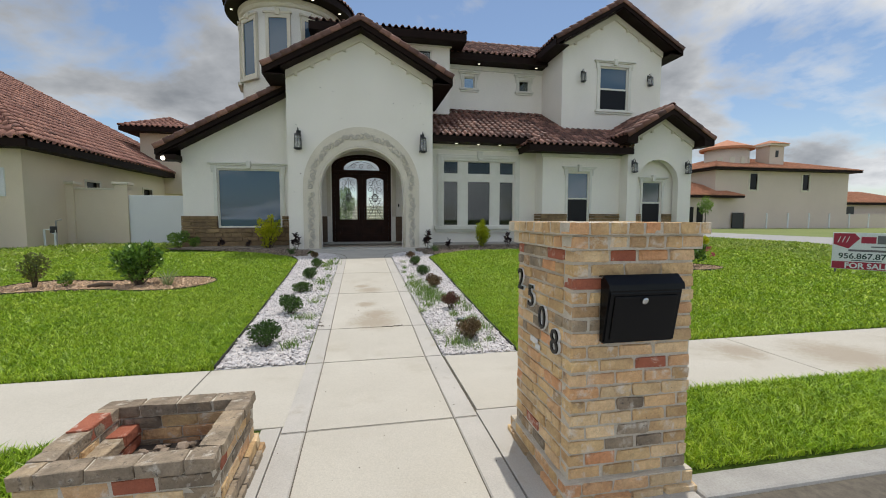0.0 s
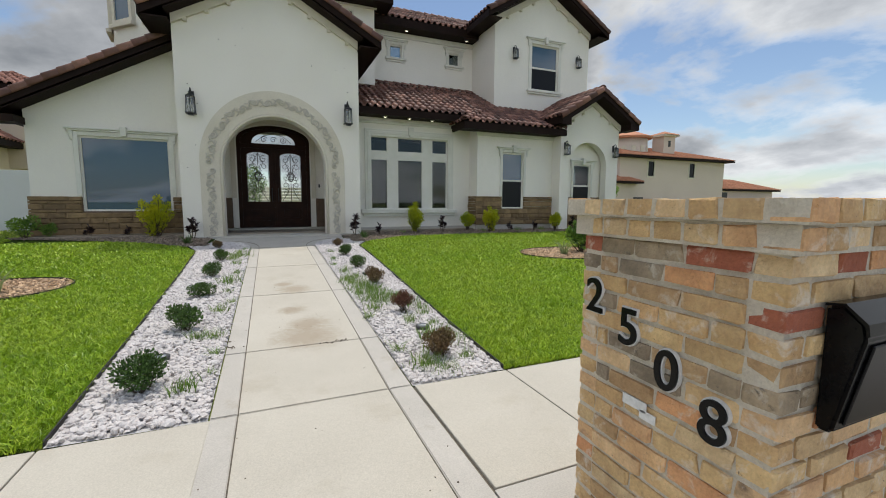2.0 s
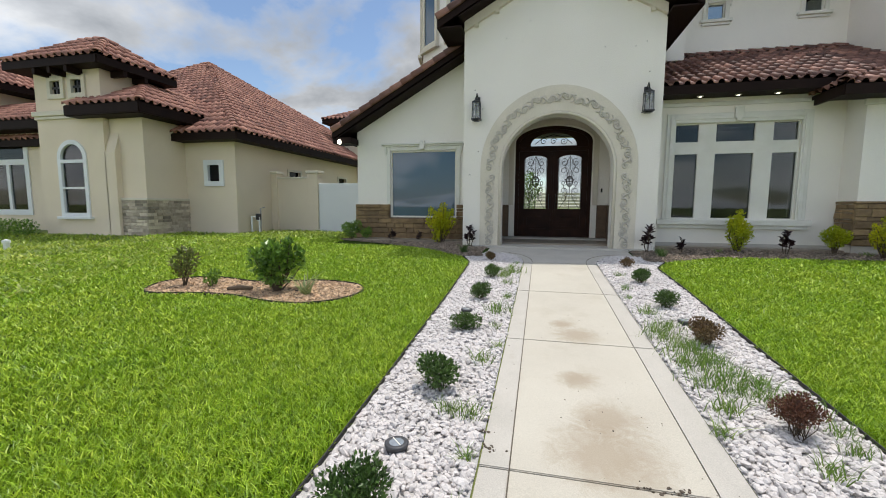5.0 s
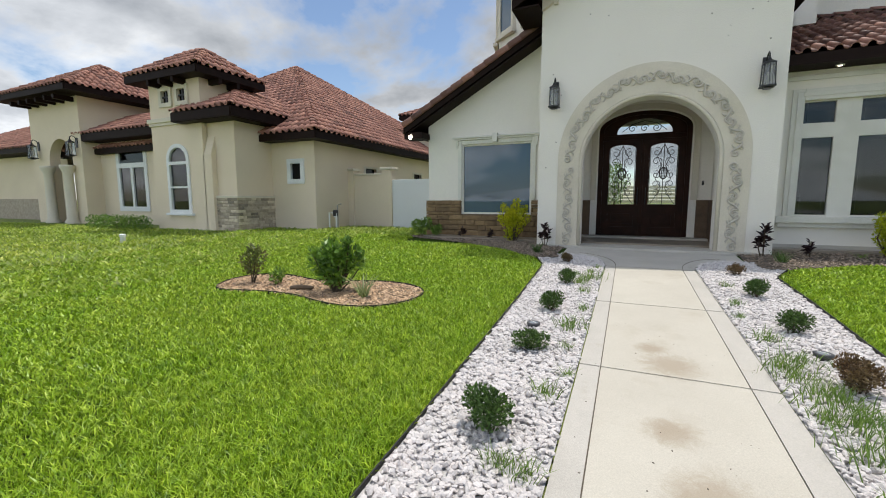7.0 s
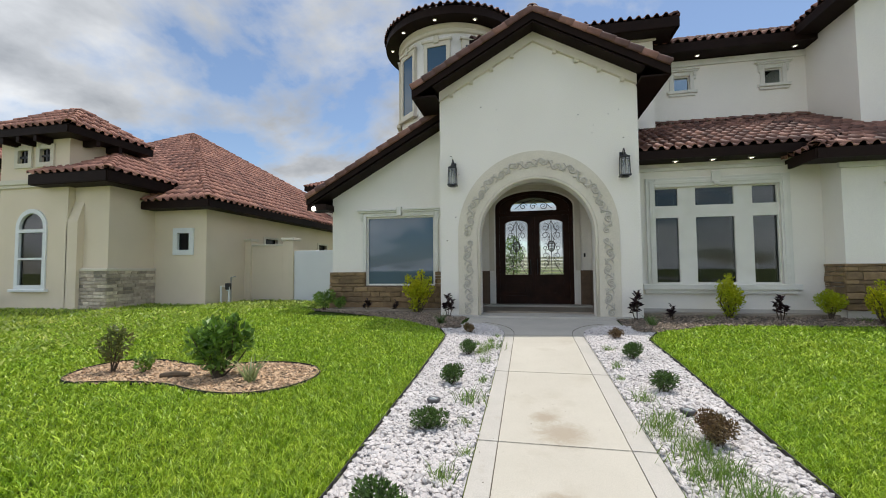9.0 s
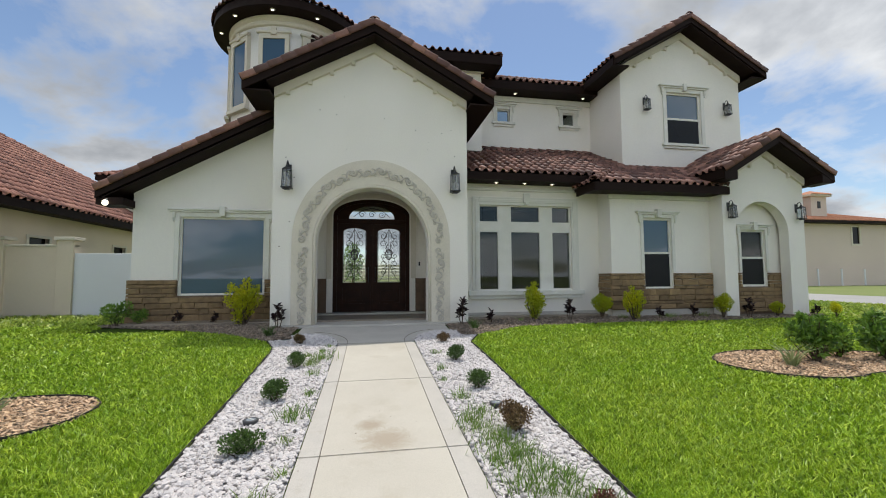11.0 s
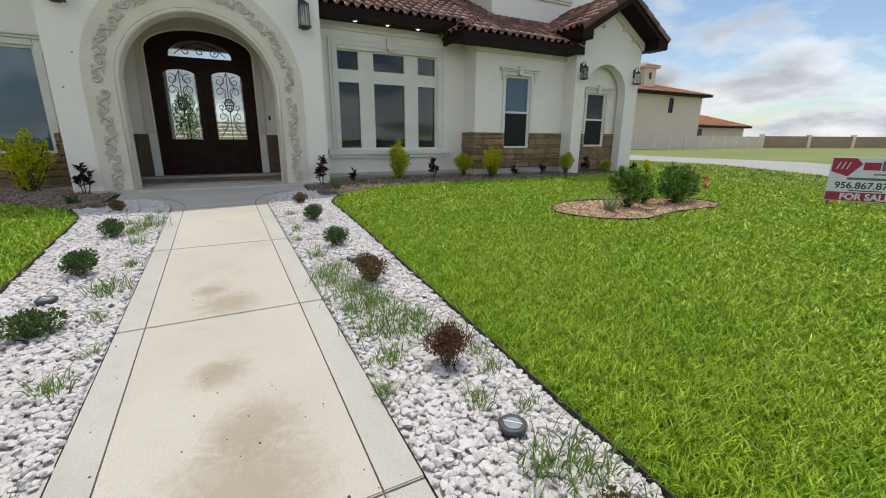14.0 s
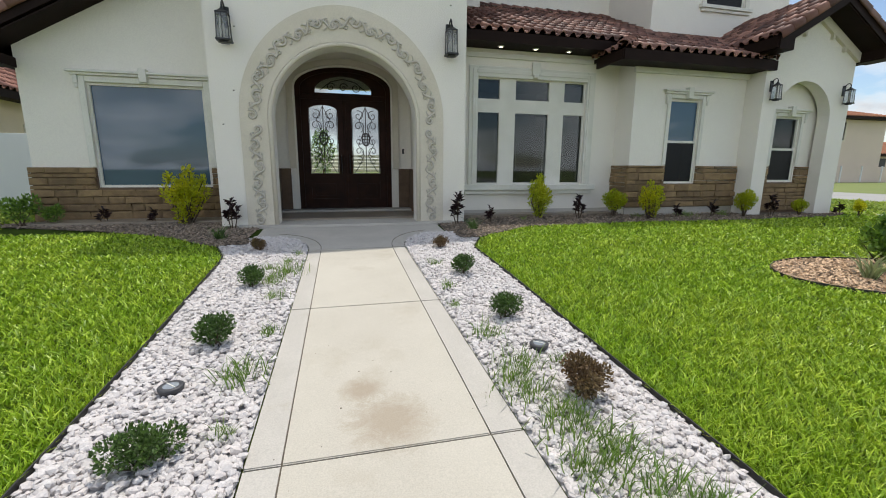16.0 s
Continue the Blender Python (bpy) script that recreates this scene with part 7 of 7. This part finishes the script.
def hip(parent, x0, x1, y0, y1, z, rise, material, fascia=0.22):
    """A hipped roof over a rectangle; the ridge lies along the longer side."""
    w, d = x1 - x0, y1 - y0
    h = min(w, d) / 2
    if w >= d:
        a, b = (x0 + h, (y0 + y1) / 2, z + rise), (x1 - h, (y0 + y1) / 2, z + rise)
        c = [(x0, y0, z), (x1, y0, z), (x1, y1, z), (x0, y1, z)]
        slopes = [(c[0], c[1], b, a), (c[1], c[2], b, b), (c[2], c[3], a, b), (c[3], c[0], a, a)]
    else:
        a, b = ((x0 + x1) / 2, y0 + h, z + rise), ((x0 + x1) / 2, y1 - h, z + rise)
        c = [(x0, y0, z), (x1, y0, z), (x1, y1, z), (x0, y1, z)]
        slopes = [(c[0], c[1], a, a), (c[1], c[2], b, a), (c[2], c[3], b, b), (c[3], c[0], a, b)]
    caps = [(c[0], a), (c[1], b if w >= d else a), (c[2], b), (c[3], a if w >= d else b)]
    if (Vector(a) - Vector(b)).length > 0.2:
        caps.append((a, b))
    boards = [(c[k], c[(k + 1) % 4], fascia) for k in range(4)]
    r = roof(parent, slopes, material, caps, [((p[0], p[1], p[2] - 0.02), (q[0], q[1], q[2] - 0.02), f) for p, q, f in boards], wide=0.27, long=0.40)
    part("soffit", box(x0 + 0.02, x1 - 0.02, y0 + 0.02, y1 - 0.02, z - fascia - 0.02, z - fascia + 0.01), BROWN, parent)
    return r


# entrance pylon with the arched window
wall("wall", [rect(-15.99, -13.37, NZ, 5.70), arch_loop(-15.20, -14.15, 1.30, 3.05, 0.5, 18), rect(-15.28, -14.86, 4.98, 5.42), rect(-14.44, -14.02, 4.98, 5.42)], 13.6, 13.85, TAN, nb)
side_wall("wall", [rect(13.85, 15.6, NZ, 5.7)], -13.62, -13.37, TAN, nb)
side_wall("wall", [rect(13.85, 15.6, NZ, 5.7)], -15.99, -15.74, TAN, nb)
part("string_course", box(-16.08, -13.28, 13.50, 13.62, 4.35, 4.50, 0.02, box(-16.04, -13.32, 13.54, 13.62, 4.25, 4.35, 0.02)), TANTRIM, nb)
part("buttress", sheet([[(13.6, NZ), (14.2, NZ), (14.2, 4.3), (13.95, 4.3), (13.75, 3.7), (13.6, 3.2)]], 0.4, sideways(-13.4, -13.0)), TAN, nb)
w = part("window", sheet([arch_loop(-15.26, -14.09, 1.22, 3.05, 0.56, 18), rect(-15.13, -14.22, 1.34, 2.09), rect(-15.13, -14.22, 2.15, 2.90), arch_loop(-15.13, -14.22, 3.00, 3.05, 0.43, 14)], 0.12, front(13.56, 13.68)), WHITEWALL, nb)
part("pane", sheet([arch_loop(-15.2, -14.15, 1.3, 3.05, 0.5, 18)], 0.01, front(13.63, 13.64)), GLASS, w)
part("sill", box(-15.36, -13.99, 13.48, 13.62, 1.14, 1.22, 0.01), WHITEWALL, w)
for x in (-15.07, -14.23):
    w = part("grille_window", sheet([rect(x - 0.33, x + 0.33, 4.86, 5.54), rect(x - 0.2, x + 0.2, 5.0, 5.40)], 0.08, front(13.54, 13.62)), TANTRIM, nb)
    part("grille", box(x - 0.2, x + 0.2, 13.6, 13.63, 5.17, 5.23, 0, box(x - 0.03, x + 0.03, 13.6, 13.63, 5.0, 5.40)), BLACK, w)
    part("dark_pane", box(x - 0.2, x + 0.2, 13.66, 13.67, 5.0, 5.40), BLACKGLOSS, w)
hip(nb, -16.5, -12.85, 13.15, 15.85, 5.92, 0.95, TILE_RED)
for x in (-15.3, -14.7, -14.05):
    part("bracket", box(x - 0.06, x + 0.06, 13.15, 13.6, 5.50, 5.70, 0.01), BROWN, nb)
for y in (14.0, 14.7):
    part("bracket", box(-13.37, -12.85, y - 0.06, y + 0.06, 5.50, 5.70, 0.01), BROWN, nb)

# stone-based bay beside it
part("wall", box(-13.35, -12.10, 13.78, 16.0, NZ, 4.3), TAN, nb)
PALESTONE = mat("pale_ledge_stone", (0.62, 0.55, 0.45), (0.42, 0.365, 0.29), 0.9, 7, 60, 0.01, 25, vary=[(0.45, 0.44, 0.43), (1.1, 1.05, 1.0), (0.75, 0.72, 0.68), (1.4, 1.38, 1.32)], island=False)
sb = part("stone_base", box(-13.10, -12.06, 13.74, 15.3, NZ, 1.72), PALESTONE, nb)
pr2 = random.Random(17)
unit = [unit_block(50 + k) for k in range(3)]
for u_ in unit:
    u_.materials.clear()
    u_.materials.append(PALESTONE)
for row in range(13):
    z = 0.45 + row * 0.10
    x = -13.10
    while x < -12.08:
        w_ = min(pr2.uniform(0.18, 0.42), -12.04 - x)
        ob = part("stone", pr2.choice(unit), PALESTONE, sb)
        ob.matrix_basis = Matrix.Translation((x + w_ / 2, 13.735, z + 0.05)) @ Matrix.Diagonal((w_ - 0.01, 0.07, 0.09, 1))
        x += w_
    y = 13.72
    while y < 15.28:
        w_ = min(pr2.uniform(0.18, 0.42), 15.3 - y)
        ob = part("stone", pr2.choice(unit), PALESTONE, sb)
        ob.matrix_basis = Matrix.Translation((-12.055, y + w_ / 2, z + 0.05)) @ Matrix.Rotation(math.pi / 2, 4, "Z") @ Matrix.Diagonal((w_ - 0.01, 0.07, 0.09, 1))
        y += w_
part("stone_cap", box(-13.15, -12.0, 13.68, 15.3, 1.74, 1.82, 0.015), TANTRIM, nb)
b0, bz = 13.22, 4.55
roof(nb, [((-14.3, b0, bz), (-11.55, b0, bz), (-13.4, b0 + 1.9, bz + 1.05), (-14.3, b0 + 1.9, bz + 1.05)), ((-11.55, b0, bz), (-11.55, 17.0, bz), (-13.4, 17.0, bz + 1.05), (-13.4, b0 + 1.9, bz + 1.05))], TILE_RED,
     [((-11.55, b0, bz), (-13.4, b0 + 1.9, bz + 1.05))], [((-14.3, b0, bz - 0.02), (-11.55, b0, bz - 0.02), 0.28), ((-11.55, b0, bz - 0.02), (-11.55, 17.0, bz - 0.02), 0.28), ((-14.3, b0, bz - 0.02), (-14.3, 13.6, bz - 0.02), 0.28)], wide=0.27, long=0.4)
part("soffit", box(-14.28, -11.58, b0 + 0.02, 16.5, bz - 0.32, bz - 0.28), BROWN, nb)

# main body with its long side towards the white wall
wall("wall", [rect(-12.2, -10.15, NZ, 3.72), rect(-11.24, -10.72, 2.36, 2.98)], 15.3, 15.55, TAN, nb)
side_wall("wall", [rect(15.55, 30.2, NZ, 3.72), rect(18.3, 19.1, 2.55, 2.95), rect(22.5, 23.3, 2.55, 2.95)], -10.40, -10.15, TAN, nb)
for a in (18.3, 22.5):
    w = part("window", sheet([rect(a - 0.1, a + 0.9, 2.47, 3.03), rect(a, a + 0.8, 2.55, 2.95)], 0.08, sideways(-10.2, -10.12)), TANTRIM, nb)
    part("pane", box(-10.25, -10.24, a, a + 0.8, 2.55, 2.95), BLACKGLOSS, w)
w = part("window", sheet([rect(-11.36, -10.60, 2.24, 3.10), rect(-11.20, -10.76, 2.40, 2.94)], 0.10, front(15.25, 15.35)), WHITEWALL, nb)
part("pane", box(-11.24, -10.72, 15.36, 15.37, 2.36, 2.98), BLACKGLOSS, w)
hip(nb, -25.6, -9.66, 14.80, 30.75, 3.92, 5.10, TILE_RED)
part("plinth", box(-16.05, -13.2, 13.55, 13.62, NZ, 0.66, 0, box(-10.16, -10.11, 15.3, 30, NZ, 0.66)), CONCRETE_B, nb)
part("plinth", box(-12.1, -10.1, 15.24, 15.3, NZ, 0.66), CONCRETE_B, nb)

# window wall and porch further along
wall("wall", [rect(-22.8, -15.7, NZ, 4.2), rect(-20.75, -18.75, 1.25, 3.95)], 15.0, 15.25, TAN, nb)
pn_ = [(-20.6, -18.9, 3.25, 3.82), (-20.6, -19.82, 1.4, 3.05), (-19.68, -18.9, 1.4, 3.05)]
window_unit("window", -20.8, -18.7, 1.2, 4.0, 14.96, nb, pn_, frame=WHITEWALL, depth=0.1)
roof(nb, [((-22.6, 14.35, 4.5), (-15.7, 14.35, 4.5), (-15.7, 16.5, 5.6), (-22.6, 16.5, 5.6))], TILE_RED, [], [((-22.6, 14.35, 4.48), (-15.9, 14.35, 4.48), 0.28)], wide=0.27, long=0.4)
part("soffit", box(-22.5, -15.9, 14.37, 15.0, 4.18, 4.22), BROWN, nb)
wall("wall", [rect(-26.0, -21.95, NZ, 6.1), arch_loop(-24.6, -22.7, NZ, 3.4, 1.0, 18)], 14.3, 14.7, TAN, nb)
side_wall("wall", [rect(14.7, 18.5, NZ, 6.1)], -22.25, -21.95, TAN, nb)
part("porch_back", box(-26, -22, 17.5, 17.7, NZ, 6.0), TAN, nb)
hip(nb, -26.9, -21.1, 13.5, 19.3, 6.35, 1.75, TILE_RED)
for k in range(6):
    part("bracket", box(-25.8 + 0.7 * k, -25.66 + 0.7 * k, 13.6, 14.3, 5.85, 6.05, 0.01), BROWN, nb)
for x in (-24.35, -22.75):
    col = part("column", lathe([(0.28, 0.5), (0.28, 0.75), (0.2, 0.85), (0.17, 2.8), (0.2, 2.9), (0.28, 3.1), (0.28, 3.2)], (x, 14.1, 0), 16), TANTRIM, nb, smooth=True)
lamp2 = lantern("black iron wall lantern on a tan stucco pillar")
lamp2.matrix_basis = Matrix.Translation((-24.89, 15.55, 4.28)) @ Matrix.Scale(1.6, 4)
copy_thing(lamp2, Matrix()).matrix_basis = Matrix.Translation((-28.42, 15.55, 4.28)) @ Matrix.Scale(1.6, 4)
wall("wall", [rect(-40, -26.0, NZ, 4.0)], 15.6, 15.8, TAN, nb)
part("stone_base", box(-40, -26.0, 15.5, 15.6, NZ, 1.75), PALESTONE, nb)
hip(nb, -42, -25.6, 14.8, 30, 4.3, 4.0, TILE_RED)

hedge = bush("low_hedge", "low dark green hedge by the tan wall", "hedge", "", [(-1.2 + 0.35 * k, 0.1 * (k % 2), 0.22, 0.28) for k in range(9)], 3500, 0.06, 0.5, BIGLEAF, 91, 8)
put(hedge, -19.7, 14.1, 0.0, 1.2)
pipe = thing("pipe_stub", "white capped drain pipe standing in the grass", "pipe", at=(-14.6, 11.6, ground_z(11.6)))
part("pipe", lathe([(0.07, -0.05), (0.07, 0.16), (0.09, 0.16), (0.09, 0.24), (0.02, 0.26)], (-14.6, 11.6, ground_z(11.6)), 12), WHITEWALL, pipe)
tap = thing("yard_pipes", "white and grey standing pipes with a tap by the wall", "pipes", at=(-11.12, 17.4, 0.53))
part("pipe", tube([(-11.15, 17.2, 0.4), (-11.15, 17.2, 1.17), (-10.92, 17.25, 1.17), (-10.92, 17.25, 1.0)], 0.033, 8), WHITEWALL, tap)
part("pipe", tube([(-10.90, 17.4, 0.4), (-10.90, 17.4, 1.48), (-10.72, 17.4, 1.52)], 0.028, 8), CURB, tap)
part("pipe", tube([(-10.86, 17.25, 0.4), (-10.86, 17.25, 1.15)], 0.028, 8), WHITEWALL, tap)
part("valve", box(-10.99, -10.84, 17.2, 17.36, 1.04, 1.28, 0.02), BLACK, tap)

# the house set at its true distance
AFAR = Matrix.Translation((-0.27, 3.92, 1.66)) @ Matrix.Scale(1.12, 4) @ Matrix.Translation((0.27, -3.92, -1.66))
nb.matrix_basis = AFAR

# raised roof seen over the neighbour's long roof
tw = thing("far_roof_tower", "small tan roof tower with terracotta hip roof", "house")
part("tower_body", box(-12.5, -10.1, 27.2, 30.0, 3.0, 6.5), TAN, tw)
hip(tw, -13.2, -9.5, 26.5, 30.6, 6.72, 0.85, TILE_RED)

# ---- far house across the side street ----
far = thing("far_house", "large beige stucco house with orange tile roofs and chimney", "house")


def fx(x):
    return -0.063 + (x + 0.063) * 0.78


def fz(z):
    return 1.588 + (z - 1.588) * 0.78


FYD = 40.5
wall("wall", [rect(fx(50.7), fx(75.16), 0.3, fz(8.7)), rect(fx(56.7), fx(58.0), fz(5.95), fz(8.3)), rect(fx(66.3), fx(67.5), fz(5.9), fz(8.3))], FYD, FYD + 0.3, FARWALL, far)
part("wall", box(fx(75.16) - 0.3, fx(75.16), FYD + 0.3, FYD + 12, 0.3, fz(8.7)), FARWALL, far)
part("wall", box(fx(50.7), fx(50.7) + 0.3, FYD + 0.3, FYD + 12, 0.3, fz(8.7)), FARWALL, far)
for a, b in ((56.7, 58.0), (66.3, 67.5)):
    w = part("window", sheet([rect(fx(a) - 0.2, fx(b) + 0.2, fz(5.95) - 0.2, fz(8.3) + 0.1), rect(fx(a), fx(b), fz(5.95), fz(8.3))], 0.1, front(FYD - 0.06, FYD + 0.04)), TANTRIM, far)
    part("pane", box(fx(a), fx(b), FYD + 0.05, FYD + 0.07, fz(5.95), fz(8.3)), BLACKGLOSS, w)
hip(far, fx(49.5), fx(76.2), FYD - 0.9, FYD + 12.8, fz(9.0), 2.0, TILE_PALE, fascia=0.2)
t = part("tower", lathe([(2.35, 5.5), (2.35, fz(12.0) + 0.3)], (fx(57.5), FYD + 4.0, 0), 24), FARWALL, far, smooth=True)
part("tower_roof", lathe([(2.9, 0.0), (2.95, 0.25), (0.05, 1.35)], (fx(57.5), FYD + 4.0, fz(12.0) + 0.3), 24), TILE_PALE, t)
for k in range(5):
    a = radians(-150 + 30 * k)
    part("tower_window", box(-0.28, 0.28, -2.42, -2.3, 8.2, 9.0, m=Matrix.Translation((fx(57.5), FYD + 4.0, 0)) @ Matrix.Rotation(a + math.pi / 2, 4, "Z")), TANTRIM, t)
ch = part("chimney", box(fx(62.3), fx(65.0), FYD + 1.6, FYD + 3.4, 6.0, fz(12.9)), FARWALL, far)
part("chimney_cap", box(fx(62.3) - 0.35, fx(65.0) + 0.35, FYD + 1.25, FYD + 3.75, fz(12.9), fz(12.9) + 0.25, 0.02), TANTRIM, ch)
part("cap_roof", lathe([(2.0, 0.0), (1.7, 0.12), (0.1, 0.55)], (fx(63.65), FYD + 2.5, fz(12.9) + 0.25), 4, start=math.pi / 4), TILE_PALE, ch)
# no slot is cut: a thin black plate gives its inner shade
part("chimney_slot_shade", box(fx(63.4), fx(63.9), FYD + 1.55, FYD + 1.6, fz(11.2), fz(12.2)), BLACK, ch)
part("wing", box(fx(44), fx(50.8), FYD - 0.5, FYD + 6, 0.3, fz(4.6)), FARWALL, far)
hip(far, fx(43), fx(54.3), FYD - 1.2, FYD + 6.5, fz(4.9), 1.7, TILE_PALE, fascia=0.2)
for x in (45.6, 47.2):
    part("window", box(fx(x), fx(x + 1.0), FYD - 0.56, FYD - 0.5, 1.1, 2.9), BLACKGLOSS, far)
ext = thing("far_garage", "low beige stucco garage with orange hip roof", "garage")
part("wall", box(fx(75.3), fx(92), FYD + 1, FYD + 9, 0.3, fz(3.9)), FARWALL, ext)
# black plate on the uncut wall, standing for the shade in an opening
part("opening", box(fx(75.6), fx(78.5), FYD + 0.95, FYD + 1.0, fz(2.0), fz(3.6)), BLACK, ext)
hip(ext, fx(74.6), fx(93), FYD + 0.3, FYD + 9.6, fz(4.2), 1.6, TILE_PALE, fascia=0.2)
gate = thing("dark_gate", "dark metal side gate in the far wall", "gate", at=(fx(54.6), FYD - 0.2, 0.5))
part("gate_panel", box(fx(53.6), fx(55.6), FYD - 0.25, FYD - 0.18, 0.5, fz(2.5)), BLACK, gate)
fence = thing("far_fence", "pale concrete panel fence with white posts", "fence")
part("panel", box(fx(55.7), fx(96), FYD - 0.35, FYD - 0.25, 0.3, fz(2.35)), FARWALL, fence)
for k in range(11):
    x = fx(59.5 + 3.9 * k)
    part("post", box(x - 0.07, x + 0.07, FYD - 0.45, FYD - 0.33, 0.4, fz(2.45), 0.01), WHITEWALL, fence)
tanw = thing("far_tan_wall", "long tan block boundary wall across a field", "wall", kind="structure")
m = Matrix.Translation((fx(96), FYD - 0.3, 0)) @ Matrix.Rotation(radians(-16), 4, "Z")
part("panel", box(0, 130, 0, 0.25, 0.3, 2.3, m=m), mat("tan_block_wall", (0.36, 0.26, 0.17), (0.30, 0.21, 0.14), 0.9, 0.5, 20), tanw)
for k in range(14):
    part("pillar", box(k * 9.0 - 0.3, k * 9.0 + 0.3, -0.1, 0.35, 0.3, 2.55, m=m), TAN, tanw)

# palm-like young tree by the far house
tree = thing("young_tree", "young green tree beside the far house", "tree", at=(fx(45.6), FYD - 3, 0.53))
tr_ = np.random.RandomState(77)
part("trunk", tube([(fx(45.6), FYD - 3, 0.4), (fx(45.6) + 0.05, FYD - 3, 1.6), (fx(45.6), FYD - 3, 2.6)], [0.07, 0.05, 0.03], 7), STEM, tree)
c, d = clumps(700, tr_, [(0, 0, 2.2, 0.6), (0.4, 0, 2.7, 0.5), (-0.4, 0, 2.6, 0.5), (0, 0, 3.2, 0.4)], 0.35)
part("crown", leaf_cloud(c + np.array((fx(45.6), FYD - 3, 0.4)), d, 0.18, 0.5, tr_, BIGLEAF), BIGLEAF, tree)

# ---- for-sale sign ----
SIGNWHITE = mat("sign_white", (0.70, 0.74, 0.74), (0.66, 0.70, 0.70), 0.6, 8)
SIGNRED = mat("sign_red", (0.36, 0.02, 0.05), (0.32, 0.018, 0.045), 0.6, 8)
SIGNDARK = mat("sign_dark_green", (0.02, 0.05, 0.05), (0.03, 0.06, 0.06), 0.6, 8)
SIGNGREY = mat("sign_grey", (0.14, 0.14, 0.15), (0.12, 0.12, 0.13), 0.6, 8)
sign = thing("for_sale_sign", "white and red metal for-sale yard sign on posts", "sign", at=(11.85, 8.36, 0.22))
W_, H_ = 1.28, 0.92
sm = Matrix.Translation((11.85, 8.36, 0.33)) @ Matrix.Rotation(math.atan2(-0.86, 0.5), 4, "Z") @ Matrix.Rotation(math.pi / 2, 4, "X")
part("board", box(0, W_, 0, H_, -0.02, 0.0, 0.004, m=sm), SIGNWHITE, sign)
part("red_strip", box(0.01, W_ - 0.01, 0.01, 0.19, 0.0, 0.004, m=sm), SIGNRED, sign)
part("red_flag", sheet([[(0.02, H_ - 0.02), (0.40, H_ - 0.02), (0.50, H_ - 0.14), (0.30, H_ - 0.40), (0.02, H_ - 0.30)]], 0.004, sm @ Matrix.Translation((0, 0, 0.003))), SIGNRED, sign)
for k in range(3):
    part("flag_mark", tube([sm @ Vector((0.10 + 0.08 * k, H_ - 0.25, 0.006)), sm @ Vector((0.15 + 0.08 * k, H_ - 0.10, 0.006))], 0.009, 5), SIGNWHITE, sign)
part("name_bar", box(0.52, 0.78, H_ - 0.26, H_ - 0.10, 0.0, 0.004, m=sm), SIGNRED, sign)
part("name_bar", box(0.80, 1.20, H_ - 0.27, H_ - 0.07, 0.0, 0.004, m=sm), SIGNGREY, sign)
part("text_bar", box(0.70, 1.10, H_ - 0.36, H_ - 0.33, 0.0, 0.003, m=sm), SIGNGREY, sign)
part("text_bar", box(0.30, 1.02, H_ - 0.47, H_ - 0.42, 0.0, 0.003, m=sm), SIGNGREY, sign)
words("sale_text", "FOR SALE", 0.185, sm @ Matrix.Translation((W_ / 2, 0.035, 0.006)), SIGNWHITE, sign, 0.001, 0.006)
words("number_text", "956.867.8740", 0.19, sm @ Matrix.Translation((W_ / 2, 0.27, 0.002)), SIGNDARK, sign, 0.001, 0.004)
part("text_bar", box(0.36, 0.90, 0.215, 0.235, 0.0, 0.003, m=sm), SIGNDARK, sign)
for x in (0.08, W_ - 0.08):
    part("post", box(x - 0.018, x + 0.018, -0.30, H_, -0.05, -0.02, m=sm), SIGNGREY, sign)

# ---- back garden seen through the door ----
bf = thing("back_fence", "light wooden slat fence behind the house", "fence")
for k in range(9):
    part("slat", box(-4, 4, 33.0, 33.03, 0.6 + 0.22 * k, 0.76 + 0.22 * k), TANTRIM, bf)
for x in (-3.9, -1.3, 1.3, 3.9):
    part("post", box(x - 0.05, x + 0.05, 33.03, 33.13, 0.4, 2.6), TANTRIM, bf)
gtree = thing("garden_tree", "leafy green garden tree behind the house", "tree", at=(-1.05, 29.0, 0.53))
part("trunk", tube([(-1.05, 29, 0.4), (-1.0, 29, 1.6), (-1.05, 29, 2.6)], [0.08, 0.06, 0.03], 7), STEM, gtree)
c, d = clumps(1300, tr_, [(0, 0, 1.6, 0.55), (0.3, 0, 2.3, 0.5), (-0.3, 0, 2.4, 0.5), (0, 0, 3.0, 0.45)], 0.35)
part("crown", leaf_cloud(c + np.array((-1.05, 29, 0.3)), d, 0.14, 0.5, tr_, BIGLEAF), BIGLEAF, gtree)
